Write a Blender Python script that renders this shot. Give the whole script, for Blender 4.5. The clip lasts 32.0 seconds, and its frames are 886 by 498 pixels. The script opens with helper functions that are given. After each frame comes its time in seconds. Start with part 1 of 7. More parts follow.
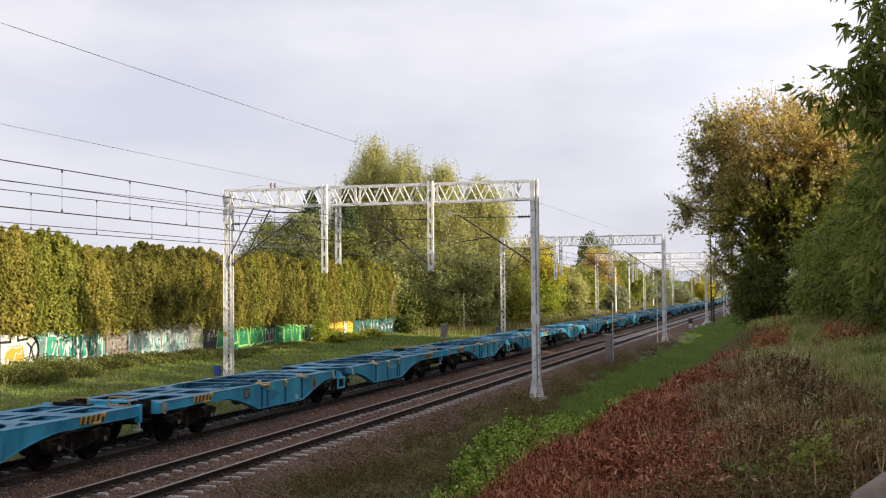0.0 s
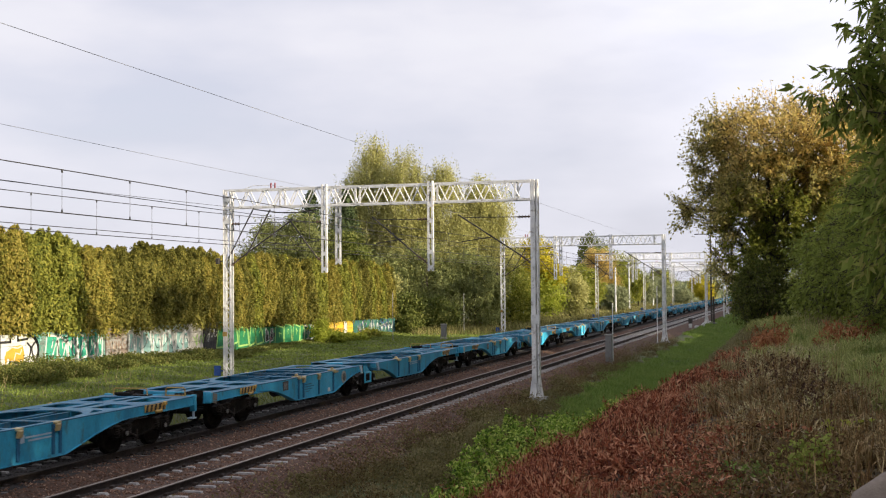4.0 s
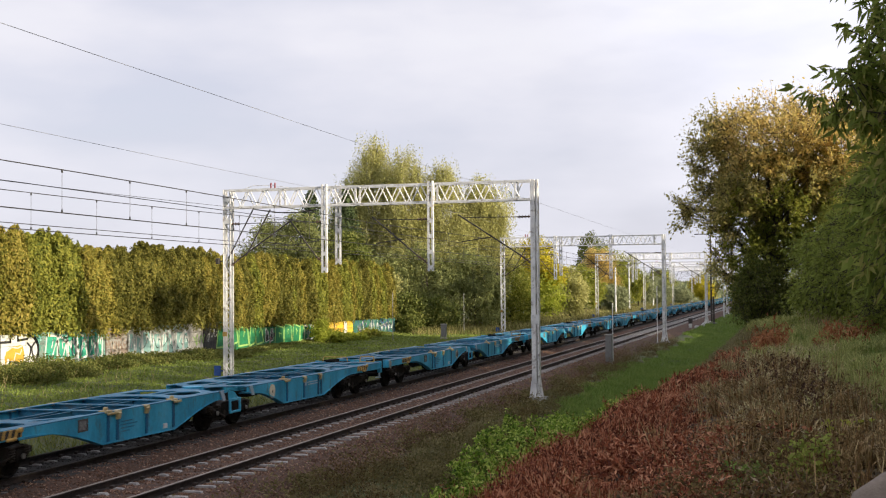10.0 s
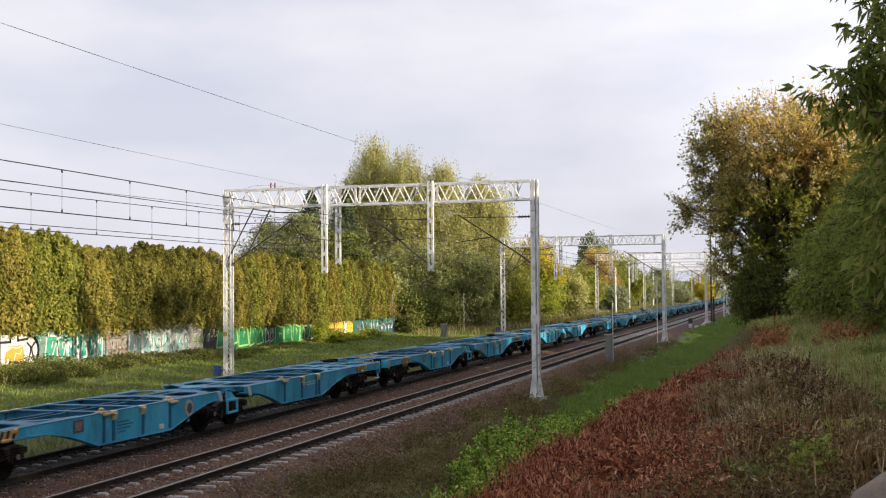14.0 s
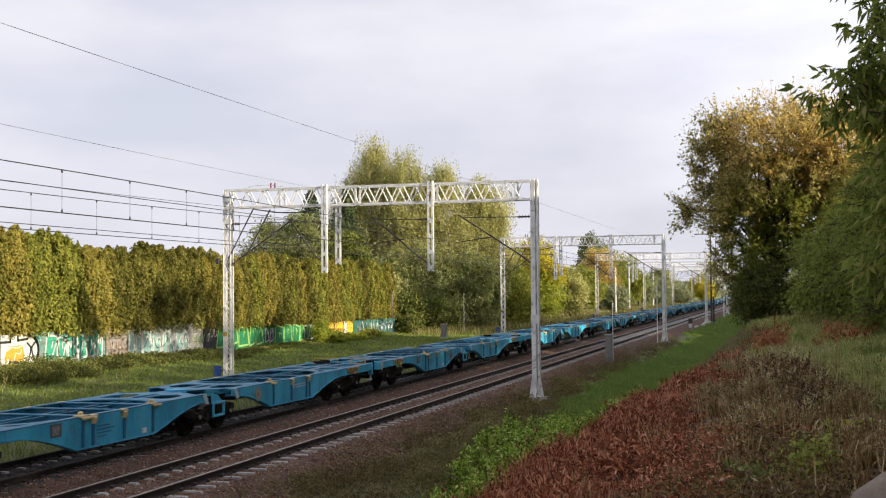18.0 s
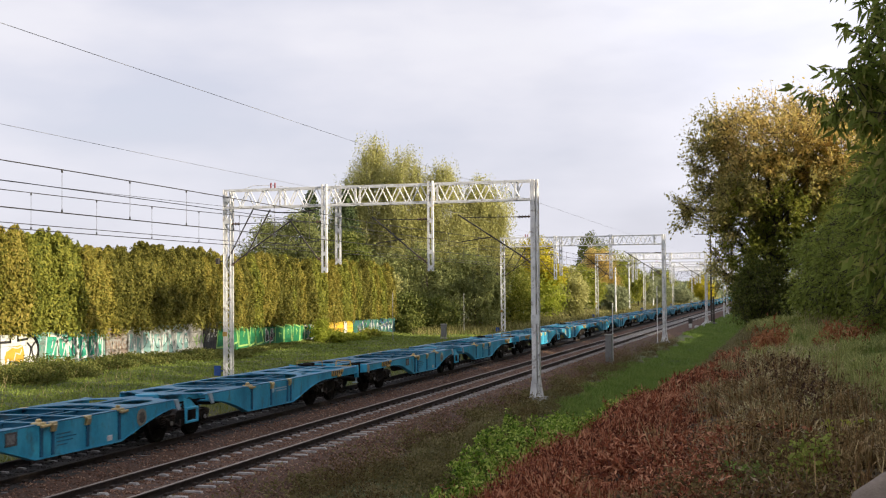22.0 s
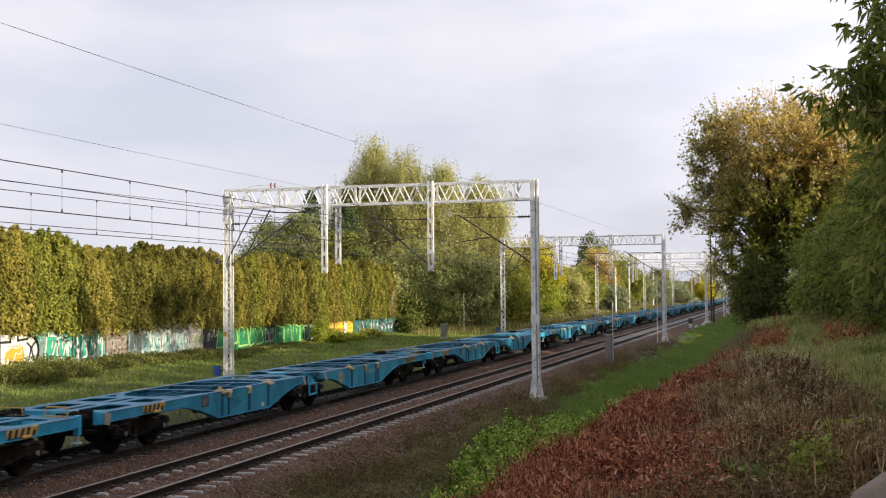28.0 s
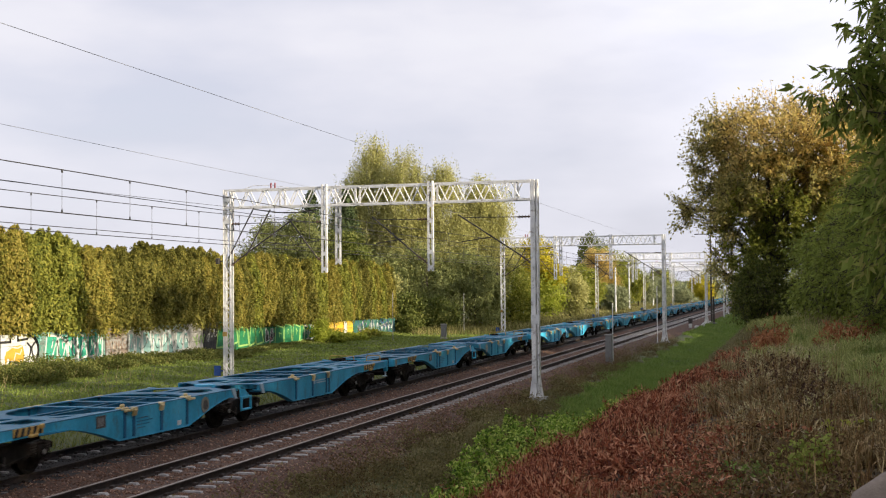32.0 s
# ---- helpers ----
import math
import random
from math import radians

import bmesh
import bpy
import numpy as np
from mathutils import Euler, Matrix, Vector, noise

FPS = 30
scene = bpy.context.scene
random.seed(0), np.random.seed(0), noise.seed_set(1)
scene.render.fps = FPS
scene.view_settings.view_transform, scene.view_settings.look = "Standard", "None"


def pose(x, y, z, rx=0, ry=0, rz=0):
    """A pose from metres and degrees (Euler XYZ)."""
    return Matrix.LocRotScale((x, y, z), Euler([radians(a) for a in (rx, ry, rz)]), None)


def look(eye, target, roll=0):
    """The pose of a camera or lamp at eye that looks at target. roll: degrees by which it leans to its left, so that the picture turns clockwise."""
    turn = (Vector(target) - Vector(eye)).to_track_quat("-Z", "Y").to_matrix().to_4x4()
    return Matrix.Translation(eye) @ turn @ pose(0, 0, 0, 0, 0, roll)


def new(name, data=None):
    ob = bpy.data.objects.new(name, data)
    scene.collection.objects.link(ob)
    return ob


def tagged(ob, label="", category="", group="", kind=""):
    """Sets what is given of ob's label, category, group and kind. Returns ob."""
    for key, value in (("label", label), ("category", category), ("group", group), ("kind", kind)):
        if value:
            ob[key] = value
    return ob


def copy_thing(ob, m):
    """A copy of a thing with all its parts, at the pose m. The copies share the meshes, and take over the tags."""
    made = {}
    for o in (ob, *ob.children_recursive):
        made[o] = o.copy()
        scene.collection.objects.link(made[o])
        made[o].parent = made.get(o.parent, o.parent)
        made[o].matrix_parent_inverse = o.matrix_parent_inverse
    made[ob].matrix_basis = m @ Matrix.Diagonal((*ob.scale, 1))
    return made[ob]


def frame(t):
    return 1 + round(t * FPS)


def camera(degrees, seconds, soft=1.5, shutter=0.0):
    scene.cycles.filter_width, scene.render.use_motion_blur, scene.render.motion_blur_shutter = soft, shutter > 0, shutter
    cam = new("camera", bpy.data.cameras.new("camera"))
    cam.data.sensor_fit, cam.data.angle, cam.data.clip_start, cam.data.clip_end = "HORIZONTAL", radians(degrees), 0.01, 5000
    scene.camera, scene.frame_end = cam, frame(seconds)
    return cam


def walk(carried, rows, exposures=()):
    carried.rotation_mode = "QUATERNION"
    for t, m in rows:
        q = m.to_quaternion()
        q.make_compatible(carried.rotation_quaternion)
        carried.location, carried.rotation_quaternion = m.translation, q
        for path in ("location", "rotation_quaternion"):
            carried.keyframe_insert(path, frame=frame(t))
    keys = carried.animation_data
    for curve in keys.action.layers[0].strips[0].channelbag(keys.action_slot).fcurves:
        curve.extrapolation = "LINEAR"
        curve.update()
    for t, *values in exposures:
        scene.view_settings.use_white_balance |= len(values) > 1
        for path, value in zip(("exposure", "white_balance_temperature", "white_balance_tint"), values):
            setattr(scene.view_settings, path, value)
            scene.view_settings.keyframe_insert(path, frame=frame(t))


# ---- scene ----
cam = camera(39.8, 32.0, soft=1.15, shutter=0.25)
EYE = Vector((0.0, 0.0, 3.69))
AIM = Vector((-math.sin(0.275) * math.cos(0.0339), math.cos(0.275) * math.cos(0.0339), math.sin(0.0339)))
walk(cam, [(0.0, look(EYE, EYE + AIM, -0.5)), (32.0, look(EYE, EYE + AIM, -0.5))], exposures=((0.0, 0.66), (32.0, 0.66)))

# ---- plan, in metres; y runs along the line away from the camera ----
NEAR_X, FAR_X = -12.30, -15.90      # centre lines of the two tracks, rail tops at z = 0
GANTRY_L, GANTRY_R = -22.72, -9.50  # posts of the portals
PORTALS = [46.9 + 51.15 * i for i in range(-1, 8)]
WALL_X = -31.0
WAGON = 25.76                       # length of one articulated wagon
rng = np.random.default_rng(7)

# ---- light ----
SUN_AZ, SUN_EL = 101.0, 21.0         # azimuth from +y towards +x, and elevation
SUN_DIR = Vector((math.sin(radians(SUN_AZ)) * math.cos(radians(SUN_EL)), math.cos(radians(SUN_AZ)) * math.cos(radians(SUN_EL)), math.sin(radians(SUN_EL))))
sun_data = bpy.data.lights.new("sun", "SUN")
sun_data.energy, sun_data.angle, sun_data.color = 5.0, radians(0.7), (1.0, 0.87, 0.66)
sun = new("sun", sun_data)
sun.matrix_world = look((60, 60, 60), Vector((60, 60, 60)) - SUN_DIR)

world = bpy.data.worlds.new("sky")
scene.world = world
world.use_nodes = True
wn, wl = world.node_tree.nodes, world.node_tree.links
wn.clear()
w_out = wn.new("ShaderNodeOutputWorld")
w_bg = wn.new("ShaderNodeBackground")
w_sky = wn.new("ShaderNodeTexSky")
w_sky.sky_type, w_sky.sun_disc = "NISHITA", False
w_sky.sun_elevation, w_sky.sun_rotation = radians(SUN_EL), radians(SUN_AZ)
w_sky.dust_density, w_sky.ozone_density = 2.0, 1.5
w_gain = wn.new("ShaderNodeVectorMath")
w_gain.operation = "SCALE"
w_gain.inputs["Scale"].default_value = 0.10
w_pos = wn.new("ShaderNodeTexCoord")
w_map = wn.new("ShaderNodeMapping")
w_map.inputs["Scale"].default_value = (1.6, 1.6, 5.0)
w_noise = wn.new("ShaderNodeTexNoise")
w_noise.inputs["Scale"].default_value, w_noise.inputs["Detail"].default_value, w_noise.inputs["Roughness"].default_value = 2.2, 5.0, 0.5
w_cover = wn.new("ShaderNodeMapRange")
w_cover.inputs["From Min"].default_value, w_cover.inputs["From Max"].default_value = 0.30, 0.62
w_cover.inputs["To Min"].default_value, w_cover.inputs["To Max"].default_value = 0.80, 1.0
w_tone = wn.new("ShaderNodeValToRGB")
w_tone.color_ramp.elements[0].position, w_tone.color_ramp.elements[0].color = 0.35, (0.465, 0.462, 0.535, 1)
w_tone.color_ramp.elements[1].position, w_tone.color_ramp.elements[1].color = 0.68, (0.555, 0.552, 0.60, 1)
# a brighter bank of thin cloud over the trees
w_dot = wn.new("ShaderNodeVectorMath")
w_dot.operation = "DOT_PRODUCT"
GLOW = Vector((math.sin(radians(15)) * math.cos(radians(22)), math.cos(radians(15)) * math.cos(radians(22)), math.sin(radians(22))))
w_dot.inputs[1].default_value = GLOW
w_glow = wn.new("ShaderNodeMapRange")
w_glow.interpolation_type = "SMOOTHSTEP"
w_glow.inputs["From Min"].default_value, w_glow.inputs["From Max"].default_value = 0.88, 0.995
w_glow.inputs["To Min"].default_value, w_glow.inputs["To Max"].default_value = 1.0, 1.36
w_bright = wn.new("ShaderNodeVectorMath")
w_bright.operation = "SCALE"
w_mix = wn.new("ShaderNodeMix")
w_mix.data_type = "RGBA"
wl.new(w_pos.outputs["Generated"], w_map.inputs["Vector"])
wl.new(w_map.outputs["Vector"], w_noise.inputs["Vector"])
wl.new(w_noise.outputs["Fac"], w_cover.inputs["Value"])
wl.new(w_noise.outputs["Fac"], w_tone.inputs["Fac"])
wl.new(w_pos.outputs["Generated"], w_dot.inputs[0])
wl.new(w_dot.outputs["Value"], w_glow.inputs["Value"])
wl.new(w_tone.outputs["Color"], w_bright.inputs[0])
wl.new(w_glow.outputs["Result"], w_bright.inputs["Scale"])
wl.new(w_sky.outputs["Color"], w_gain.inputs[0])
wl.new(w_cover.outputs["Result"], w_mix.inputs["Factor"])
wl.new(w_gain.outputs["Vector"], w_mix.inputs["A"])
wl.new(w_bright.outputs["Vector"], w_mix.inputs["B"])
wl.new(w_mix.outputs["Result"], w_bg.inputs["Color"])
wl.new(w_bg.outputs["Background"], w_out.inputs["Surface"])


# ---- materials ----
def ramp_of(nt, stops):
    node = nt.nodes.new("ShaderNodeValToRGB")
    while len(node.color_ramp.elements) < len(stops):
        node.color_ramp.elements.new(0.5)
    for e, (pos, col) in zip(node.color_ramp.elements, stops):
        e.position, e.color = pos, (*col, 1)
    return node


def surface(name, cols, scale=8.0, rough=0.7, metal=0.0, bump=0.3, fine=60.0, stain=None, stain_scale=1.2, stretch=(1, 1, 1), per_object=0.0):
    """Two scales of variation: a broad one that runs through cols, a fine one for grain and relief, and stains over both."""
    m = bpy.data.materials.new(name)
    m.use_nodes = True
    nt = m.node_tree
    bsdf = nt.nodes["Principled BSDF"]
    co = nt.nodes.new("ShaderNodeTexCoord")
    mp = nt.nodes.new("ShaderNodeMapping")
    mp.inputs["Scale"].default_value = stretch
    nt.links.new(co.outputs["Object"], mp.inputs["Vector"])
    broad = nt.nodes.new("ShaderNodeTexNoise")
    broad.inputs["Scale"].default_value, broad.inputs["Detail"].default_value = scale, 6
    nt.links.new(mp.outputs["Vector"], broad.inputs["Vector"])
    n = len(cols)
    ramp = ramp_of(nt, [(0.3 + 0.4 * i / max(1, n - 1), c) for i, c in enumerate(cols)])
    nt.links.new(broad.outputs["Fac"], ramp.inputs["Fac"])
    grain = nt.nodes.new("ShaderNodeTexNoise")
    grain.inputs["Scale"].default_value, grain.inputs["Detail"].default_value = fine, 4
    nt.links.new(mp.outputs["Vector"], grain.inputs["Vector"])
    col = ramp.outputs["Color"]
    gm = nt.nodes.new("ShaderNodeMix")
    gm.data_type, gm.blend_type = "RGBA", "OVERLAY"
    gm.inputs["Factor"].default_value = 0.35
    nt.links.new(col, gm.inputs["A"])
    nt.links.new(grain.outputs["Fac"], gm.inputs["B"])
    col = gm.outputs["Result"]
    if stain:
        sn = nt.nodes.new("ShaderNodeTexNoise")
        sn.inputs["Scale"].default_value, sn.inputs["Detail"].default_value, sn.inputs["Roughness"].default_value = stain_scale, 8, 0.65
        nt.links.new(mp.outputs["Vector"], sn.inputs["Vector"])
        sr = nt.nodes.new("ShaderNodeMapRange")
        sr.inputs["From Min"].default_value, sr.inputs["From Max"].default_value = 0.54, 0.68
        sr.inputs["To Max"].default_value = 0.85
        nt.links.new(sn.outputs["Fac"], sr.inputs["Value"])
        sm = nt.nodes.new("ShaderNodeMix")
        sm.data_type = "RGBA"
        sm.inputs["B"].default_value = (*stain, 1)
        nt.links.new(sr.outputs["Result"], sm.inputs["Factor"])
        nt.links.new(col, sm.inputs["A"])
        col = sm.outputs["Result"]
    if per_object:
        info = nt.nodes.new("ShaderNodeObjectInfo")
        pr = nt.nodes.new("ShaderNodeMapRange")
        pr.inputs["To Min"].default_value, pr.inputs["To Max"].default_value = 1 - per_object, 1 + per_object
        nt.links.new(info.outputs["Random"], pr.inputs["Value"])
        hs = nt.nodes.new("ShaderNodeHueSaturation")
        nt.links.new(pr.outputs["Result"], hs.inputs["Value"])
        nt.links.new(col, hs.inputs["Color"])
        col = hs.outputs["Color"]
    nt.links.new(col, bsdf.inputs["Base Color"])
    bsdf.inputs["Roughness"].default_value, bsdf.inputs["Metallic"].default_value = rough, metal
    if bump:
        bp = nt.nodes.new("ShaderNodeBump")
        bp.inputs["Strength"].default_value, bp.inputs["Distance"].default_value = bump, 0.02
        nt.links.new(grain.outputs["Fac"], bp.inputs["Height"])
        nt.links.new(bp.outputs["Normal"], bsdf.inputs["Normal"])
    return m


def foliage(name, cols, through_light=0.35, patch=0.25, rough=0.6, own=0.55):
    """Leaves: each leaf its own tone, with patches of tone across the crown, partly translucent."""
    m = bpy.data.materials.new(name)
    m.use_nodes = True
    nt = m.node_tree
    nt.nodes.clear()
    out = nt.nodes.new("ShaderNodeOutputMaterial")
    geo = nt.nodes.new("ShaderNodeNewGeometry")
    co = nt.nodes.new("ShaderNodeTexCoord")
    ns = nt.nodes.new("ShaderNodeTexNoise")
    ns.inputs["Scale"].default_value, ns.inputs["Detail"].default_value = patch, 3
    nt.links.new(co.outputs["Object"], ns.inputs["Vector"])
    mixf = nt.nodes.new("ShaderNodeMath")
    mixf.operation = "MULTIPLY_ADD"
    mixf.inputs[1].default_value, mixf.inputs[2].default_value = own, 0.255 - own / 2
    nt.links.new(geo.outputs["Random Per Island"], mixf.inputs[0])
    add = nt.nodes.new("ShaderNodeMath")
    add.operation = "MULTIPLY_ADD"
    add.inputs[1].default_value = 0.5
    nt.links.new(ns.outputs["Fac"], add.inputs[0])
    nt.links.new(mixf.outputs["Value"], add.inputs[2])
    n = len(cols)
    ramp = ramp_of(nt, [(0.08 + 0.8 * i / max(1, n - 1), c) for i, c in enumerate(cols)])
    nt.links.new(add.outputs["Value"], ramp.inputs["Fac"])
    dif = nt.nodes.new("ShaderNodeBsdfPrincipled")
    dif.inputs["Roughness"].default_value = rough
    dif.inputs["Specular IOR Level"].default_value = 0.12
    tra = nt.nodes.new("ShaderNodeBsdfTranslucent")
    mx = nt.nodes.new("ShaderNodeMixShader")
    mx.inputs["Fac"].default_value = through_light
    nt.links.new(ramp.outputs["Color"], dif.inputs["Base Color"])
    nt.links.new(ramp.outputs["Color"], tra.inputs["Color"])
    nt.links.new(dif.outputs["BSDF"], mx.inputs[1])
    nt.links.new(tra.outputs["BSDF"], mx.inputs[2])
    nt.links.new(mx.outputs["Shader"], out.inputs["Surface"])
    return m


M_BLUE = surface("blue_wagon_paint", [(0.022, 0.225, 0.375), (0.036, 0.36, 0.56), (0.085, 0.46, 0.66)], 1.6, 0.5, 0, 0.1, 25, stain=(0.05, 0.115, 0.135), stain_scale=3.2, stretch=(1, 1, 0.45), per_object=0.12)
M_BLUE_TOP = surface("weathered_blue_paint", [(0.020, 0.125, 0.225), (0.034, 0.18, 0.305), (0.085, 0.25, 0.36)], 1.4, 0.45, 0, 0.1, 25, stain=(0.11, 0.145, 0.155), stain_scale=3.0, per_object=0.2)
M_BLUE_TOP.node_tree.nodes["Principled BSDF"].inputs["Specular IOR Level"].default_value = 0.16
# darker blue that puts the ribs' recess shadows into the paint
M_BLUE_RIB = surface("rib_shadow_blue_paint", [(0.008, 0.075, 0.16), (0.012, 0.11, 0.22)], 2, 0.6, 0, 0.1, 25, per_object=0.2)
M_PALE = surface("pale_blue_paint", [(0.30, 0.42, 0.52), (0.45, 0.55, 0.62)], 3, 0.5, 0, 0.1)
M_BOGIE = surface("grimy_bogie_steel", [(0.006, 0.005, 0.0045), (0.015, 0.013, 0.011), (0.028, 0.022, 0.018)], 5, 0.8, 0.1, 0.4, 50)
M_BOGIE.node_tree.nodes["Principled BSDF"].inputs["Specular IOR Level"].default_value = 0.12
M_YELLOW = surface("yellow_paint", [(0.36, 0.22, 0.05), (0.52, 0.33, 0.08), (0.58, 0.40, 0.14)], 9, 0.55, 0, 0.15, stain=(0.18, 0.10, 0.04), stain_scale=9, per_object=0.25)
M_LOCK = surface("pale_yellow_paint", [(0.40, 0.28, 0.10), (0.56, 0.45, 0.22), (0.66, 0.58, 0.38)], 9, 0.5, 0, 0.15, stain=(0.24, 0.16, 0.08), stain_scale=9, per_object=0.25)
M_BLACK = surface("black_paint", [(0.012, 0.012, 0.012), (0.03, 0.03, 0.03)], 9, 0.6)
M_PLATE = surface("brown_placard", [(0.03, 0.027, 0.024), (0.12, 0.11, 0.1)], 30, 0.7)
M_DISC = surface("beige_placard", [(0.30, 0.28, 0.22), (0.42, 0.38, 0.30)], 12, 0.7, per_object=0.35)
M_WHITE = surface("white_paint", [(0.62, 0.62, 0.62), (0.78, 0.78, 0.77)], 6, 0.55, 0, 0.1, stain=(0.35, 0.33, 0.30), stain_scale=5)
M_GALV = surface("pale_grey_painted_steel", [(0.56, 0.56, 0.565), (0.74, 0.735, 0.73), (0.80, 0.795, 0.78)], 2.2, 0.5, 0.1, 0.15, 40, stain=(0.22, 0.18, 0.15), stain_scale=5.0)
M_DARKSTEEL = surface("dark_steel", [(0.04, 0.035, 0.032), (0.08, 0.07, 0.065)], 5, 0.55, 0.3, 0.2)
M_WIRE = surface("oxidised_copper_wire", [(0.035, 0.032, 0.03), (0.06, 0.055, 0.05)], 5, 0.5, 0.4, 0)
M_WIRE_PALE = surface("aluminium_wire", [(0.22, 0.22, 0.23), (0.3, 0.3, 0.31)], 5, 0.5, 0.3, 0)
M_INSUL = surface("brown_insulator", [(0.05, 0.025, 0.018), (0.09, 0.045, 0.03)], 12, 0.3, 0, 0)
M_RUST = surface("rusty_rail_steel", [(0.016, 0.011, 0.009), (0.03, 0.02, 0.016), (0.05, 0.032, 0.024)], 7, 0.85, 0.0, 0.3, 60)
M_RAILTOP = surface("polished_rail_head", [(0.17, 0.13, 0.105), (0.29, 0.235, 0.195)], 4, 0.5, 0.35, 0.05)
M_SLEEPER = surface("concrete_sleeper", [(0.221, 0.204, 0.191), (0.391, 0.374, 0.357), (0.51, 0.493, 0.476)], 6, 0.85, 0, 0.4, 90, stain=(0.10, 0.07, 0.055), stain_scale=6, per_object=0.2)
M_CONCRETE = surface("weathered_concrete", [(0.24, 0.23, 0.21), (0.34, 0.33, 0.31), (0.42, 0.41, 0.39)], 3, 0.9, 0, 0.4, 70, stain=(0.14, 0.13, 0.11), stain_scale=2.5, per_object=0.12)
M_STONE = surface("ballast_stone", [(0.045, 0.022, 0.013), (0.09, 0.046, 0.028), (0.14, 0.08, 0.05)], 14, 0.95, 0, 0.9, 40, stain=(0.05, 0.033, 0.026), stain_scale=0.7)
M_BARK = surface("tree_bark", [(0.035, 0.028, 0.022), (0.08, 0.065, 0.05)], 6, 0.95, 0, 0.8, 30, stretch=(1, 1, 0.25))
M_BIRCH = surface("birch_bark", [(0.07, 0.065, 0.06), (0.45, 0.43, 0.40), (0.55, 0.53, 0.50)], 5, 0.8, 0, 0.3, 30, stretch=(1, 1, 0.5))
M_SOIL = surface("grassy_ground", [(0.05, 0.065, 0.02), (0.075, 0.095, 0.028), (0.095, 0.105, 0.04)], 0.5, 0.95, 0, 0.8, 18, stain=(0.075, 0.066, 0.035), stain_scale=0.22)
M_EARTH = surface("litter_strewn_earth", [(0.035, 0.024, 0.015), (0.065, 0.046, 0.028), (0.10, 0.075, 0.044)], 2.5, 0.95, 0, 0.8, 22, stain=(0.05, 0.05, 0.025), stain_scale=0.6)
# concrete darkened in colour for the shadow line between wall panels
M_SEAM = surface("seam_shadow_concrete", [(0.05, 0.047, 0.042), (0.10, 0.095, 0.085)], 4, 0.9, 0, 0.3)
M_BOULDER = surface("pale_grey_stone", [(0.13, 0.102, 0.078), (0.22, 0.175, 0.138)], 4, 0.85, 0, 0.2)
M_SIGNBLUE = surface("blue_enamel", [(0.02, 0.06, 0.25), (0.03, 0.09, 0.33)], 8, 0.35, 0, 0)
M_RED = surface("red_enamel", [(0.20, 0.03, 0.035), (0.28, 0.06, 0.06)], 8, 0.4, 0, 0)

F_THUJA = foliage("thuja_sprays", [(0.067, 0.09, 0.02), (0.168, 0.19, 0.034), (0.286, 0.286, 0.05), (0.426, 0.386, 0.078)], 0.3, 0.5)
F_THUJA_RUSTY = foliage("browning_thuja_sprays", [(0.078, 0.09, 0.02), (0.202, 0.196, 0.036), (0.325, 0.274, 0.056), (0.437, 0.336, 0.09)], 0.3, 0.5)
# olive sprays, darkened in colour for the shade on the hedge
F_THUJA_SHADED = foliage("shade_olive_thuja_sprays", [(0.052, 0.06, 0.015), (0.118, 0.118, 0.024), (0.205, 0.19, 0.04), (0.31, 0.268, 0.062)], 0.3, 0.5)
# green leaves, lightened in colour for the glare over the bank trees
F_GREEN = foliage("glare_lightened_green_leaves", [(0.11, 0.13, 0.025), (0.225, 0.255, 0.045), (0.36, 0.375, 0.07), (0.52, 0.47, 0.11)], 0.5, 0.3)
F_DARK = foliage("deep_green_leaves", [(0.052, 0.069, 0.017), (0.103, 0.127, 0.029), (0.172, 0.196, 0.046), (0.276, 0.27, 0.081)], 0.35, 0.3)
F_LIME = foliage("light_green_leaves", [(0.20, 0.235, 0.036), (0.36, 0.41, 0.06), (0.55, 0.56, 0.10)], 0.6, 0.3)
F_BUSHY = foliage("plain_green_leaves", [(0.135, 0.17, 0.036), (0.255, 0.305, 0.062), (0.40, 0.44, 0.10)], 0.5, 0.3)
F_SHRUB = foliage("dull_shrub_leaves", [(0.11, 0.135, 0.052), (0.215, 0.24, 0.09), (0.34, 0.35, 0.13)], 0.4, 0.3)
F_ORANGE = foliage("orange_autumn_leaves", [(0.26, 0.25, 0.07), (0.50, 0.405, 0.125), (0.72, 0.53, 0.19), (0.80, 0.66, 0.29)], 0.7, 0.3)
# yellowing birch leaves, their colour paled for distance haze
F_BIRCH = foliage("hazy_yellowing_birch_leaves", [(0.20, 0.215, 0.09), (0.35, 0.355, 0.135), (0.51, 0.485, 0.19), (0.64, 0.57, 0.25)], 0.45, 0.2, own=0.3)
F_YELLOW = foliage("yellow_maple_leaves", [(0.26, 0.27, 0.03), (0.50, 0.44, 0.04), (0.70, 0.57, 0.06)], 0.5, 0.3)
# pale and grey: distance haze is put into the colour of these leaves
F_HAZED = foliage("haze_greyed_far_leaves", [(0.16, 0.19, 0.11), (0.25, 0.28, 0.15), (0.35, 0.35, 0.19)], 0.35, 0.15)
F_CONIFER = foliage("conifer_needles", [(0.04, 0.062, 0.025), (0.075, 0.105, 0.044), (0.115, 0.145, 0.058)], 0.15, 0.4)
F_RED = foliage("dried_rust_red_weeds", [(0.04, 0.012, 0.008), (0.16, 0.042, 0.022), (0.36, 0.115, 0.056), (0.64, 0.33, 0.19)], 0.25, 0.8, own=0.8)
F_DRY = foliage("dry_straw_grass", [(0.085, 0.059, 0.028), (0.232, 0.164, 0.078), (0.463, 0.359, 0.181), (0.75, 0.644, 0.376)], 0.25, 0.8)
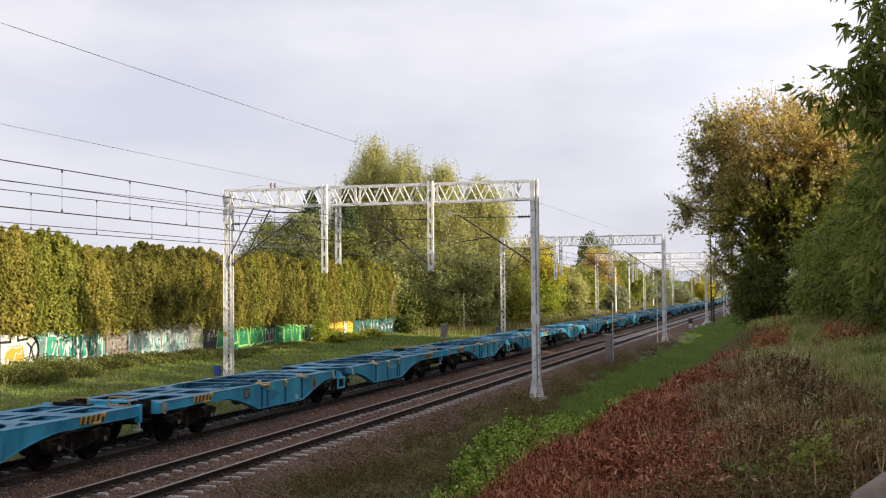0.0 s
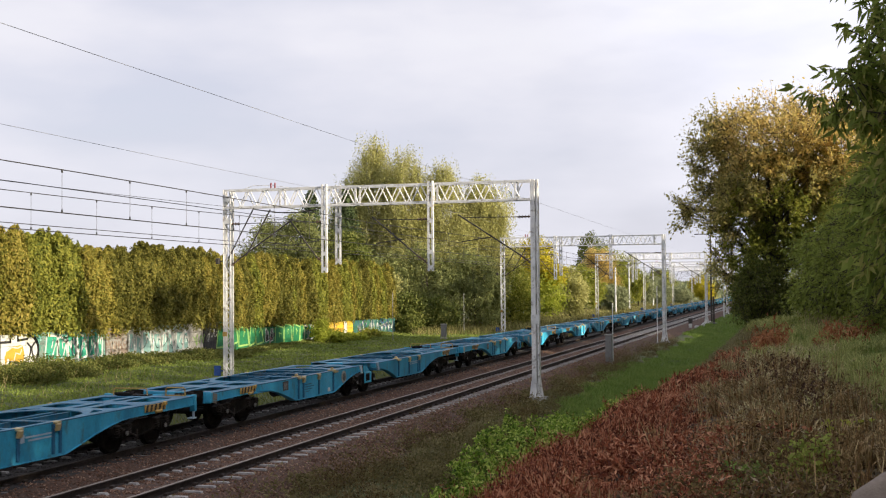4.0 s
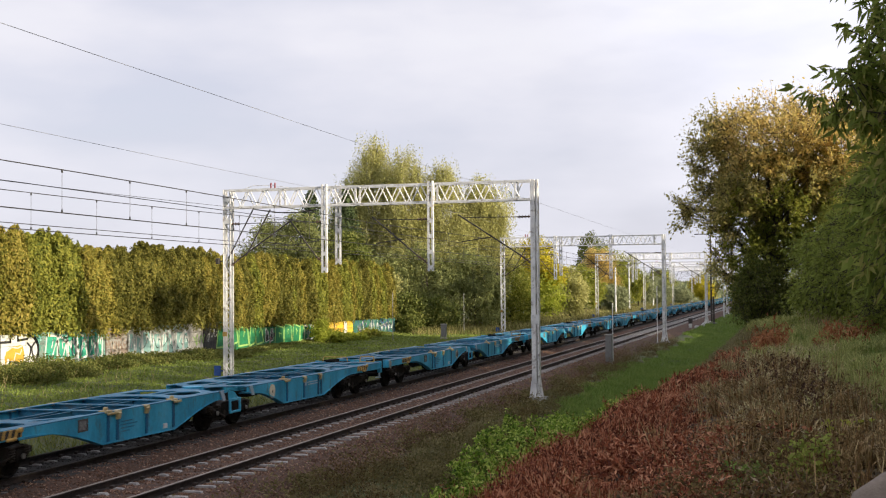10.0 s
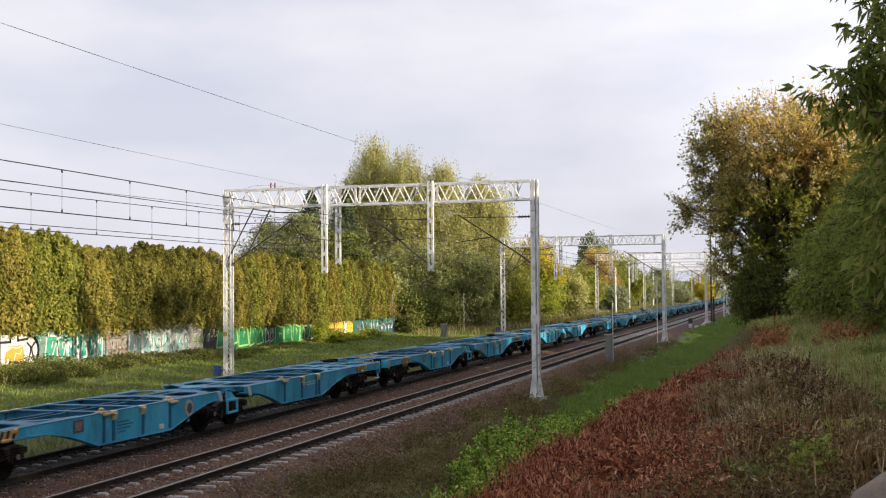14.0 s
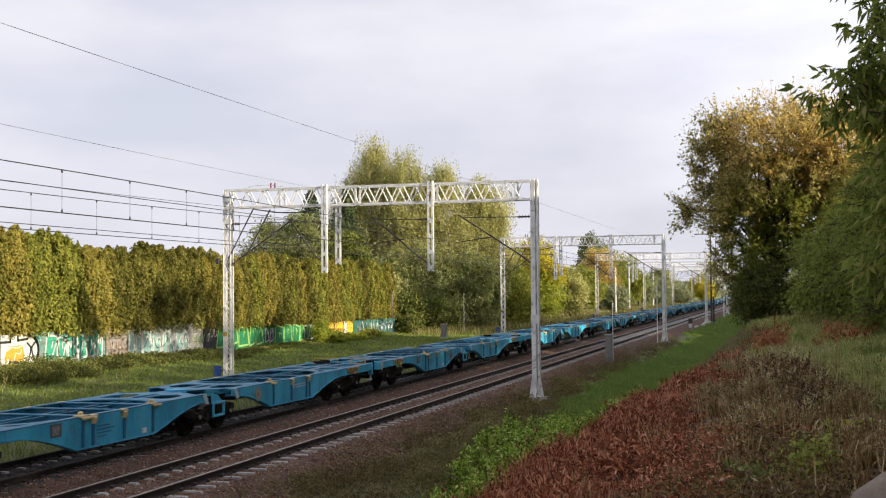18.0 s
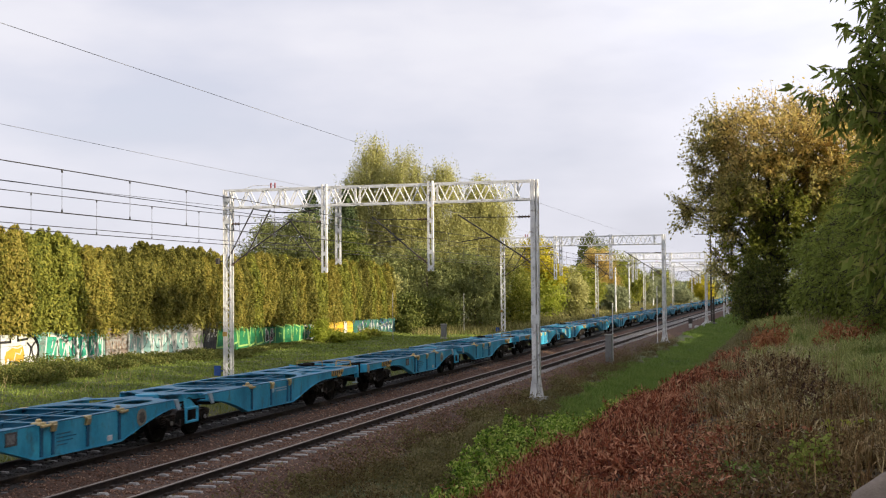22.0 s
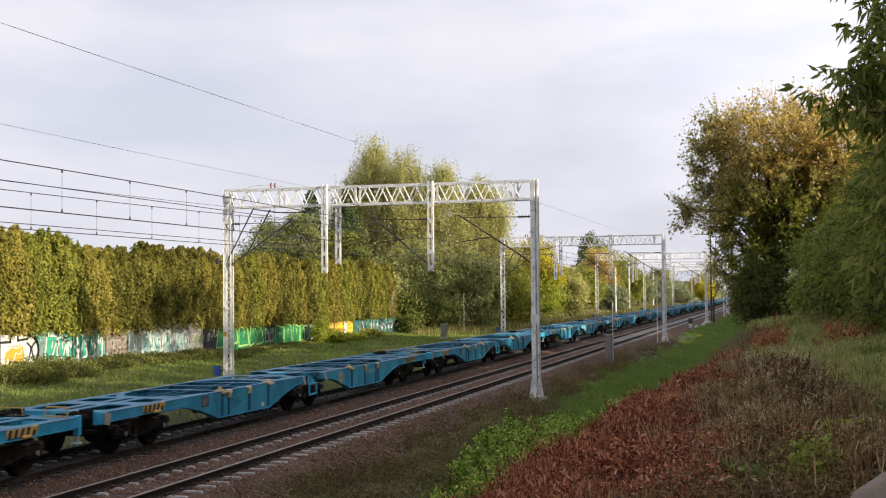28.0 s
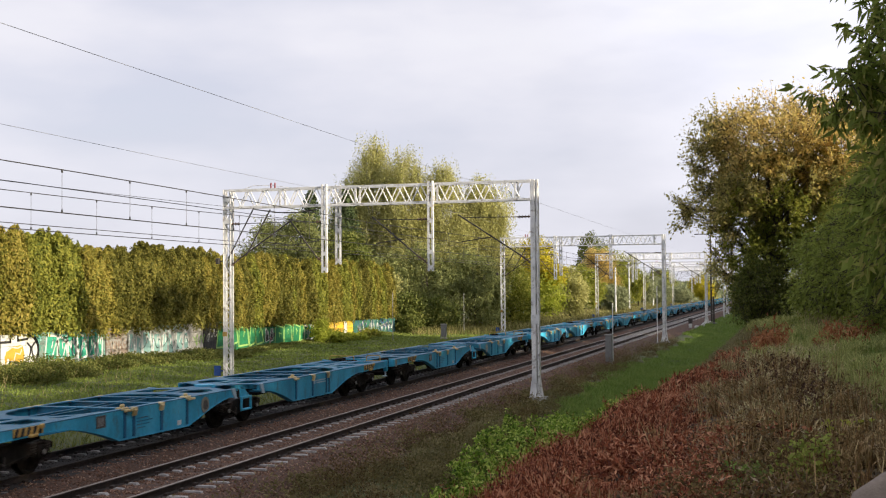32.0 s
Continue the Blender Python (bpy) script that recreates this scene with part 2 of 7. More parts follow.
F_GRASS = foliage("green_grass", [(0.09, 0.15, 0.034), (0.15, 0.235, 0.05), (0.225, 0.315, 0.075), (0.33, 0.38, 0.12)], 0.3, 0.35)
F_WEED = foliage("green_weeds", [(0.045, 0.085, 0.014), (0.145, 0.25, 0.031), (0.30, 0.43, 0.06), (0.56, 0.62, 0.16)], 0.35, 1.4, own=0.85)
F_SCRUB = foliage("dull_scrub", [(0.077, 0.068, 0.029), (0.154, 0.142, 0.052), (0.238, 0.203, 0.091), (0.336, 0.27, 0.143)], 0.3, 0.6)

F_AUTUMN = foliage("olive_autumn_leaves", [(0.17, 0.165, 0.055), (0.32, 0.295, 0.095), (0.49, 0.42, 0.145), (0.65, 0.55, 0.22)], 0.6, 0.45)
F_HANG = foliage("long_hanging_leaves", [(0.09, 0.12, 0.028), (0.18, 0.235, 0.05), (0.31, 0.37, 0.08), (0.46, 0.38, 0.15)], 0.6, 0.9)
F_HEATH = foliage("dark_brown_brush", [(0.036, 0.0238, 0.0112), (0.09, 0.0581, 0.0256), (0.162, 0.114, 0.044), (0.27, 0.176, 0.08)], 0.25, 0.9)
F_LITTER = foliage("withered_leaf_litter", [(0.024, 0.0144, 0.0075), (0.06, 0.0336, 0.0165), (0.112, 0.068, 0.0338)], 0.15, 1.2)
F_COPPER = foliage("coppery_dock_leaves", [(0.09, 0.03, 0.014), (0.24, 0.085, 0.035), (0.42, 0.18, 0.08), (0.52, 0.28, 0.14)], 0.3, 0.8)
F_PLUME = foliage("rust_red_plumes", [(0.07, 0.018, 0.011), (0.22, 0.058, 0.030), (0.40, 0.14, 0.07), (0.62, 0.32, 0.18)], 0.3, 0.8, own=0.8)
F_STALK = foliage("dark_dock_stalks", [(0.03, 0.016, 0.011), (0.075, 0.04, 0.026), (0.15, 0.09, 0.058)], 0.1, 1.0, own=0.7)
F_MAT = foliage("matted_straw", [(0.12, 0.10, 0.045), (0.26, 0.22, 0.10), (0.44, 0.38, 0.19), (0.62, 0.55, 0.31)], 0.25, 0.9, own=0.6)
F_MOUND = foliage("brown_olive_scrub", [(0.06, 0.048, 0.022), (0.125, 0.105, 0.042), (0.21, 0.185, 0.07), (0.30, 0.25, 0.115)], 0.25, 0.9, own=0.6)
F_PALE = foliage("grey_green_leaves", [(0.12, 0.15, 0.09), (0.22, 0.26, 0.16), (0.34, 0.37, 0.25)], 0.3, 0.8)
F_STRAW = foliage("brownish_straw", [(0.0644, 0.0405, 0.0176), (0.175, 0.113, 0.048), (0.368, 0.252, 0.116), (0.607, 0.468, 0.24)], 0.2, 0.8, own=0.7)
F_OLIVE = foliage("olive_verge_grass", [(0.075, 0.075, 0.026), (0.155, 0.15, 0.048), (0.26, 0.24, 0.085), (0.42, 0.36, 0.15)], 0.25, 0.7, own=0.7)
F_CURL = foliage("curled_withered_leaves", [(0.045, 0.0299, 0.0176), (0.117, 0.0792, 0.048), (0.225, 0.163, 0.1), (0.414, 0.326, 0.216)], 0.2, 1.2, own=0.8)
F_DEAD = foliage("dead_brown_stalks", [(0.054, 0.0317, 0.014), (0.153, 0.088, 0.0359), (0.288, 0.176, 0.0733), (0.45, 0.317, 0.148)], 0.2, 0.8, own=0.7)
F_BANK = foliage("dull_bank_grass", [(0.125, 0.15, 0.045), (0.25, 0.28, 0.085), (0.40, 0.42, 0.14), (0.56, 0.55, 0.23)], 0.3, 0.35)
F_MEADOW = foliage("meadow_green", [(0.13, 0.18, 0.038), (0.21, 0.275, 0.057), (0.31, 0.35, 0.083)], 0.25, 0.25)
F_BRUSH = foliage("green_brush", [(0.058, 0.073, 0.02), (0.125, 0.15, 0.037), (0.21, 0.225, 0.058), (0.31, 0.29, 0.09)], 0.3, 0.5)
# ballast whose dark colour stands for the shade under the train
M_SHADED_STONE = surface("ballast_in_train_shade", [(0.012, 0.009, 0.008), (0.024, 0.018, 0.015), (0.04, 0.032, 0.027)], 14, 0.9, 0, 0.9, 40)
M_CLIP = surface("rusty_rail_clips", [(0.025, 0.016, 0.012), (0.05, 0.032, 0.024)], 14, 0.85, 0, 0.3)

# ---- builders ----
def finish(bm, name, mat, smooth=False, mats=None):
    me = bpy.data.meshes.new(name)
    bm.to_mesh(me)
    bm.free()
    for x in (mats or [mat]):
        me.materials.append(x)
    if smooth:
        me.polygons.foreach_set("use_smooth", [True] * len(me.polygons))
    return me


def part(name, bm, mat, parent, label="", smooth=False, at=None):
    """A bmesh, or a mesh that is shared, as one mesh object under a thing or a part."""
    me = bm if isinstance(bm, bpy.types.Mesh) else finish(bm, name, mat, smooth)
    ob = new(name, me)
    ob.parent = parent
    if at is not None:
        ob.matrix_basis = at
    return tagged(ob, label) if label else ob


def thing(name, label, category, at=(0, 0, 0), group="", kind=""):
    ob = new(name)
    ob.location = at
    ob.empty_display_size = 0.2
    return tagged(ob, label, category, group, kind)


def box(bm, c, s, rz=0.0, bevel=0.0, rx=0.0, ry=0.0):
    r = bmesh.ops.create_cube(bm, size=1.0)
    m = Matrix.Translation(c) @ Euler((rx, ry, rz)).to_matrix().to_4x4() @ Matrix.Diagonal((*s, 1))
    bmesh.ops.transform(bm, matrix=m, verts=r["verts"])
    if bevel:
        es = {e for v in r["verts"] for e in v.link_edges}
        bmesh.ops.bevel(bm, geom=list(es), offset=bevel, segments=1, affect="EDGES")
    return bm


def rod(bm, a, b, r, r2=None, seg=6):
    a, b = Vector(a), Vector(b)
    d = b - a
    q = bmesh.ops.create_cone(bm, cap_ends=True, segments=seg, radius1=r, radius2=r if r2 is None else r2, depth=d.length)
    m = Matrix.Translation((a + b) / 2) @ d.to_track_quat("Z", "Y").to_matrix().to_4x4()
    bmesh.ops.transform(bm, matrix=m, verts=q["verts"])
    return bm


def tube(bm, pts, radii, seg=6):
    rings = []
    for i, p in enumerate(pts):
        a, b = Vector(pts[max(0, i - 1)]), Vector(pts[min(len(pts) - 1, i + 1)])
        q = (b - a).to_track_quat("Z", "Y")
        rings.append([bm.verts.new(Vector(p) + q @ Vector((math.cos(k * 2 * math.pi / seg) * radii[i], math.sin(k * 2 * math.pi / seg) * radii[i], 0))) for k in range(seg)])
    for r0, r1 in zip(rings, rings[1:]):
        for k in range(seg):
            bm.faces.new((r0[k], r0[(k + 1) % seg], r1[(k + 1) % seg], r1[k]))
    bm.faces.new(rings[0][::-1])
    bm.faces.new(rings[-1])
    return bm


def slab(bm, outline, axis, lo, hi):
    """Extrudes an outline of 2D points along an axis: 'x' takes (y, z), 'y' takes (x, z), 'z' takes (x, y)."""
    def at(p, d):
        return {"x": (d, p[0], p[1]), "y": (p[0], d, p[1]), "z": (p[0], p[1], d)}[axis]
    a, b = [bm.verts.new(at(p, lo)) for p in outline], [bm.verts.new(at(p, hi)) for p in outline]
    n = len(outline)
    bm.faces.new(a[::-1])
    bm.faces.new(b)
    for i in range(n):
        bm.faces.new((a[i], a[(i + 1) % n], b[(i + 1) % n], b[i]))
    bmesh.ops.recalc_face_normals(bm, faces=bm.faces[:])
    return bm


def quads(name, V, mat):
    """A mesh of separate quads from an array of n x 4 x 3 corners."""
    n = len(V)
    me = bpy.data.meshes.new(name)
    me.vertices.add(n * 4)
    me.vertices.foreach_set("co", np.ascontiguousarray(V, dtype=np.float32).ravel())
    me.loops.add(n * 4)
    me.loops.foreach_set("vertex_index", np.arange(n * 4, dtype=np.int32))
    me.polygons.add(n)
    me.polygons.foreach_set("loop_start", np.arange(0, n * 4, 4, dtype=np.int32))
    me.materials.append(mat)
    me.update(calc_edges=True)
    return me


def unit(v):
    return v / np.maximum(np.linalg.norm(v, axis=-1, keepdims=True), 1e-9)


def leaf_quads(P, size, r, aspect=0.55, droop=0.0, out=None, spread=1.0):
    """Folded leaf shapes round the points P; out: directions that the leaves face on the whole."""
    n = len(P)
    nrm = r.normal(size=(n, 3)) * spread
    if out is not None:
        nrm = nrm + out
    nrm = unit(nrm)
    d = r.normal(size=(n, 3))
    d[:, 2] -= droop
    d = unit(d - (d * nrm).sum(1, keepdims=True) * nrm)
    s = np.cross(nrm, d)
    ln = (size * r.uniform(0.65, 1.3, n))[:, None]
    w = ln * aspect * 0.5
    base, tip = P - d * ln * 0.5, P + d * ln * 0.5
    fold = nrm * ln * 0.10
    return np.stack([base, P + s * w + fold - d * ln * 0.05, tip, P - s * w + fold - d * ln * 0.05], 1)


def blade_quads(P, height, width, r, lean=0.35, curl=None):
    """Upright tapered blades that stand on the points P."""
    n = len(P)
    a = r.uniform(0, 2 * math.pi, n)
    s = np.stack([np.cos(a), np.sin(a), np.zeros(n)], 1)
    h = (height * r.uniform(0.5, 1.25, n))[:, None]
    tip = np.concatenate([r.normal(size=(n, 2)) * lean, np.ones((n, 1))], 1) * h
    w = (width * r.uniform(0.7, 1.3, n))[:, None]
    return np.stack([P - s * w * 0.5, P + s * w * 0.5, P + tip + s * w * 0.12, P + tip - s * w * 0.12], 1)


# ---- ground ----
PROFILE_X = np.array([-3000.0, -120, -31, -27, -22.7, -20.2, -19.0, -9.9, -9.2, -8.3, -7.2, -6.4, -1.9, -0.4, 6.0, 30.0, 3000.0])
PROFILE_NEAR = np.array([0.5, 0.4, 0.30, 0.22, 0.10, -0.25, -0.62, -0.62, -0.60, -0.78, -1.05, -1.02, 1.75, 2.02, 2.25, 2.6, 3.0])
PROFILE_TOE = np.array([-3000.0, -120, -31, -27, -22.7, -20.2, -19.0, -9.9, -9.2, -8.3, -6.9, -5.1, -1.6, -0.3, 6.0, 30.0, 3000.0])


def ground_z(x, y):
    """Height of the ground: track bed, ditch, and the bank on which the camera stands; its toe draws nearer the camera's side further on."""
    x, y = np.asarray(x, float), np.asarray(y, float)
    k = np.clip((y - 16) / 24, 0, 1)
    z = np.interp(x, PROFILE_X, PROFILE_NEAR) * (1 - k) + np.interp(x, PROFILE_TOE, PROFILE_NEAR) * k
    bed = np.clip(np.minimum(np.abs(x + 9.0), np.abs(x + 19.5)) / 1.5, 0, 1) * np.where((x > -19.5) & (x < -9.0), 0, 1)
    wave = 0.05 * np.sin(x * 1.9 + 0.7 * np.sin(y * 0.6)) * np.sin(y * 1.3) + 0.07 * np.sin(x * 0.6 + y * 0.37) + 0.03 * np.sin(x * 4.1 - y * 3.3)
    return z + wave * bed * np.where(np.abs(x) < 40, 1, 0)


gx = np.concatenate([[-3000, -1200, -500, -250, -120, -80, -60, -45, -38], np.arange(-34, -19, 0.75), np.arange(-19, 6, 0.3), np.arange(6, 30, 2), [30, 45, 80, 150, 400, 1200, 3000]])
gy = np.concatenate([[-3000, -800, -200, -60, -20, -8], np.arange(0, 60, 0.5), np.arange(60, 130, 1.25), np.arange(130, 420, 8), [450, 600, 900, 1500, 3000]])
XX, YY = np.meshgrid(gx, gy)
ZZ = ground_z(XX, YY)
nx, ny = len(gx), len(gy)
idx = np.arange(nx * ny).reshape(ny, nx)
me = bpy.data.meshes.new("ground")
me.from_pydata(np.stack([XX, YY, ZZ], -1).reshape(-1, 3).tolist(), [], np.stack([idx[:-1, :-1], idx[:-1, 1:], idx[1:, 1:], idx[1:, :-1]], -1).reshape(-1, 4).tolist())
me.materials.append(M_SOIL)
me.materials.append(M_EARTH)
for f in me.polygons:
    if f.center.x > -5.9 and 2 < f.center.y < 40 and f.center.x < 5:
        f.material_index = 1
me.polygons.foreach_set("use_smooth", [True] * len(me.polygons))
tagged(new("ground", me), "uneven grassy ground with a ditch and a steep bank", "ground", kind="structure")

# ---- ballast bed: a long heap with sloping shoulders, its top ruffled ----
bx = np.array([-19.2, -18.75, -18.3, -17.9, -17.55, -17.2, -16.8, -16.4, -15.9, -15.4, -15.0, -14.6, -14.3, -14.1, -13.9, -13.5, -13.2, -12.8, -12.3, -11.8, -11.4, -11.0, -10.7, -10.4, -10.1, -9.8, -9.55])
bz = np.array([-0.70, -0.55, -0.42, -0.32, -0.20, -0.18, -0.175, -0.175, -0.175, -0.165, -0.125, -0.135, -0.22, -0.29, -0.28, -0.20, -0.175, -0.175, -0.175, -0.175, -0.175, -0.18, -0.21, -0.32, -0.44, -0.56, -0.70])
by = np.concatenate([np.arange(-6, 80, 0.35), np.arange(80, 480, 4.0)])
BX, BY = np.meshgrid(bx, by)
BZ = np.tile(bz, (len(by), 1)) + rng.uniform(-0.018, 0.012, BX.shape)
idx = np.arange(BX.size).reshape(BX.shape)
me = bpy.data.meshes.new("ballast")
me.from_pydata(np.stack([BX, BY, BZ], -1).reshape(-1, 3).tolist(), [], np.stack([idx[:-1, :-1], idx[:-1, 1:], idx[1:, 1:], idx[1:, :-1]], -1).reshape(-1, 4).tolist())
me.materials.append(M_STONE)
me.materials.append(M_SHADED_STONE)
# the strip below the wagons is coloured dark for their shade
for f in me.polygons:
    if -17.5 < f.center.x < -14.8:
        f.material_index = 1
tagged(new("ballast", me), "brown crushed-stone ballast bed under both tracks", "ballast", kind="structure")


def stone_scatter(name, label, n, xr, yr, zfun, smin, smax, mat):
    """Loose broken stones: squashed octahedra, each turned and sized by chance."""
    base = np.array([(1, 0, 0), (-1, 0, 0), (0, 1, 0), (0, -1, 0), (0, 0, 1), (0, 0, -1)], float)
    tri = np.array([(0, 2, 4), (2, 1, 4), (1, 3, 4), (3, 0, 4), (2, 0, 5), (1, 2, 5), (3, 1, 5), (0, 3, 5)])
    x = rng.uniform(*xr, n)
    y = yr[0] + (yr[1] - yr[0]) * rng.uniform(0, 1, n) ** 1.7
    bare = np.zeros(n, bool)                     # the sleepers' tops are swept clean
    for cx, phase in ((NEAR_X, 21.035), (FAR_X, 24.22)):
        bare |= (np.abs(x - cx) < 1.32) & (np.abs((y - phase + 0.3) % 0.6 - 0.3) < 0.105)
    x, y = x[~bare], y[~bare]
    n = len(x)
    V = base[None] * rng.uniform(0.5, 1.2, (n, 6, 3))
    a = rng.uniform(0, 6.28, n)
    c, s = np.cos(a)[:, None], np.sin(a)[:, None]
    V = np.stack([V[..., 0] * c - V[..., 1] * s, V[..., 0] * s + V[..., 1] * c, V[..., 2] * 0.8 + V[..., 0] * rng.uniform(-0.4, 0.4, (n, 1))], -1)
    V = V * rng.uniform(smin, smax, n)[:, None, None] + np.stack([x, y, zfun(x, y)], -1)[:, None]
    F = (tri[None] + (np.arange(n) * 6)[:, None, None]).reshape(-1, 3)
    me = bpy.data.meshes.new(name)
    me.vertices.add(n * 6)
    me.vertices.foreach_set("co", V.astype(np.float32).ravel())
    me.loops.add(len(F) * 3)
    me.loops.foreach_set("vertex_index", F.astype(np.int32).ravel())
    me.polygons.add(len(F))
    me.polygons.foreach_set("loop_start", np.arange(0, len(F) * 3, 3, dtype=np.int32))
    me.materials.append(mat)
    me.update(calc_edges=True)
    return tagged(new(name, me), label, "stones", kind="stuff")


def loose_stone_material():
    m = surface("loose_ballast_stones", [(0.06, 0.045, 0.038), (0.12, 0.09, 0.075), (0.19, 0.155, 0.135)], 9, 0.95, 0, 0.5, 60)
    nt = m.node_tree
    geo = nt.nodes.new("ShaderNodeNewGeometry")
    rp = ramp_of(nt, [(0.0, (0.085, 0.042, 0.026)), (0.45, (0.165, 0.084, 0.052)), (0.8, (0.27, 0.155, 0.10)), (1.0, (0.45, 0.31, 0.22))])
    nt.links.new(geo.outputs["Random Per Island"], rp.inputs["Fac"])
    nt.links.new(rp.outputs["Color"], nt.nodes["Principled BSDF"].inputs["Base Color"])
    return m


M_LOOSE = loose_stone_material()
stone_scatter("ballast_stones", "loose brown and grey ballast stones beside the rails", 56000, (-14.95, -9.6), (14, 80), lambda x, y: np.interp(x, bx, bz) + 0.002, 0.016, 0.038, M_LOOSE)
stone_scatter("grimy_stones", "ballast stones under the train, darkened for its shade", 18000, (-17.6, -14.75), (14, 70), lambda x, y: np.interp(x, bx, bz) - 0.004, 0.016, 0.036, M_SHADED_STONE)


# ---- tracks ----
def rail_mesh(y0, y1):
    prof = [(-0.075, -0.172), (0.075, -0.172), (0.075, -0.160), (0.012, -0.140), (0.009, -0.052), (0.036, -0.036), (0.036, -0.008), (0.028, 0.0), (-0.028, 0.0), (-0.036, -0.008), (-0.036, -0.036), (-0.009, -0.052), (-0.012, -0.140), (-0.075, -0.160)]
    bm = bmesh.new()
    slab(bm, prof, "y", y0, y1)
    bm.faces.ensure_lookup_table()
    for f in bm.faces:
        if f.normal.z > 0.5 and f.calc_center_median().z > -0.006:
            f.material_index = 1
    return finish(bm, "rail", None, mats=[M_RUST, M_RAILTOP])


def sleeper_mesh():
    bm = bmesh.new()
    out = [(-1.30, -0.36), (1.30, -0.36), (1.30, -0.18), (1.28, -0.160), (0.86, -0.158), (0.84, -0.174), (0.66, -0.174), (0.64, -0.158), (0.42, -0.158), (0.36, -0.24), (-0.36, -0.24), (-0.42, -0.158), (-0.64, -0.158), (-0.66, -0.174), (-0.84, -0.174), (-0.86, -0.158), (-1.28, -0.160), (-1.30, -0.18)]
    slab(bm, out, "y", -0.054, 0.054)
    for sx in (-1, 1):
        for o in (-0.115, 0.115):
            n0 = len(bm.faces)
            box(bm, (sx * 0.7525 + o, 0, -0.142), (0.08, 0.12, 0.06))
            bm.faces.ensure_lookup_table()
            for f in bm.faces[n0:]:
                f.material_index = 1
    return finish(bm, "sleeper", None, mats=[M_SLEEPER, M_CLIP])


# stained sleepers of the far track, darkened for the train's shade
M_SLEEPER_DARK = surface("stained_shaded_sleeper", [(0.10, 0.09, 0.082), (0.26, 0.24, 0.22), (0.46, 0.44, 0.42)], 6, 0.85, 0, 0.4, 90, stain=(0.03, 0.024, 0.02), stain_scale=3.0, per_object=0.3)
SLEEPER = sleeper_mesh()
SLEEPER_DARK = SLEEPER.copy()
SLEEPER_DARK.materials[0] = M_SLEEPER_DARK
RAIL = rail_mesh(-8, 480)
# this copy has dark rail tops in place of the train's shade
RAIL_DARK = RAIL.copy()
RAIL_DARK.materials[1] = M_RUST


def far_sleepers(y0, n):
    bm = bmesh.new()
    for i in range(n):
        box(bm, (0, y0 + 0.6 * i, -0.255), (2.6, 0.16, 0.20))
    return finish(bm, "far_sleepers", M_SLEEPER)


def track(name, x, phase, n_single, sleeper, rail):
    t = thing(name, "straight railway track of worn rails on concrete sleepers", "track", (x, 0, 0), kind="structure")
    for s in (-0.7525, 0.7525):
        part("rail", rail, None, t, at=pose(s, 0, 0))
    for i in range(n_single):
        part("sleeper", sleeper, None, t, at=pose(random.uniform(-0.02, 0.02), phase + 0.6 * i, 0.014 + random.uniform(-0.006, 0.006), 0, 0, random.uniform(-0.6, 0.6)))
    tagged(part("far_sleepers", far_sleepers(phase + 0.6 * n_single, 300), None, t), kind="stuff")
    return t


track("track_1", NEAR_X, 21.035 - 0.6 * 14, 130, SLEEPER, RAIL)
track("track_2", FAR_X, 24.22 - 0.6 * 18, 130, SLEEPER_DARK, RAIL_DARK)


# ---- portals that carry the overhead line ----
def lattice_post(parent, x, z0, z1, wide, deep):
    """Two channels joined by lacing bars, on a base plate and a concrete footing."""
    for s in (-1, 1):
        bm = bmesh.new()
        box(bm, (x + s * (wide / 2 - 0.03), 0, (z0 + z1) / 2), (0.06, 0.012, z1 - z0))
        for q in (-1, 1):
            box(bm, (x + s * (wide / 2 - 0.008), q * deep / 2, (z0 + z1) / 2), (0.016, 0.07, z1 - z0))
            box(bm, (x + s * (wide / 2 - 0.035), q * (deep / 2 - 0.006), (z0 + z1) / 2), (0.07, 0.012, z1 - z0))
        part("leg", bm, M_GALV, parent)
    n = int((z1 - z0 - 0.3) / 0.42)
    for q in (-1, 1):
        bm = bmesh.new()
        for i in range(n):
            a, b = z0 + 0.3 + i * 0.42, z0 + 0.3 + (i + 1) * 0.42
            s = 1 if i % 2 else -1
            rod(bm, (x - s * wide / 2 * 0.9, q * deep / 2, a), (x + s * wide / 2 * 0.9, q * deep / 2, b), 0.022, seg=4)
        tagged(part("lacing", bm, M_GALV, parent), kind="stuff")
    for z in (z0 + 0.12, z1 - 0.4, z1 - 1.35):
        part("batten_plate", box(bmesh.new(), (x, 0, z), (wide + 0.03, deep + 0.05, 0.22)), M_GALV, parent)
    bm = bmesh.new()
    box(bm, (x, 0, z0 + 0.01), (wide + 0.18, deep + 0.22, 0.03), bevel=0.004)
    for s in (-1, 1):
        slab(bm, [(x + s * wide / 2, z0 + 0.02), (x + s * (wide / 2 + 0.09), z0 + 0.02), (x + s * wide / 2, z0 + 0.45)], "y", -0.012, 0.012)
    part("base_plate", bm, M_GALV, parent)
    bm = bmesh.new()
    box(bm, (x, 0, z0 - 0.55), (wide + 0.45, deep + 0.5, 1.1), bevel=0.03)
    part("footing", bm, M_CONCRETE, parent, "weathered concrete footing")


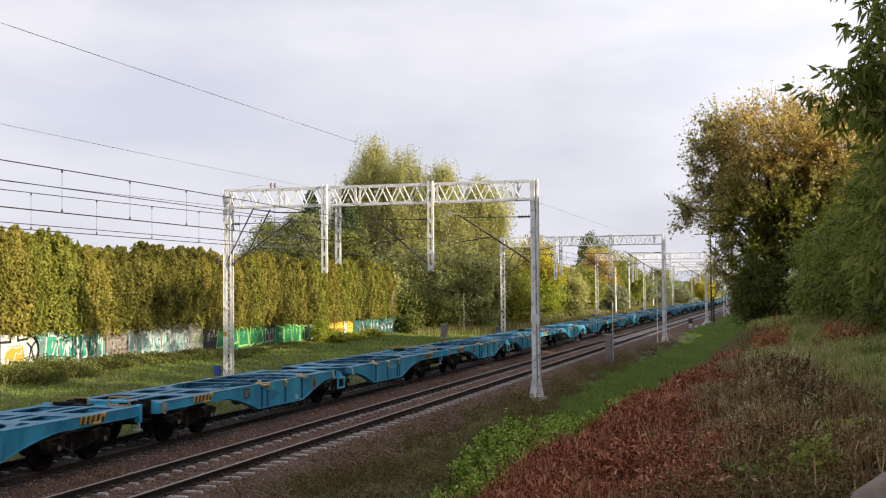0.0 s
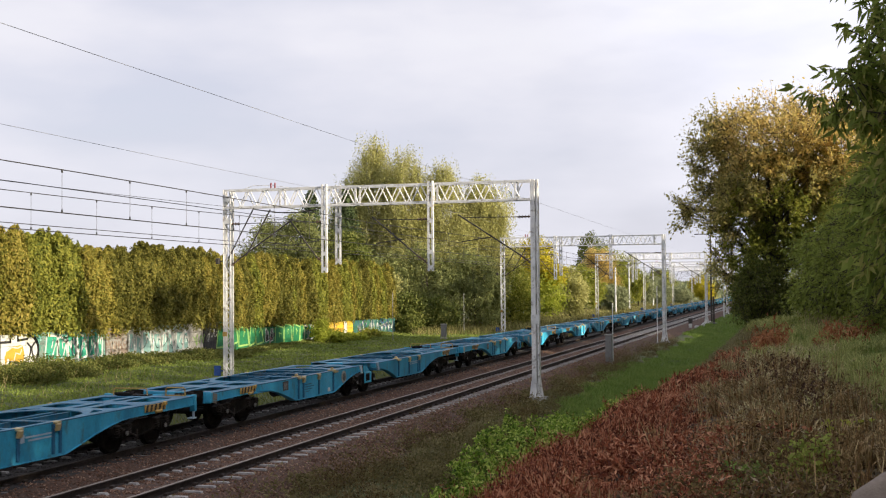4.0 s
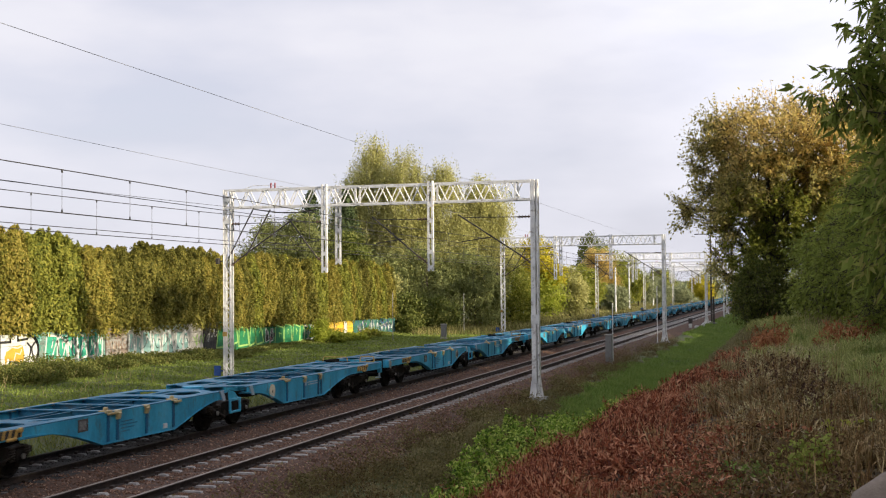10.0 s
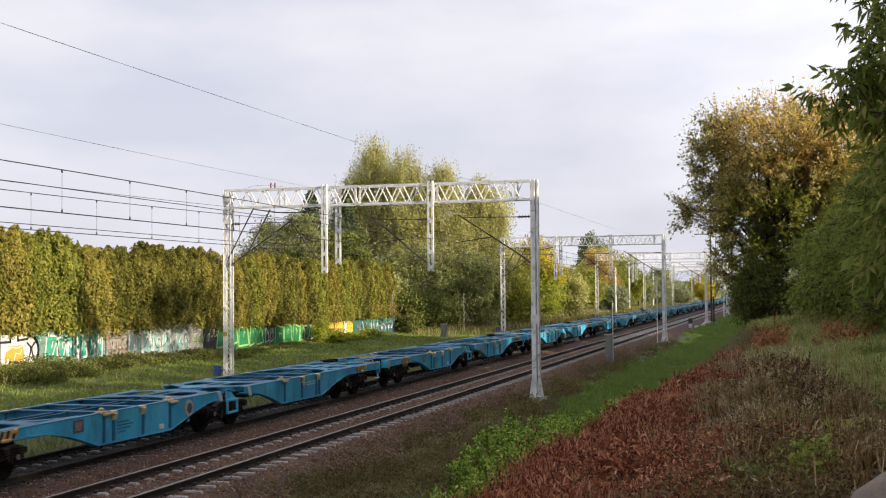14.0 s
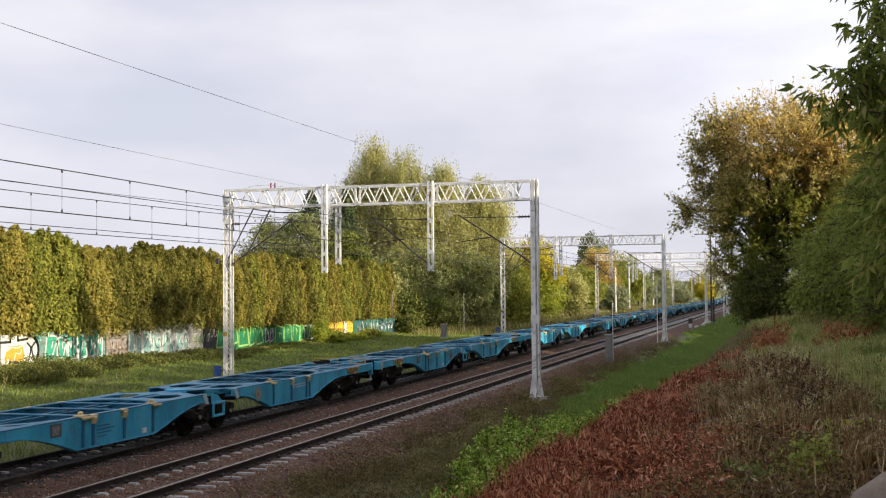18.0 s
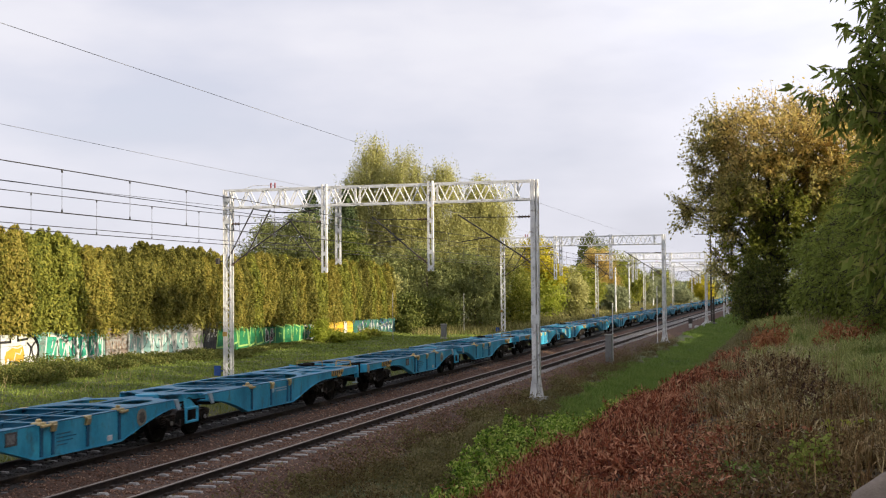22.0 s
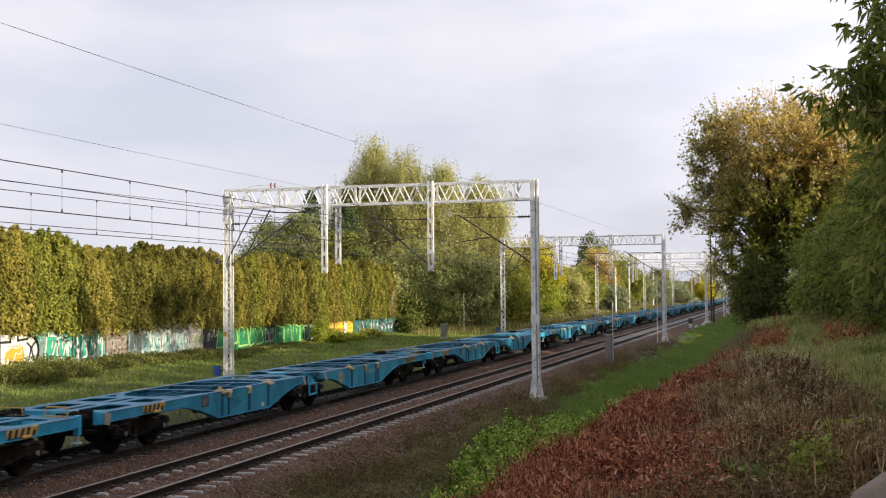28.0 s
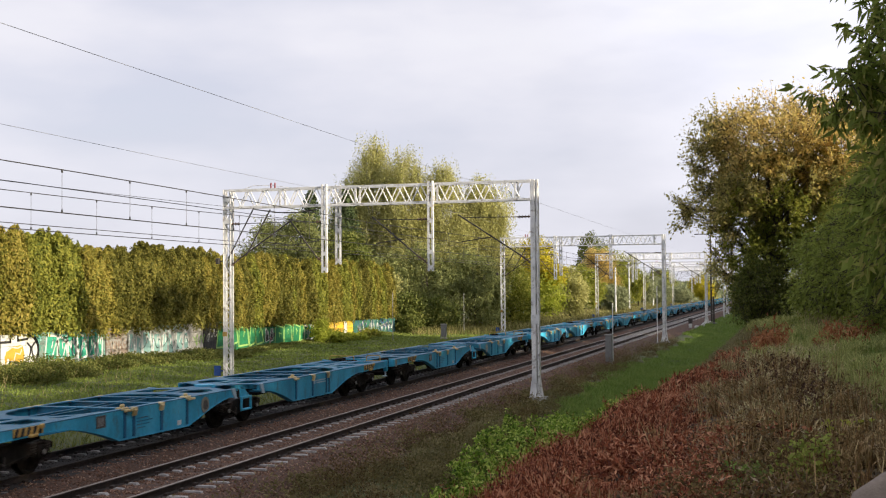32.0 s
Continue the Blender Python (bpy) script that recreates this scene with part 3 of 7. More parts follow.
def solid_post(parent, x, z0, z1, wide, deep):
    """Two channels almost back to back, with a narrow slot between."""
    for s, w in ((-1, wide * 0.60), (1, wide * 0.24)):
        bm = bmesh.new()
        cx = x + (-wide / 2 + w / 2 if s < 0 else wide / 2 - w / 2)
        box(bm, (cx, 0, (z0 + z1) / 2), (w, deep, z1 - z0), bevel=0.012)
        part("leg", bm, M_GALV, parent)
    z = z0 + 0.4
    while z < z1 - 0.2:
        part("batten_plate", box(bmesh.new(), (x + wide * 0.18, 0, z), (wide * 0.3, deep * 0.45, 0.28)), M_GALV, parent)
        z += 1.25
    bm = bmesh.new()
    box(bm, (x, -deep / 2 - 0.012, 2.55), (wide + 0.02, 0.012, 0.35))
    part("white_band", bm, M_WHITE, parent, "white painted band")
    bm = bmesh.new()
    box(bm, (x, 0, z0 + 0.01), (wide + 0.24, deep + 0.24, 0.035), bevel=0.004)
    for s in (-1, 1):
        slab(bm, [(x + s * wide / 2, z0 + 0.02), (x + s * (wide / 2 + 0.13), z0 + 0.02), (x + s * (wide / 2 + 0.10), z0 + 0.2), (x + s * wide / 2, z0 + 0.9)], "y", -0.014, 0.014)
    part("base_plate", bm, M_GALV, parent)
    bm = bmesh.new()
    box(bm, (x, 0, z0 - 0.55), (wide + 0.5, deep + 0.5, 1.1), bevel=0.03)
    part("footing", bm, M_CONCRETE, parent, "weathered concrete footing")


def brace_mesh(dx, dz):
    bm = bmesh.new()
    rod(bm, (-dx / 2, 0, -dz / 2), (dx / 2, 0, dz / 2), 0.026, seg=5)
    return finish(bm, "brace", M_GALV)


BRACE_UP, BRACE_DOWN = brace_mesh(0.37, 0.72), brace_mesh(-0.37, 0.72)


def insulator(bm, a, b, n=4):
    a, b = Vector(a), Vector(b)
    rod(bm, a, b, 0.03)
    for i in range(n):
        c = a.lerp(b, (i + 0.5) / n)
        d = (b - a).normalized() * 0.018
        rod(bm, c - d, c + d, 0.075, 0.045, seg=8)


def cantilever(parent, x_post, x_wire, side):
    """A slanting tube from the post up to the messenger wire, a level stay above it, and a registration arm for the contact wire."""
    zt, zb = 6.60, 4.75
    x0 = x_post + side * 0.18
    bm = bmesh.new()
    rod(bm, (x0 + side * 0.45, 0, zb + 0.33), (x_wire + side * 0.25, 0, zt + 0.1), 0.03)
    part("bracket_tube", bm, M_DARKSTEEL, parent)
    bm = bmesh.new()
    insulator(bm, (x0, 0, zb), (x0 + side * 0.45, 0, zb + 0.33))
    part("insulator", bm, M_INSUL, parent, "brown ribbed insulator")
    bm = bmesh.new()
    insulator(bm, (x0, 0, zt - 0.05), (x0 + side * 0.5, 0, zt - 0.05))
    part("insulator", bm, M_INSUL, parent, "brown ribbed insulator")
    bm = bmesh.new()
    rod(bm, (x0 + side * 0.5, 0, zt - 0.05), (x_wire, 0, zt - 0.02), 0.016)
    part("stay", bm, M_DARKSTEEL, parent)
    bm = bmesh.new()
    rod(bm, (x_wire - side * 1.1, 0, 5.78), (x_wire + side * 0.1, 0, 5.62), 0.018)
    part("registration_arm", bm, M_DARKSTEEL, parent)


def portal(y, detail):
    p = thing("catenary_portal", "pale grey steel portal of lattice beam and posts spanning the tracks", "railway portal", (0, y, 0), "portals over the tracks")
    ztop, zbot, d = 7.94, 7.22, 0.26
    z_left = -0.1
    lattice_post(p, GANTRY_L + 0.14, z_left, 8.0, 0.34, 0.25)
    solid_post(p, GANTRY_R, -0.47, 8.0, 0.31, 0.26)
    for z in (ztop, zbot):
        for q in (-1, 1):
            bm = bmesh.new()
            box(bm, ((GANTRY_L + GANTRY_R) / 2, q * d, z), (GANTRY_R - GANTRY_L - 0.2, 0.07, 0.075))
            part("chord", bm, M_GALV, p)
    xs = np.arange(GANTRY_L + 0.5, GANTRY_R - 0.55, 0.37)
    if detail:
        for q in (-1, 1):
            for i, x in enumerate(xs):
                part("brace", (BRACE_UP if (i + (q > 0)) % 2 else BRACE_DOWN), None, p, at=pose(x + 0.185, q * d, (ztop + zbot) / 2))
    else:
        bm = bmesh.new()
        for q in (-1, 1):
            for i, x in enumerate(xs):
                s = 1 if (i + (q > 0)) % 2 else -1
                rod(bm, (x + 0.185 - s * 0.185, q * d, zbot), (x + 0.185 + s * 0.185, q * d, ztop), 0.026, seg=4)
        tagged(part("braces", bm, M_GALV, p), kind="stuff")
    for x in np.arange(GANTRY_L + 2.6, GANTRY_R, 3.3):
        bm = bmesh.new()
        for z in (ztop, zbot):
            box(bm, (x, 0, z), (0.10, 2 * d, 0.05))
        for q in (-1, 1):
            box(bm, (x, q * d, (ztop + zbot) / 2), (0.07, 0.05, ztop - zbot))
        part("cross_tie", bm, M_GALV, p)
    for x, zb, yy in ((-18.14, 4.46, -0.34), (-17.80, 4.80, 0.34), (-13.64, 4.46, -0.34)):
        bm = bmesh.new()
        for s in (-1, 1):
            box(bm, (x + s * 0.085, yy, (8.05 + zb) / 2), (0.07, 0.14, 8.05 - zb))
        z = zb + 0.15
        while z < 8.0:
            box(bm, (x, yy, z), (0.16, 0.13, 0.16))
            z += 0.62
        part("hanging_post", bm, M_GALV, p)
    cantilever(p, GANTRY_R, -12.35, -1)
    cantilever(p, -13.64, -15.95, -1)
    cantilever(p, -17.97, -19.6, -1)
    cantilever(p, GANTRY_L, -19.9, 1)
    bm = bmesh.new()
    tube(bm, [(GANTRY_L + 1.35, -0.1, 7.14), (-20.4, -0.1, 6.98), (-19.4, -0.1, 6.95), (-18.6, -0.1, 7.06), (-17.75, -0.1, 7.3)], [0.026] * 5, 6)
    part("feeder_cable", bm, M_DARKSTEEL, p, "slack black cable under the beam")
    for x0, x1, z0, z1 in ((GANTRY_L + 0.2, GANTRY_L + 1.35, 5.1, 7.18), (GANTRY_L + 1.0, GANTRY_L + 2.1, 5.2, 7.1)):
        bm = bmesh.new()
        rod(bm, (x0, -0.12, z0), (x1, -0.12, z1), 0.03)
        part("stay", bm, M_DARKSTEEL, p)
    bm = bmesh.new()
    box(bm, (GANTRY_L - 0.28, -0.12, 5.0), (0.16, 0.16, 0.24), bevel=0.02)
    box(bm, (GANTRY_L - 0.18, -0.12, 5.0), (0.24, 0.05, 0.05))
    part("isolator_box", bm, M_DARKSTEEL, p, "small dark box on the post")
    bm = bmesh.new()
    tube(bm, [(-21.9, 0, ztop + 0.05), (-21.4, 0, ztop + 0.2), (-20.4, 0, ztop + 0.16), (-19.8, 0, ztop + 0.05)], [0.014] * 4, 5)
    part("earth_strap", bm, M_GALV, p)
    for dx in (-0.09, 0.09):
        bm = bmesh.new()
        rod(bm, (-20.55 + dx, 0, ztop + 0.03), (-20.55 + dx, 0, ztop + 0.28), 0.035, seg=8)
        part("horn_insulator", bm, M_RED, p, "small red insulator")
    bm = bmesh.new()
    box(bm, (GANTRY_L - 0.33, -0.1, 0.42), (0.30, 0.03, 0.42), bevel=0.01)
    box(bm, (GANTRY_L - 0.15, -0.08, 0.42), (0.2, 0.02, 0.05))
    part("number_plate", bm, M_SIGNBLUE, p, "small dark blue plate on the post")
    bm = bmesh.new()
    box(bm, (GANTRY_L + 0.06, -0.20, 1.95), (0.2, 0.012, 0.18))
    part("warning_plate", bm, M_YELLOW, p, "small yellow warning plate")
    return p


for i, y in enumerate(PORTALS[1:]):
    portal(y, i < 2)


# ---- overhead wires ----
def wire(name, label, x, z_at, z_mid, r, mat, seg=5, y1=None):
    t = thing(name, label, "overhead wire", (x, 0, 0), "overhead wires")
    bm = bmesh.new()
    pts = []
    ends = PORTALS if y1 is None else [y for y in PORTALS if y < y1]
    for a, b in zip(ends, ends[1:]):
        for k in range(12):
            u = k / 12
            pts.append((0, a + (b - a) * u, z_mid + (z_at - z_mid) * (2 * u - 1) ** 2))
    pts.append((0, ends[-1], z_at))
    tube(bm, pts, [r] * len(pts), seg)
    part("strand", bm, mat, t)
    return t


def catenary(x, zm, zm_mid, zc, step, first, r, droppers=True):
    c = wire("catenary_wire", "dark overhead line of messenger and contact wires with droppers", x, zm, zm_mid, r, M_WIRE)
    for s in (-0.02, 0.02):
        bm = bmesh.new()
        tube(bm, [(s, y, zc) for y in np.arange(PORTALS[0], PORTALS[-1], 25)], [r * 0.9] * len(np.arange(PORTALS[0], PORTALS[-1], 25)), 5)
        part("contact_wire", bm, M_WIRE, c)
    if droppers:
        y = first
        while y < 160:
            a = min(range(len(PORTALS) - 1), key=lambda k: abs((PORTALS[k] + PORTALS[k + 1]) / 2 - y))
            u = (y - PORTALS[a]) / (PORTALS[a + 1] - PORTALS[a])
            z = zm_mid + (zm - zm_mid) * (2 * u - 1) ** 2
            bm = bmesh.new()
            rod(bm, (0, y, zc), (0, y, z), 0.006, seg=4)
            box(bm, (0, y, z - 0.03), (0.02, 0.05, 0.08))
            box(bm, (0, y, zc + 0.04), (0.02, 0.04, 0.07))
            part("dropper", bm, M_WIRE, c)
            y += step


catenary(-15.95, 6.40, 6.53, 5.54, 3.0, 24.5 - 3.0 * 4, 0.013)
catenary(-19.60, 6.62, 6.40, 5.42, 3.25, 28.65 - 3.25 * 3, 0.012)
w = wire("catenary_wire", "thin overhead line above the nearer track", NEAR_X - 0.05, 6.72, 6.47, 0.004, M_WIRE_PALE)
bm = bmesh.new()
tube(bm, [(0, y, 5.56) for y in np.arange(PORTALS[0], PORTALS[-1], 25)], [0.008] * len(np.arange(PORTALS[0], PORTALS[-1], 25)), 5)
part("contact_wire", bm, M_WIRE, w)
wire("return_wire", "thin dark wire strung along the outer posts", GANTRY_R + 0.05, 7.12, 7.09, 0.0044, M_WIRE_PALE)
w = wire("catenary_wire", "thin second line beyond the far track", -20.6, 7.05, 6.77, 0.008, M_WIRE)
bm = bmesh.new()
tube(bm, [(0, y, 5.66) for y in np.arange(PORTALS[0], PORTALS[-1], 25)], [0.012] * len(np.arange(PORTALS[0], PORTALS[-1], 25)), 5)
part("contact_wire", bm, M_WIRE, w)


# ---- container wagon: two skeleton units on three bogies; x across, y along, z over the rail tops ----
HALF, TOP = 1.25, 1.05


def bezier_round(y0, z0, y1, z1, n=7):
    """Starts level, then falls ever more steeply to a corner."""
    return [(y0 + (y1 - y0) * i / n, z0 + (z1 - z0) * (i / n) ** 1.55) for i in range(n + 1)]


SILL_A = [(0.48, 0.86), (0.75, 0.83), (3.55, 0.86)] + bezier_round(3.85, 0.855, 6.20, 0.36) + [(9.50, 0.34)] + bezier_round(12.05, 0.86, 9.75, 0.38)[::-1][1:] + [(12.25, 0.88)]
SILL_B = [(13.75, 0.90)] + bezier_round(14.2, 0.84, 16.27, 0.36) + [(19.55, 0.34)] + bezier_round(22.15, 0.83, 19.75, 0.37)[::-1][1:] + [(25.0, 0.83), (25.36, 0.86)]


def sill_mesh(under, side):
    y0, y1 = under[0][0], under[-1][0]
    bm = bmesh.new()
    slab(bm, under + [(y1, TOP - 0.02), (y0, TOP - 0.02)], "x", side * HALF - 0.012, side * HALF + 0.012)
    for (a, b) in zip(under, under[1:]):
        m = ((a[0] + b[0]) / 2, (a[1] + b[1]) / 2)
        ln = math.hypot(b[0] - a[0], b[1] - a[1])
        box(bm, (side * (HALF - 0.06), m[0], m[1]), (0.20, ln + 0.01, 0.02), rx=math.atan2(b[1] - a[1], b[0] - a[0]))
    return finish(bm, "side_sill", M_BLUE)


def flange_mesh(y0, y1, side):
    bm = bmesh.new()
    box(bm, (side * (HALF - 0.05), (y0 + y1) / 2, TOP - 0.005), (0.135, y1 - y0, 0.026), bevel=0.004)
    return finish(bm, "top_flange", M_BLUE_TOP)


def beam_mesh(w, y, depth, thick=0.16):
    bm = bmesh.new()
    box(bm, (0, y, TOP - 0.01), (w, thick, 0.02))
    box(bm, (0, y, TOP - 0.02 - depth / 2), (w, 0.014, depth))
    return finish(bm, "cross_member", M_BLUE_TOP)


def rounded(pts, r=0.08, n=3):
    """A polygon with its corners rounded off."""
    out = []
    for i, p in enumerate(pts):
        a, b, c = Vector(pts[i - 1]), Vector(p), Vector(pts[(i + 1) % len(pts)])
        k = min(r, (a - b).length * 0.45, (c - b).length * 0.45)
        s0, s1 = b + (a - b).normalized() * k, b + (c - b).normalized() * k
        for j in range(n + 1):
            u = j / n
            out.append(s0 * (1 - u) ** 2 + b * 2 * u * (1 - u) + s1 * u ** 2)
    return out


def pierced(name, outline, holes, z0, z1, mat):
    """A flat plate with holes through it."""
    bm = bmesh.new()
    edges = []
    for loop in [outline] + holes:
        vs = [bm.verts.new((p[0], p[1], z0)) for p in loop]
        edges += [bm.edges.new((vs[i - 1], vs[i])) for i in range(len(vs))]
    bmesh.ops.triangle_fill(bm, edges=edges, use_beauty=True)
    r = bmesh.ops.extrude_face_region(bm, geom=bm.faces[:])
    bmesh.ops.translate(bm, verts=[g for g in r["geom"] if isinstance(g, bmesh.types.BMVert)], vec=(0, 0, z1 - z0))
    bmesh.ops.recalc_face_normals(bm, faces=bm.faces[:])
    return finish(bm, name, mat)


def deck_mesh(flip):
    """Broad deck over an end bogie: slots on both sides and in the middle, a hollowed edge towards the open bay."""
    w = HALF - 0.12
    arc = [(w - 0.1 - (w - 0.1) * (1 - math.cos(k * math.pi / 12)), 20.15 + 1.25 * math.sin(k * math.pi / 12)) for k in range(7)]
    edge = [(w, 25.34), (w, 20.15)] + arc + [(-x, y) for x, y in arc[::-1][1:]] + [(-w, 20.15), (-w, 25.34)]
    holes = []
    for s in (-1, 1):
        holes.append(rounded([(s * 1.02, 20.85), (s * 1.02, 21.45), (s * 0.66, 21.60)], 0.10))
        holes.append(rounded([(s * 1.0, 22.0), (s * 1.0, 22.85), (s * 0.32, 22.90), (s * 0.36, 21.85)], 0.14))
        holes.append(rounded([(s * 0.98, 23.5), (s * 0.98, 24.75), (s * 0.32, 24.9), (s * 0.32, 23.5)], 0.14))
    holes.append(rounded([(0.11, 21.9), (0.11, 23.0), (-0.11, 23.0), (-0.11, 21.9)], 0.06))
    holes.append(rounded([(0.11, 23.6), (0.11, 24.8), (-0.11, 24.8), (-0.11, 23.6)], 0.06))
    if flip:
        edge, holes = [(x, 25.86 - y) for x, y in edge], [[(p[0], 25.86 - p[1]) for p in h] for h in holes]
    return pierced("deck_plate", edge, holes, TOP - 0.014, TOP + 0.008, M_BLUE_TOP)


def yoke_mesh(flip):
    """Plate that draws in from the side sills to the joint on the middle bogie, with round cut-outs."""
    w = HALF - 0.12
    arc = [(w - 0.12 - (w - 0.12) * (1 - math.cos(k * math.pi / 12)), 9.55 + 0.75 * math.sin(k * math.pi / 12)) for k in range(7)]
    side = [(w, 9.55), (w, 11.9), (0.80, 12.2), (0.42, 12.45), (0.30, 12.78)]
    edge = side + [(-x, y) for x, y in side[::-1]] + [(-x, y) for x, y in arc] + arc[::-1][1:]
    holes = []
    for s in (-1, 1):
        holes.append(rounded([(s * 0.98, 10.65), (s * 0.98, 11.55), (s * 0.62, 11.95), (s * 0.26, 11.6), (s * 0.26, 10.75)], 0.22, 4))
    holes.append(rounded([(0.12, 10.8), (0.12, 11.9), (-0.12, 11.9), (-0.12, 10.8)], 0.07))
    if flip:
        edge, holes = [(x, 25.90 - y) for x, y in edge], [[(p[0], 25.90 - p[1]) for p in h] for h in holes]
    return pierced("joint_yoke", edge, holes, TOP - 0.014, TOP + 0.010, M_BLUE_TOP)


def bracket_mesh(y, side, lean):
    bm = bmesh.new()
    slab(bm, [(y - 0.10, TOP + 0.015), (y + 0.10, TOP + 0.015), (y + 0.10 + lean, TOP - 0.26), (y - 0.06 + lean, TOP - 0.26)], "x", side * (HALF + 0.012), side * (HALF + 0.05))
    return finish(bm, "corner_bracket", M_PALE)


def twistlock_mesh(folded):
    bm = bmesh.new()
    if folded:
        box(bm, (0.035, 0, -0.10), (0.07, 0.17, 0.17), bevel=0.02, ry=0.25)
        box(bm, (-0.02, 0, -0.005), (0.16, 0.22, 0.05), bevel=0.012)
    else:
        box(bm, (-0.06, 0, 0.02), (0.20, 0.26, 0.06), bevel=0.012)
        box(bm, (-0.06, 0, 0.08), (0.09, 0.12, 0.08), bevel=0.025)
        box(bm, (0.05, 0.1, -0.03), (0.05, 0.36, 0.06), bevel=0.012)
    return finish(bm, "twistlock", M_LOCK)


def hazard_mesh():
    bm = bmesh.new()
    box(bm, (0, 0, 0.01), (0.03, 0.98, 0.17), bevel=0.006)
    for i, y in enumerate((-0.40, -0.20, 0.0, 0.20, 0.40)):
        old = set(bm.faces)
        slab(bm, [(y - 0.08, -0.073), (y + 0.01, -0.073), (y + 0.07, 0.093), (y - 0.02, 0.093)], "x", 0.012, 0.019)
        for f in set(bm.faces) - old:
            f.material_index = 1
    box(bm, (0.03, 0.12, -0.09), (0.07, 0.30, 0.07), bevel=0.02)
    box(bm, (0.03, 0.42, 0.07), (0.06, 0.14, 0.10), bevel=0.02)
    return finish(bm, "hazard_block", None, mats=[M_YELLOW, M_BLACK])


def wheelset_mesh():
    half = [(0.0, 0.085), (0.66, 0.085), (0.68, 0.15), (0.70, 0.40), (0.688, 0.42), (0.69, 0.485), (0.714, 0.487), (0.72, 0.462), (0.82, 0.458), (0.825, 0.41), (0.775, 0.38), (0.785, 0.17), (0.86, 0.14), (0.87, 0.08), (0.98, 0.075)]
    prof = [(-x, r) for x, r in half[::-1][:-1]] + half
    bm = bmesh.new()
    rings = [[bm.verts.new((x, r * math.cos(k * math.pi / 14), r * math.sin(k * math.pi / 14))) for k in range(28)] for x, r in prof]
    for r0, r1 in zip(rings, rings[1:]):
        for k in range(28):
            bm.faces.new((r0[k], r0[(k + 1) % 28], r1[(k + 1) % 28], r1[k]))
    bm.faces.new(rings[0][::-1])
    bm.faces.new(rings[-1])
    return finish(bm, "wheelset", M_BOGIE)


def bogie_frame_mesh(s):
    bm = bmesh.new()
    prof = [(-1.35, 0.50), (-1.35, 0.62), (-1.05, 0.70), (-0.55, 0.66), (-0.35, 0.72), (0.35, 0.72), (0.55, 0.66), (1.05, 0.70), (1.35, 0.62), (1.35, 0.50), (1.15, 0.52), (0.62, 0.48), (0.42, 0.33), (-0.42, 0.33), (-0.62, 0.48), (-1.15, 0.52)]
    slab(bm, prof, "x", s * 1.0 - 0.07, s * 1.0 + 0.07)
    return finish(bm, "side_frame", M_BOGIE)


def axlebox_mesh():
    bm = bmesh.new()
    box(bm, (0, 0, 0), (0.22, 0.34, 0.26), bevel=0.03)
    rod(bm, (0.0, 0, 0), (0.15, 0, 0), 0.10, 0.08, seg=12)
    for q in (-1, 1):
        rod(bm, (0, q * 0.24, -0.06), (0, q * 0.24, 0.16), 0.075, seg=10)
        box(bm, (0, q * 0.24, -0.08), (0.16, 0.17, 0.03))
    return finish(bm, "axle_box", M_BOGIE)


def spring_mesh():
    """A pair of coil springs beside an axle box, with their caps."""
    bm = bmesh.new()
    for q in (-0.245, 0.245):
        pts = [(0.075 * math.cos(k * 0.9), q + 0.075 * math.sin(k * 0.9), -0.03 + 0.0075 * k) for k in range(25)]
        tube(bm, pts, [0.014] * len(pts), 5)
        rod(bm, (0, q, 0.15), (0, q, 0.185), 0.095, seg=10)
    box(bm, (0, 0, 0.19), (0.08, 0.60, 0.03), bevel=0.006)
    return finish(bm, "spring", M_BOGIE_DUST)


def lever_mesh():
    """Slanting brake lever and its hanger in front of the side frame."""
    bm = bmesh.new()
    rod(bm, (0.10, -1.15, 0.62), (0.10, -0.35, 0.34), 0.026, seg=6)
    box(bm, (0.10, -0.35, 0.40), (0.03, 0.06, 0.22), bevel=0.006)
    return finish(bm, "brake_lever", M_BOGIE_DUST)


def brake_mesh():
    bm = bmesh.new()
    for y in (-0.36, 0.36):
        box(bm, (0, y, 0.40), (1.7, 0.08, 0.10))
        for s in (-1, 1):
            box(bm, (s * 0.76, y * 1.15, 0.46), (0.10, 0.07, 0.30), bevel=0.01)
    box(bm, (0, 0, 0.62), (1.9, 0.36, 0.20), bevel=0.03)
    rod(bm, (1.10, -0.5, 0.30), (1.10, 0.95, 0.52), 0.022)
    rod(bm, (-1.10, -0.5, 0.30), (-1.10, 0.95, 0.52), 0.022)
    return finish(bm, "bolster", M_BOGIE)


M_BOGIE_DUST = surface("dusty_bogie_steel", [(0.014, 0.011, 0.009), (0.035, 0.027, 0.022), (0.075, 0.06, 0.05)], 8, 0.85, 0.1, 0.3, 50)
WHEELSET, AXLEBOX, BRAKE, SPRING, LEVER = wheelset_mesh(), axlebox_mesh(), brake_mesh(), spring_mesh(), lever_mesh()
FRAMES = {s: bogie_frame_mesh(s) for s in (-1, 1)}
M_CAP = surface("worn_bare_steel", [(0.16, 0.15, 0.14), (0.3, 0.29, 0.27)], 9, 0.5, 0.4, 0.1)
bm = bmesh.new()
rod(bm, (0, 0, 0), (0.03, 0, 0), 0.055, seg=10)
CAP = finish(bm, "axle_cap", M_CAP)


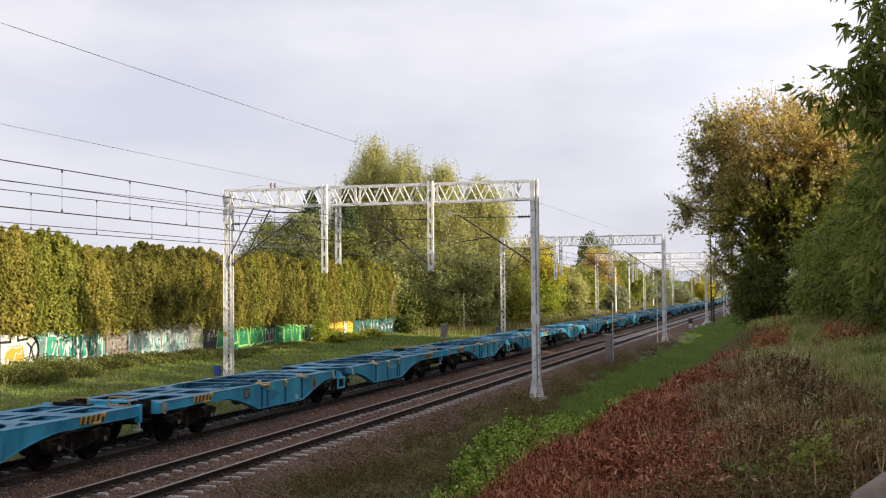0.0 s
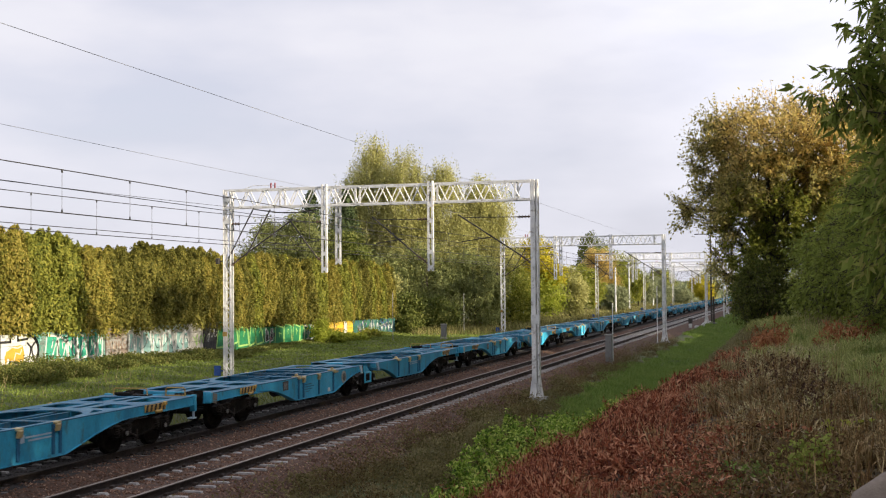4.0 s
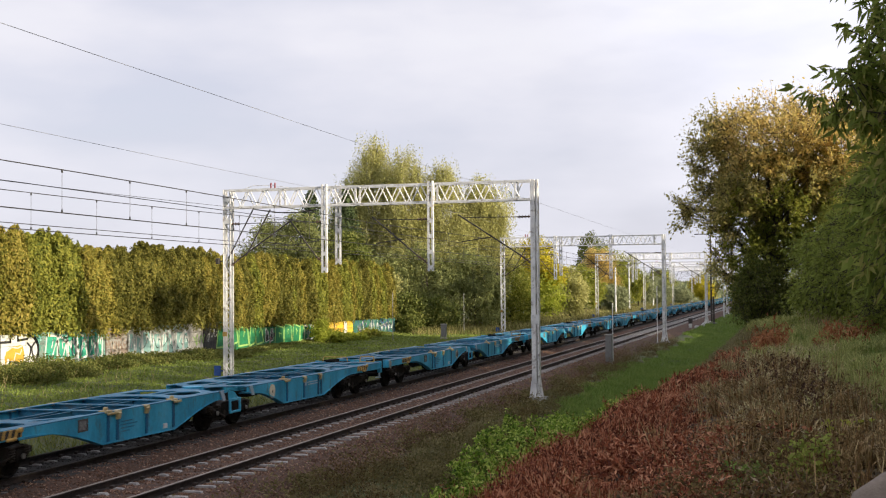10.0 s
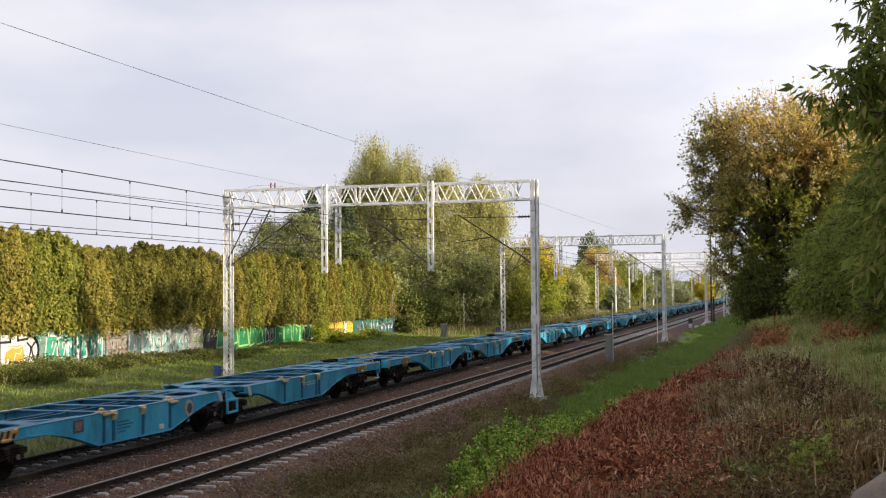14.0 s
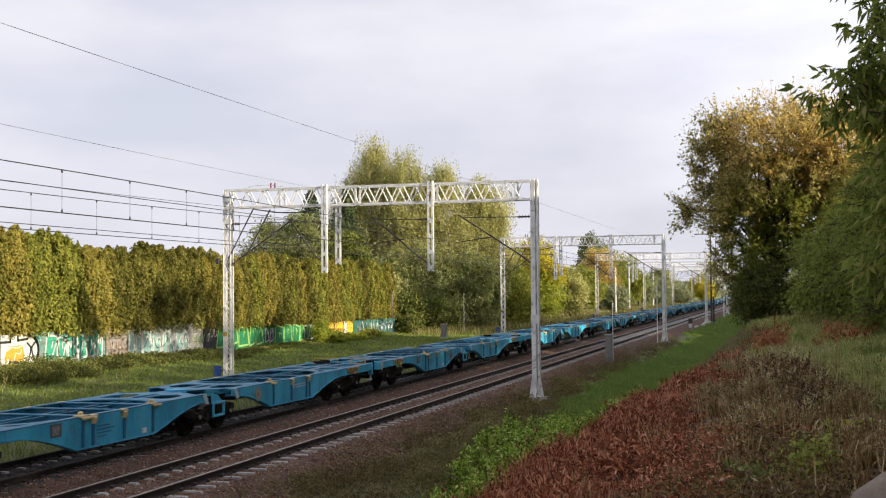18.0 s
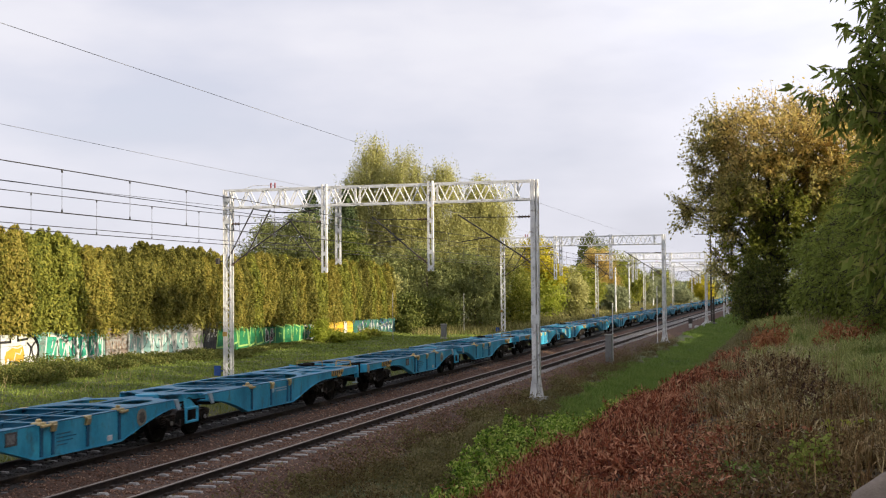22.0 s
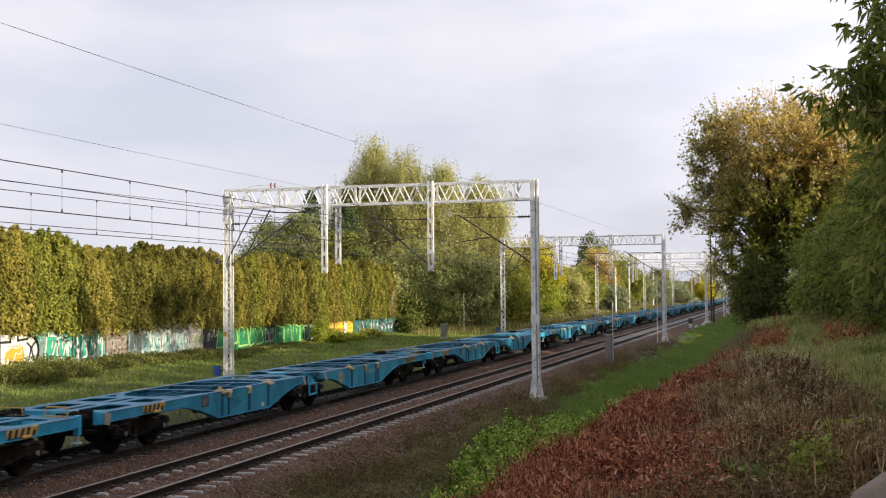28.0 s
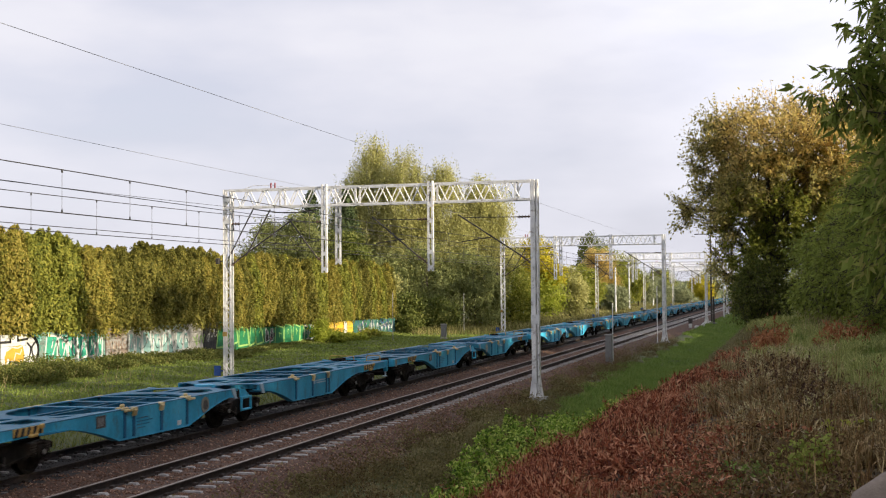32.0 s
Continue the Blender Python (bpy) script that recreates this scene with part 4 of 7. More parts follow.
def bogie(wagon, y):
    b = part("bogie", finish(box(bmesh.new(), (0, 0, 0.80), (0.5, 0.5, 0.16), bevel=0.05), "centre_bearing", M_BOGIE), None, wagon, "grimy two-axle bogie", at=pose(0, y, 0))
    part("bolster", BRAKE, None, b)
    wheels = []
    for s in (-1, 1):
        part("side_frame", FRAMES[s], None, b)
        part("brake_lever", LEVER, None, b, at=pose(s * 1.02, 0, 0, 0, 0, 0 if s > 0 else 180))
    for q in (-0.9, 0.9):
        wheels.append(part("wheelset", WHEELSET, None, b, at=pose(0, q, 0.46)))
        for s in (-1, 1):
            part("axle_box", AXLEBOX, None, b, at=pose(s * 1.02, q, 0.47, 0, 0, 0 if s > 0 else 180))
            part("spring", SPRING, None, b, at=pose(s * 1.06, q, 0.47, 0, 0, 0 if s > 0 else 180))
            part("axle_cap", CAP, None, b, at=pose(s * 1.17, q, 0.47, 0, 0, 0 if s > 0 else 180))
    return wheels


def handrail_mesh():
    bm = bmesh.new()
    loop = [(-0.28, 0, -0.02), (-0.26, 0.0, 0.17), (-0.22, 0, 0.20), (0.22, 0, 0.20), (0.26, 0, 0.17), (0.28, 0, -0.02)]
    tube(bm, loop, [0.02] * len(loop), 6)
    tube(bm, [(-0.28, 0, 0.0), (0.28, 0, 0.0)], [0.02] * 2, 6)
    return finish(bm, "handrail", M_YELLOW)


def low_rail_mesh():
    bm = bmesh.new()
    tube(bm, [(-0.62, 0, -0.02), (-0.60, 0, 0.16), (-0.55, 0, 0.18), (0.30, 0, 0.18), (0.34, 0, 0.16), (0.36, 0, -0.02)], [0.016] * 6, 6)
    return finish(bm, "handrail", M_YELLOW)


def buffer_mesh(s):
    bm = bmesh.new()
    rod(bm, (0, 0, 0), (0, s * 0.32, 0), 0.10, 0.09, seg=12)
    rod(bm, (0, s * 0.32, 0), (0, s * 0.48, 0), 0.07, seg=12)
    rod(bm, (0, s * 0.46, 0), (0, s * 0.50, 0), 0.20, 0.19, seg=16)
    box(bm, (0, 0.0, 0), (0.36, 0.03, 0.36))
    return finish(bm, "buffer", M_BOGIE)


def ladder_mesh():
    bm = bmesh.new()
    x = HALF - 0.02
    for y in (-0.30, 0.30):
        box(bm, (x, y, 0.60), (0.05, 0.07, 0.38), bevel=0.008)
    for z in (0.43, 0.76):
        box(bm, (x, 0, z), (0.06, 0.66, 0.06), bevel=0.008)
    slab(bm, [(-0.32, 0.78), (0.30, 0.78), (0.10, 0.90), (-0.06, 1.0), (-0.34, 1.03)], "x", x - 0.05, x - 0.02)
    return finish(bm, "step_frame", M_BLUE)


RIB = finish(box(bmesh.new(), (0, 0, 0), (0.05, 0.10, 0.62), bevel=0.006), "rib", M_BLUE_RIB)
TW_UP, TW_DOWN = twistlock_mesh(False), twistlock_mesh(True)
HAZARD = hazard_mesh()
RAILING, RAILING_LOW = handrail_mesh(), low_rail_mesh()
LADDER = ladder_mesh()


def text_bars():
    """Lettering that cannot be read, as plain bars."""
    bm = bmesh.new()
    for i, (y, w, z) in enumerate(((0, 0.9, 0.0), (0.05, 0.8, -0.07), (-0.55, 0.14, -0.02))):
        box(bm, (0, y, z), (0.006, w, 0.035 if i < 2 else 0.16))
    return finish(bm, "lettering", M_PALE)


LETTERS = text_bars()


M_PLATE_GREY = surface("grey_worn_plate", [(0.12, 0.115, 0.11), (0.26, 0.25, 0.24)], 14, 0.7)


def build_wagon(disc_y):
    w = thing("container_wagon", "empty blue articulated container wagon with yellow twistlocks on the far track", "railway wagon", (FAR_X, 0, 0), "wagons of the train")
    for side in (-1, 1):
        part("side_sill", sill_mesh(SILL_A, side), None, w, "deep-bellied blue side sill")
        part("side_sill", sill_mesh(SILL_B, side), None, w, "deep-bellied blue side sill")
        part("top_flange", flange_mesh(0.48, 12.2, side), None, w)
        part("top_flange", flange_mesh(13.75, 25.36, side), None, w)
        part("corner_bracket", bracket_mesh(12.08, side, 0.14), None, w, "pale blue bracket")
        part("corner_bracket", bracket_mesh(13.92, side, 0.14), None, w, "pale blue bracket")
    for a, b in ((4.4, 10.3), (15.6, 21.4)):
        for x in (-0.16, 0.16):
            bm = bmesh.new()
            box(bm, (x, (a + b) / 2, TOP - 0.04), (0.06, b - a, 0.022))
            box(bm, (x, (a + b) / 2, TOP - 0.17), (0.014, b - a, 0.25))
            part("centre_sill", bm, M_BLUE_TOP, w)
    for y in (6.75, 8.10, 9.45, 16.30, 17.85, 19.25):
        part("cross_member", beam_mesh(2 * HALF - 0.06, y, 0.42), None, w)
    for flip in (True, False):
        part("deck_plate", deck_mesh(flip), None, w, "pierced weathered blue deck plate")
        part("joint_yoke", yoke_mesh(flip), None, w)
    for a, b in ((0.55, 4.5), (21.4, 25.3), (10.3, 12.7), (13.2, 15.6)):
        for x in (-0.2, 0.2):
            part("girder", box(bmesh.new(), (x, (a + b) / 2, TOP - 0.14), (0.02, b - a, 0.24)), M_BLUE, w)
    for y in (1.2, 3.0, 22.9, 24.7, 10.5, 15.4):
        part("cross_member", box(bmesh.new(), (0, y, TOP - 0.13), (2 * HALF - 0.1, 0.02, 0.22)), M_BLUE, w)
    bm = bmesh.new()
    rod(bm, (0, 12.95, 0.78), (0, 12.95, 1.10), 0.30, seg=14)
    box(bm, (0, 12.95, 0.86), (0.9, 0.5, 0.2), bevel=0.03)
    part("pivot", bm, M_BLUE, w)
    for y, s in ((0.50, -1), (25.34, 1)):
        bm = bmesh.new()
        box(bm, (0, y, 0.93), (2 * HALF + 0.03, 0.05, 0.30), bevel=0.006)
        for side in (-1, 1):
            box(bm, (side * (HALF - 0.02), y, 0.88 if s > 0 else 0.93), (0.14, 0.12, 0.42 if s > 0 else 0.26), bevel=0.01)
        part("end_beam", bm, M_BLUE, w)
        for side in (-1, 1):
            part("buffer", buffer_mesh(s), None, w, "black round buffer", at=pose(side * 0.875, y + s * 0.02, 0.94))
        bm = bmesh.new()
        rod(bm, (0, y, 0.92), (0, y + s * 0.42, 0.90), 0.06)
        tube(bm, [(0, y + s * 0.3, 0.9), (0, y + s * 0.42, 0.75), (0, y + s * 0.40, 0.62)], [0.035] * 3, 6)
        part("coupler", bm, M_BOGIE, w)
        bm = bmesh.new()
        tube(bm, [(0.35, y, 0.86), (0.36, y + s * 0.2, 0.55), (0.34, y + s * 0.42, 0.62)], [0.022] * 3, 6)
        part("brake_hose", bm, M_BOGIE, w)
    part("handrail", RAILING, None, w, "yellow handrail", at=pose(0.78, 25.24, TOP + 0.02))
    part("handrail", RAILING_LOW, None, w, "thin yellow handrail", at=pose(-0.30, 25.1, TOP + 0.02))
    bm = bmesh.new()
    box(bm, (-0.35, 25.18, TOP + 0.02), (0.9, 0.26, 0.03), bevel=0.01)
    box(bm, (-0.62, 25.10, TOP + 0.06), (0.45, 0.2, 0.07), bevel=0.02)
    part("end_platform", bm, M_BOGIE, w)
    bm = bmesh.new()
    box(bm, (1.20, 25.40, 0.66), (0.05, 0.07, 0.36), bevel=0.008)
    box(bm, (1.16, 25.40, 0.49), (0.16, 0.22, 0.03), bevel=0.006)
    part("corner_post", bm, M_PALE, w, "pale corner post with a foot")
    part("corner_plate", box(bmesh.new(), (HALF + 0.03, 0.70, 0.90), (0.02, 0.24, 0.26), bevel=0.006, rx=-0.2), M_DISC, w, "beige corner plate")
    for s in (-1, 1):
        turn = 0 if s > 0 else 180
        x = s * (HALF + 0.012)
        for y, m in ((6.85, TW_DOWN), (6.45, TW_UP), (8.12, TW_DOWN), (9.50, TW_UP), (16.42, TW_UP), (17.92, TW_DOWN), (19.22, TW_DOWN)):
            part("twistlock", m if s > 0 else TW_DOWN, None, w, "yellow folding twistlock", at=pose(x, y, TOP - 0.01, 0, 0, turn))
        for y in (2.75, 23.3):
            part("hazard_block", HAZARD, None, w, "yellow block with black stripes", at=pose(x + s * 0.02, y, TOP - 0.10, 0, 0, turn))
        for y in (6.45, 6.85, 8.15, 9.45, 16.55, 17.9, 19.1, 19.35):
            part("rib", RIB, None, w, at=pose(x, y, 0.70))
        part("lettering", LETTERS, None, w, "pale lettering", at=pose(x + s * 0.004, 18.6, 0.84))
        bm = bmesh.new()
        box(bm, (0, 0, 0), (0.016, 0.38, 0.27), bevel=0.004)
        part("placard", bm, M_PLATE, w, "dark placard frame with a grey plate", at=pose(x + s * 0.006, 5.45, 0.86))
        part("placard_plate", box(bmesh.new(), (0, 0, 0), (0.012, 0.26, 0.19), bevel=0.003), M_PLATE_GREY, w, "grey worn plate", at=pose(x + s * 0.011, 5.43, 0.86))
        bm = bmesh.new()
        rod(bm, (-0.01, 0, 0), (s * 0.012, 0, 0), 0.21, seg=20)
        part("disc", bm, M_DISC, w, "round beige disc", at=pose(x + s * 0.004, disc_y, 0.78))
        bm = bmesh.new()
        rod(bm, (0, 0, 0), (s * 0.018, 0, 0), 0.13, seg=16)
        if disc_y > 12:
            bm.clear()
            rod(bm, (0, 0, 0), (s * 0.014, 0, 0), 0.05, seg=8)
        part("disc_face", bm, M_PLATE, w, "dark worn disc face", at=pose(x + s * 0.004, disc_y, 0.78))
        bm = bmesh.new()
        for k, (yy, ln) in enumerate(((7.25, 0.5), (7.35, 0.75), (7.3, 0.6), (7.2, 0.35))):
            box(bm, (0, yy, 0.78 - 0.075 * k), (0.006, ln, 0.03))
        part("lettering", bm, M_BLUE_TOP, w, "faded darker lettering", at=pose(x + s * 0.003, 0, 0))
        bm = bmesh.new()
        box(bm, (0, 0, 0), (0.014, 0.20, 0.12), bevel=0.004)
        part("tag", bm, M_WHITE, w, "small white tag", at=pose(x + s * 0.006, 9.05, 0.47))
    part("step_frame", LADDER, None, w, at=pose(0, 13.02, 0))
    bm = bmesh.new()
    rod(bm, (0.2, 7.0, 0.55), (0.2, 8.2, 0.55), 0.17, seg=12)
    box(bm, (-0.35, 17.2, 0.62), (0.4, 0.8, 0.3), bevel=0.03)
    rod(bm, (0.0, 4.2, 0.72), (0.0, 21.5, 0.72), 0.03)
    part("brake_cylinder", bm, M_BOGIE, w)
    wheels = []
    for y in (2.55, 12.95, 23.08):
        wheels += bogie(w, y)
    return w


N_WAGONS = 21
KINDS = (build_wagon(10.45), build_wagon(15.45))   # the round disc sits on one unit or on the other
WAGONS = list(KINDS[:1]) + [None] * (N_WAGONS - 1)
for i in range(1, N_WAGONS):
    kind = 1 if i in (3, 5, 8, 10, 13, 14, 17) else 0
    WAGONS[i] = KINDS[1] if i == 3 else copy_thing(KINDS[kind], pose(FAR_X, 0, 0))
TRAVEL = (183.246, -20.262, 294.572, -633.575, 580.562, -190.91)


def travelled(t):
    """Metres the train has rolled towards the camera by t seconds; it slowly gathers speed."""
    return sum(c * (t / 32.0) ** (k + 1) for k, c in enumerate(TRAVEL))


def motions():
    for i, wg in enumerate(WAGONS):
        walk(wg, [(t, pose(FAR_X, 26.1 + WAGON * (i - 1) - travelled(t), 0)) for t in [k for k in range(0, 33)]])
        if i < 13:
            turns = [(k / 15, travelled(k / 15) / 0.46) for k in range(481)]
            for o in wg.children_recursive:
                if o.name.startswith("wheelset"):
                    y = o.matrix_basis.translation.y
                    walk(o, [(t, Matrix.Translation((0, y, 0.46)) @ Matrix.Rotation(a, 4, "X")) for t, a in turns])


# ---- concrete panel wall with sprayed paint, in front of the hedge ----
def sprayed(name, ground, cols, scale=1.1, swirl=2.2, seed=0.0):
    """Sprayed paint on a concrete panel: bands of colour that wind about, with thin outlines, worn off in places."""
    m = bpy.data.materials.new(name)
    m.use_nodes = True
    nt = m.node_tree
    bsdf = nt.nodes["Principled BSDF"]
    bsdf.inputs["Roughness"].default_value = 0.7
    geo = nt.nodes.new("ShaderNodeNewGeometry")
    mp = nt.nodes.new("ShaderNodeMapping")
    mp.inputs["Location"].default_value = (0, seed, seed * 0.3)
    nt.links.new(geo.outputs["Position"], mp.inputs["Vector"])
    ns = nt.nodes.new("ShaderNodeTexNoise")
    ns.inputs["Scale"].default_value, ns.inputs["Detail"].default_value, ns.inputs["Distortion"].default_value = scale, 1.0, swirl
    nt.links.new(mp.outputs["Vector"], ns.inputs["Vector"])
    n = len(cols)
    ramp = ramp_of(nt, [(0.30 + 0.4 * i / max(1, n - 1), c) for i, c in enumerate(cols)])
    ramp.color_ramp.interpolation = "CONSTANT"
    nt.links.new(ns.outputs["Fac"], ramp.inputs["Fac"])
    n2 = nt.nodes.new("ShaderNodeTexNoise")
    n2.inputs["Scale"].default_value, n2.inputs["Detail"].default_value = 1.7, 7
    nt.links.new(mp.outputs["Vector"], n2.inputs["Vector"])
    wear = nt.nodes.new("ShaderNodeMapRange")
    wear.inputs["From Min"].default_value, wear.inputs["From Max"].default_value = 0.50, 0.62
    nt.links.new(n2.outputs["Fac"], wear.inputs["Value"])
    mx = nt.nodes.new("ShaderNodeMix")
    mx.data_type = "RGBA"
    mx.inputs["B"].default_value = (*ground, 1)
    nt.links.new(wear.outputs["Result"], mx.inputs["Factor"])
    nt.links.new(ramp.outputs["Color"], mx.inputs["A"])
    nt.links.new(mx.outputs["Result"], bsdf.inputs["Base Color"])
    return m


WHITE, BLACK, TEAL, GREEN, BROWN = (0.62, 0.62, 0.60), (0.02, 0.02, 0.022), (0.02, 0.21, 0.15), (0.010, 0.15, 0.05), (0.19, 0.14, 0.11)
PINK, YEL, PALE, LIMEY, GREY = (0.52, 0.20, 0.23), (0.62, 0.42, 0.03), (0.26, 0.44, 0.41), (0.34, 0.55, 0.16), (0.24, 0.235, 0.22)
BASES = {
    "white": sprayed("white_spray", (0.6, 0.6, 0.58), [(0.66, 0.66, 0.64), (0.70, 0.70, 0.68), GREY], 0.7, 0.6),
    "teal": sprayed("teal_and_white_spray", (0.16, 0.22, 0.19), [TEAL, PALE, TEAL, GREY, TEAL, WHITE], 1.3, 3.0, 3),
    "brown": sprayed("brown_spray", (0.24, 0.19, 0.15), [BROWN, GREY, BROWN, (0.34, 0.28, 0.22)], 1.2, 2.0, 5),
    "pale": sprayed("pale_spray", (0.32, 0.32, 0.30), [PALE, WHITE, GREY, PALE, (0.4, 0.4, 0.38), PALE], 1.4, 3.0, 8),
    "dark": sprayed("dark_spray", (0.05, 0.05, 0.05), [BLACK, BLACK, (0.05, 0.05, 0.05), GREY], 1.8, 3.0, 17),
    "green": sprayed("green_spray", GREEN, [GREEN, (0.014, 0.2, 0.07), GREEN, BLACK, GREEN], 0.8, 1.6, 21),
    "yellow": sprayed("orange_yellow_spray", (0.62, 0.40, 0.03), [YEL, (0.70, 0.40, 0.02), YEL, (0.3, 0.2, 0.08), YEL, WHITE], 1.5, 2.4, 30),
    "blue_green": sprayed("blue_green_spray", (0.05, 0.16, 0.10), [(0.03, 0.07, 0.16), (0.02, 0.12, 0.06), (0.04, 0.12, 0.16), (0.02, 0.14, 0.06)], 0.9, 1.5, 35),
}
wall = thing("wall_west", "low concrete panel wall covered with worn sprayed paint", "wall", (WALL_X, 0, 0), kind="structure")
bm_post = bmesh.new()
box(bm_post, (-0.05, 0, 0.95), (0.10, 0.11, 2.36), bevel=0.012)
POST = finish(bm_post, "wall_post", M_SEAM)


def panel_mesh(mat):
    b = bmesh.new()
    box(b, (0, 0, 0), (0.07, 1.90, 0.49), bevel=0.012)
    return finish(b, "panel", mat)


PANELS = {k: panel_mesh(m) for k, m in BASES.items()}
PANELS["bare"] = panel_mesh(M_CONCRETE)
panel_of = [(45.3, "white"), (51.3, "teal"), (53.3, "brown"), (59.3, "pale"), (61.3, "bare"), (63.3, "dark"), (77.3, "green"), (79.3, "dark"), (85.3, "yellow"), (98.0, "blue_green")]
y = 31.2
while y < 94.5:
    kind = next(k for lim, k in panel_of if y + 1 < lim)
    low_wall = y > 63.5
    part("wall_post", POST, None, wall, at=pose(0, y, -0.5 if low_wall else 0))
    for k in range(3 if low_wall else 4):
        part("panel", PANELS[kind], None, wall, at=pose(random.uniform(-0.004, 0.004), y + 1.0, 0.28 + 0.50 * k))
    y += 2.0


def stroke(bm, pts, width, x=0.045):
    """A sprayed line on the wall's face, from (y, z) to (y, z)."""
    for a, b in zip(pts, pts[1:]):
        d = math.hypot(b[0] - a[0], b[1] - a[1])
        box(bm, (x, (a[0] + b[0]) / 2, (a[1] + b[1]) / 2), (0.005, width, d + width * 0.6), rx=-math.atan2(b[0] - a[0], b[1] - a[1]))


def spray(name, col):
    return surface(name, [tuple(c * 0.75 for c in col), col], 5, 0.7)


SPRAYS = {"white": spray("white_stroke", WHITE), "lime": spray("lime_stroke", LIMEY), "green": spray("green_fill", (0.012, 0.19, 0.07)), "teal": spray("teal_fill", (0.04, 0.34, 0.22)), "black": spray("black_stroke", (0.02, 0.02, 0.02)), "pale": spray("pale_stroke", PALE), "pink": spray("pink_fill", PINK), "ochre": spray("ochre_fill", (0.58, 0.36, 0.04)), "umber": spray("umber_stroke", (0.10, 0.06, 0.02)), "beige": spray("beige_stroke", (0.42, 0.36, 0.29))}


def blocks(lo, hi, step, fill, line, width, z0, z1):
    """Slanting painted blocks with lighter outlines; they stand for lettering that cannot be read."""
    y0 = lo
    low_by = float(np.interp(lo, [46, 54, 60, 66, 84], [0.0, 0.05, 0.05, 0.38, 0.48]))
    z0, z1 = z0 - low_by, z1 - low_by
    while y0 < hi - 0.3:
        y1 = min(hi, y0 + step * random.uniform(0.75, 1.25))
        k = random.uniform(-0.22, 0.22)
        top, low = z1 + random.uniform(-0.12, 0.06), z0 + random.uniform(-0.1, 0.1)
        pts = [(y0 + 0.06, low), (y0 + 0.12 + k, top), (y1 - 0.15 + k, top - random.uniform(0, 0.25)), (y1 - 0.05, low + random.uniform(0, 0.2))]
        if fill:
            bm = bmesh.new()
            slab(bm, pts, "x", 0.038, 0.042)
            part("painted_block", bm, SPRAYS[fill], wall)
        bm = bmesh.new()
        if fill:
            stroke(bm, pts + [pts[0]], width)
            m = ((pts[0][0] + pts[3][0]) / 2 + k * 0.5, low + (top - low) * random.uniform(0.35, 0.6))
            stroke(bm, [m, (m[0] + random.uniform(-0.1, 0.2), m[1] + random.uniform(0.2, 0.45)), (m[0] + random.uniform(0.1, 0.3), m[1] + random.uniform(0.1, 0.3))], width * 0.8)
        else:
            n = random.randint(5, 8)
            line_pts = [(y0 + (y1 - y0) * i / (n - 1) * 1.25 + random.uniform(-0.12, 0.12), low + (top - low) * (0.5 + 0.5 * math.sin(i * 2.1 + k * 20)) * random.uniform(0.6, 1.0)) for i in range(n)]
            stroke(bm, rounded(line_pts, 0.15)[4:-4], width)
        part("painted_line", bm, SPRAYS[line], wall)
        y0 = y1


blocks(46.2, 50.9, 0.85, "teal", "white", 0.09, 0.75, 1.95)
blocks(46.5, 50.6, 1.0, None, "white", 0.08, 0.7, 1.8)
blocks(51.4, 53.2, 0.8, None, "beige", 0.09, 0.8, 1.8)
blocks(53.2, 59.5, 0.8, "pale", "white", 0.11, 0.65, 1.8)
blocks(54.0, 59.5, 1.1, None, "black", 0.04, 0.85, 1.7)
blocks(59.9, 61.2, 0.7, None, "lime", 0.08, 0.8, 1.75)
blocks(61.5, 62.6, 0.55, None, "white", 0.06, 1.1, 2.0)
blocks(62.7, 69.3, 1.25, "green", "lime", 0.10, 0.75, 2.0)
blocks(69.4, 70.6, 0.6, "black", "white", 0.06, 1.1, 1.9)
blocks(69.8, 70.5, 0.7, "pink", "pink", 0.06, 0.75, 1.1)
blocks(70.8, 75.8, 1.5, "green", "lime", 0.09, 0.8, 2.0)
blocks(75.6, 77.5, 0.9, "green", "white", 0.10, 0.9, 1.95)
blocks(77.6, 79.2, 0.6, None, "white", 0.08, 1.1, 1.95)
blocks(79.5, 82.8, 0.6, None, "umber", 0.06, 0.8, 1.95)
blocks(83.2, 84.0, 0.7, "white", "white", 0.10, 0.9, 2.05)
blocks(86.0, 94.4, 1.2, None, "white", 0.14, 1.0, 2.05)
# the painted round head at the wall's sunny end
bm = bmesh.new()
arc = [(45.0 + 0.80 * math.sin(k * math.pi / 12), 1.30 + 0.70 * math.cos(k * math.pi / 12)) for k in range(13)]
stroke(bm, arc, 0.15, 0.05)
stroke(bm, [(42.6, 1.72), (43.85, 1.72), (43.85, 2.02), (44.35, 2.02), (44.35, 1.76), (45.0, 1.80), (45.2, 1.98)], 0.10, 0.05)
stroke(bm, [(45.02, 1.62), (45.25, 1.45), (45.22, 1.22), (45.06, 0.78)], 0.09, 0.05)
stroke(bm, [(45.58, 1.66), (45.32, 1.45), (45.35, 1.22), (45.54, 0.80)], 0.09, 0.05)
stroke(bm, [(42.8, 0.72), (43.7, 0.72), (43.8, 0.9), (44.8, 0.78)], 0.08, 0.05)
part("black_outline", bm, SPRAYS["black"], wall, "black sprayed outlines")
bm = bmesh.new()
slab(bm, [(44.9, 0.6)] + arc[::-1] + [(44.9, 2.0)], "x", 0.037, 0.043)
part("painted_block", bm, SPRAYS["white"], wall, "white sprayed round head")
bm = bmesh.new()
slab(bm, rounded([(43.45, 1.12), (43.7, 1.5), (44.7, 1.58), (44.85, 1.0), (44.3, 0.85)], 0.2), "x", 0.038, 0.044)
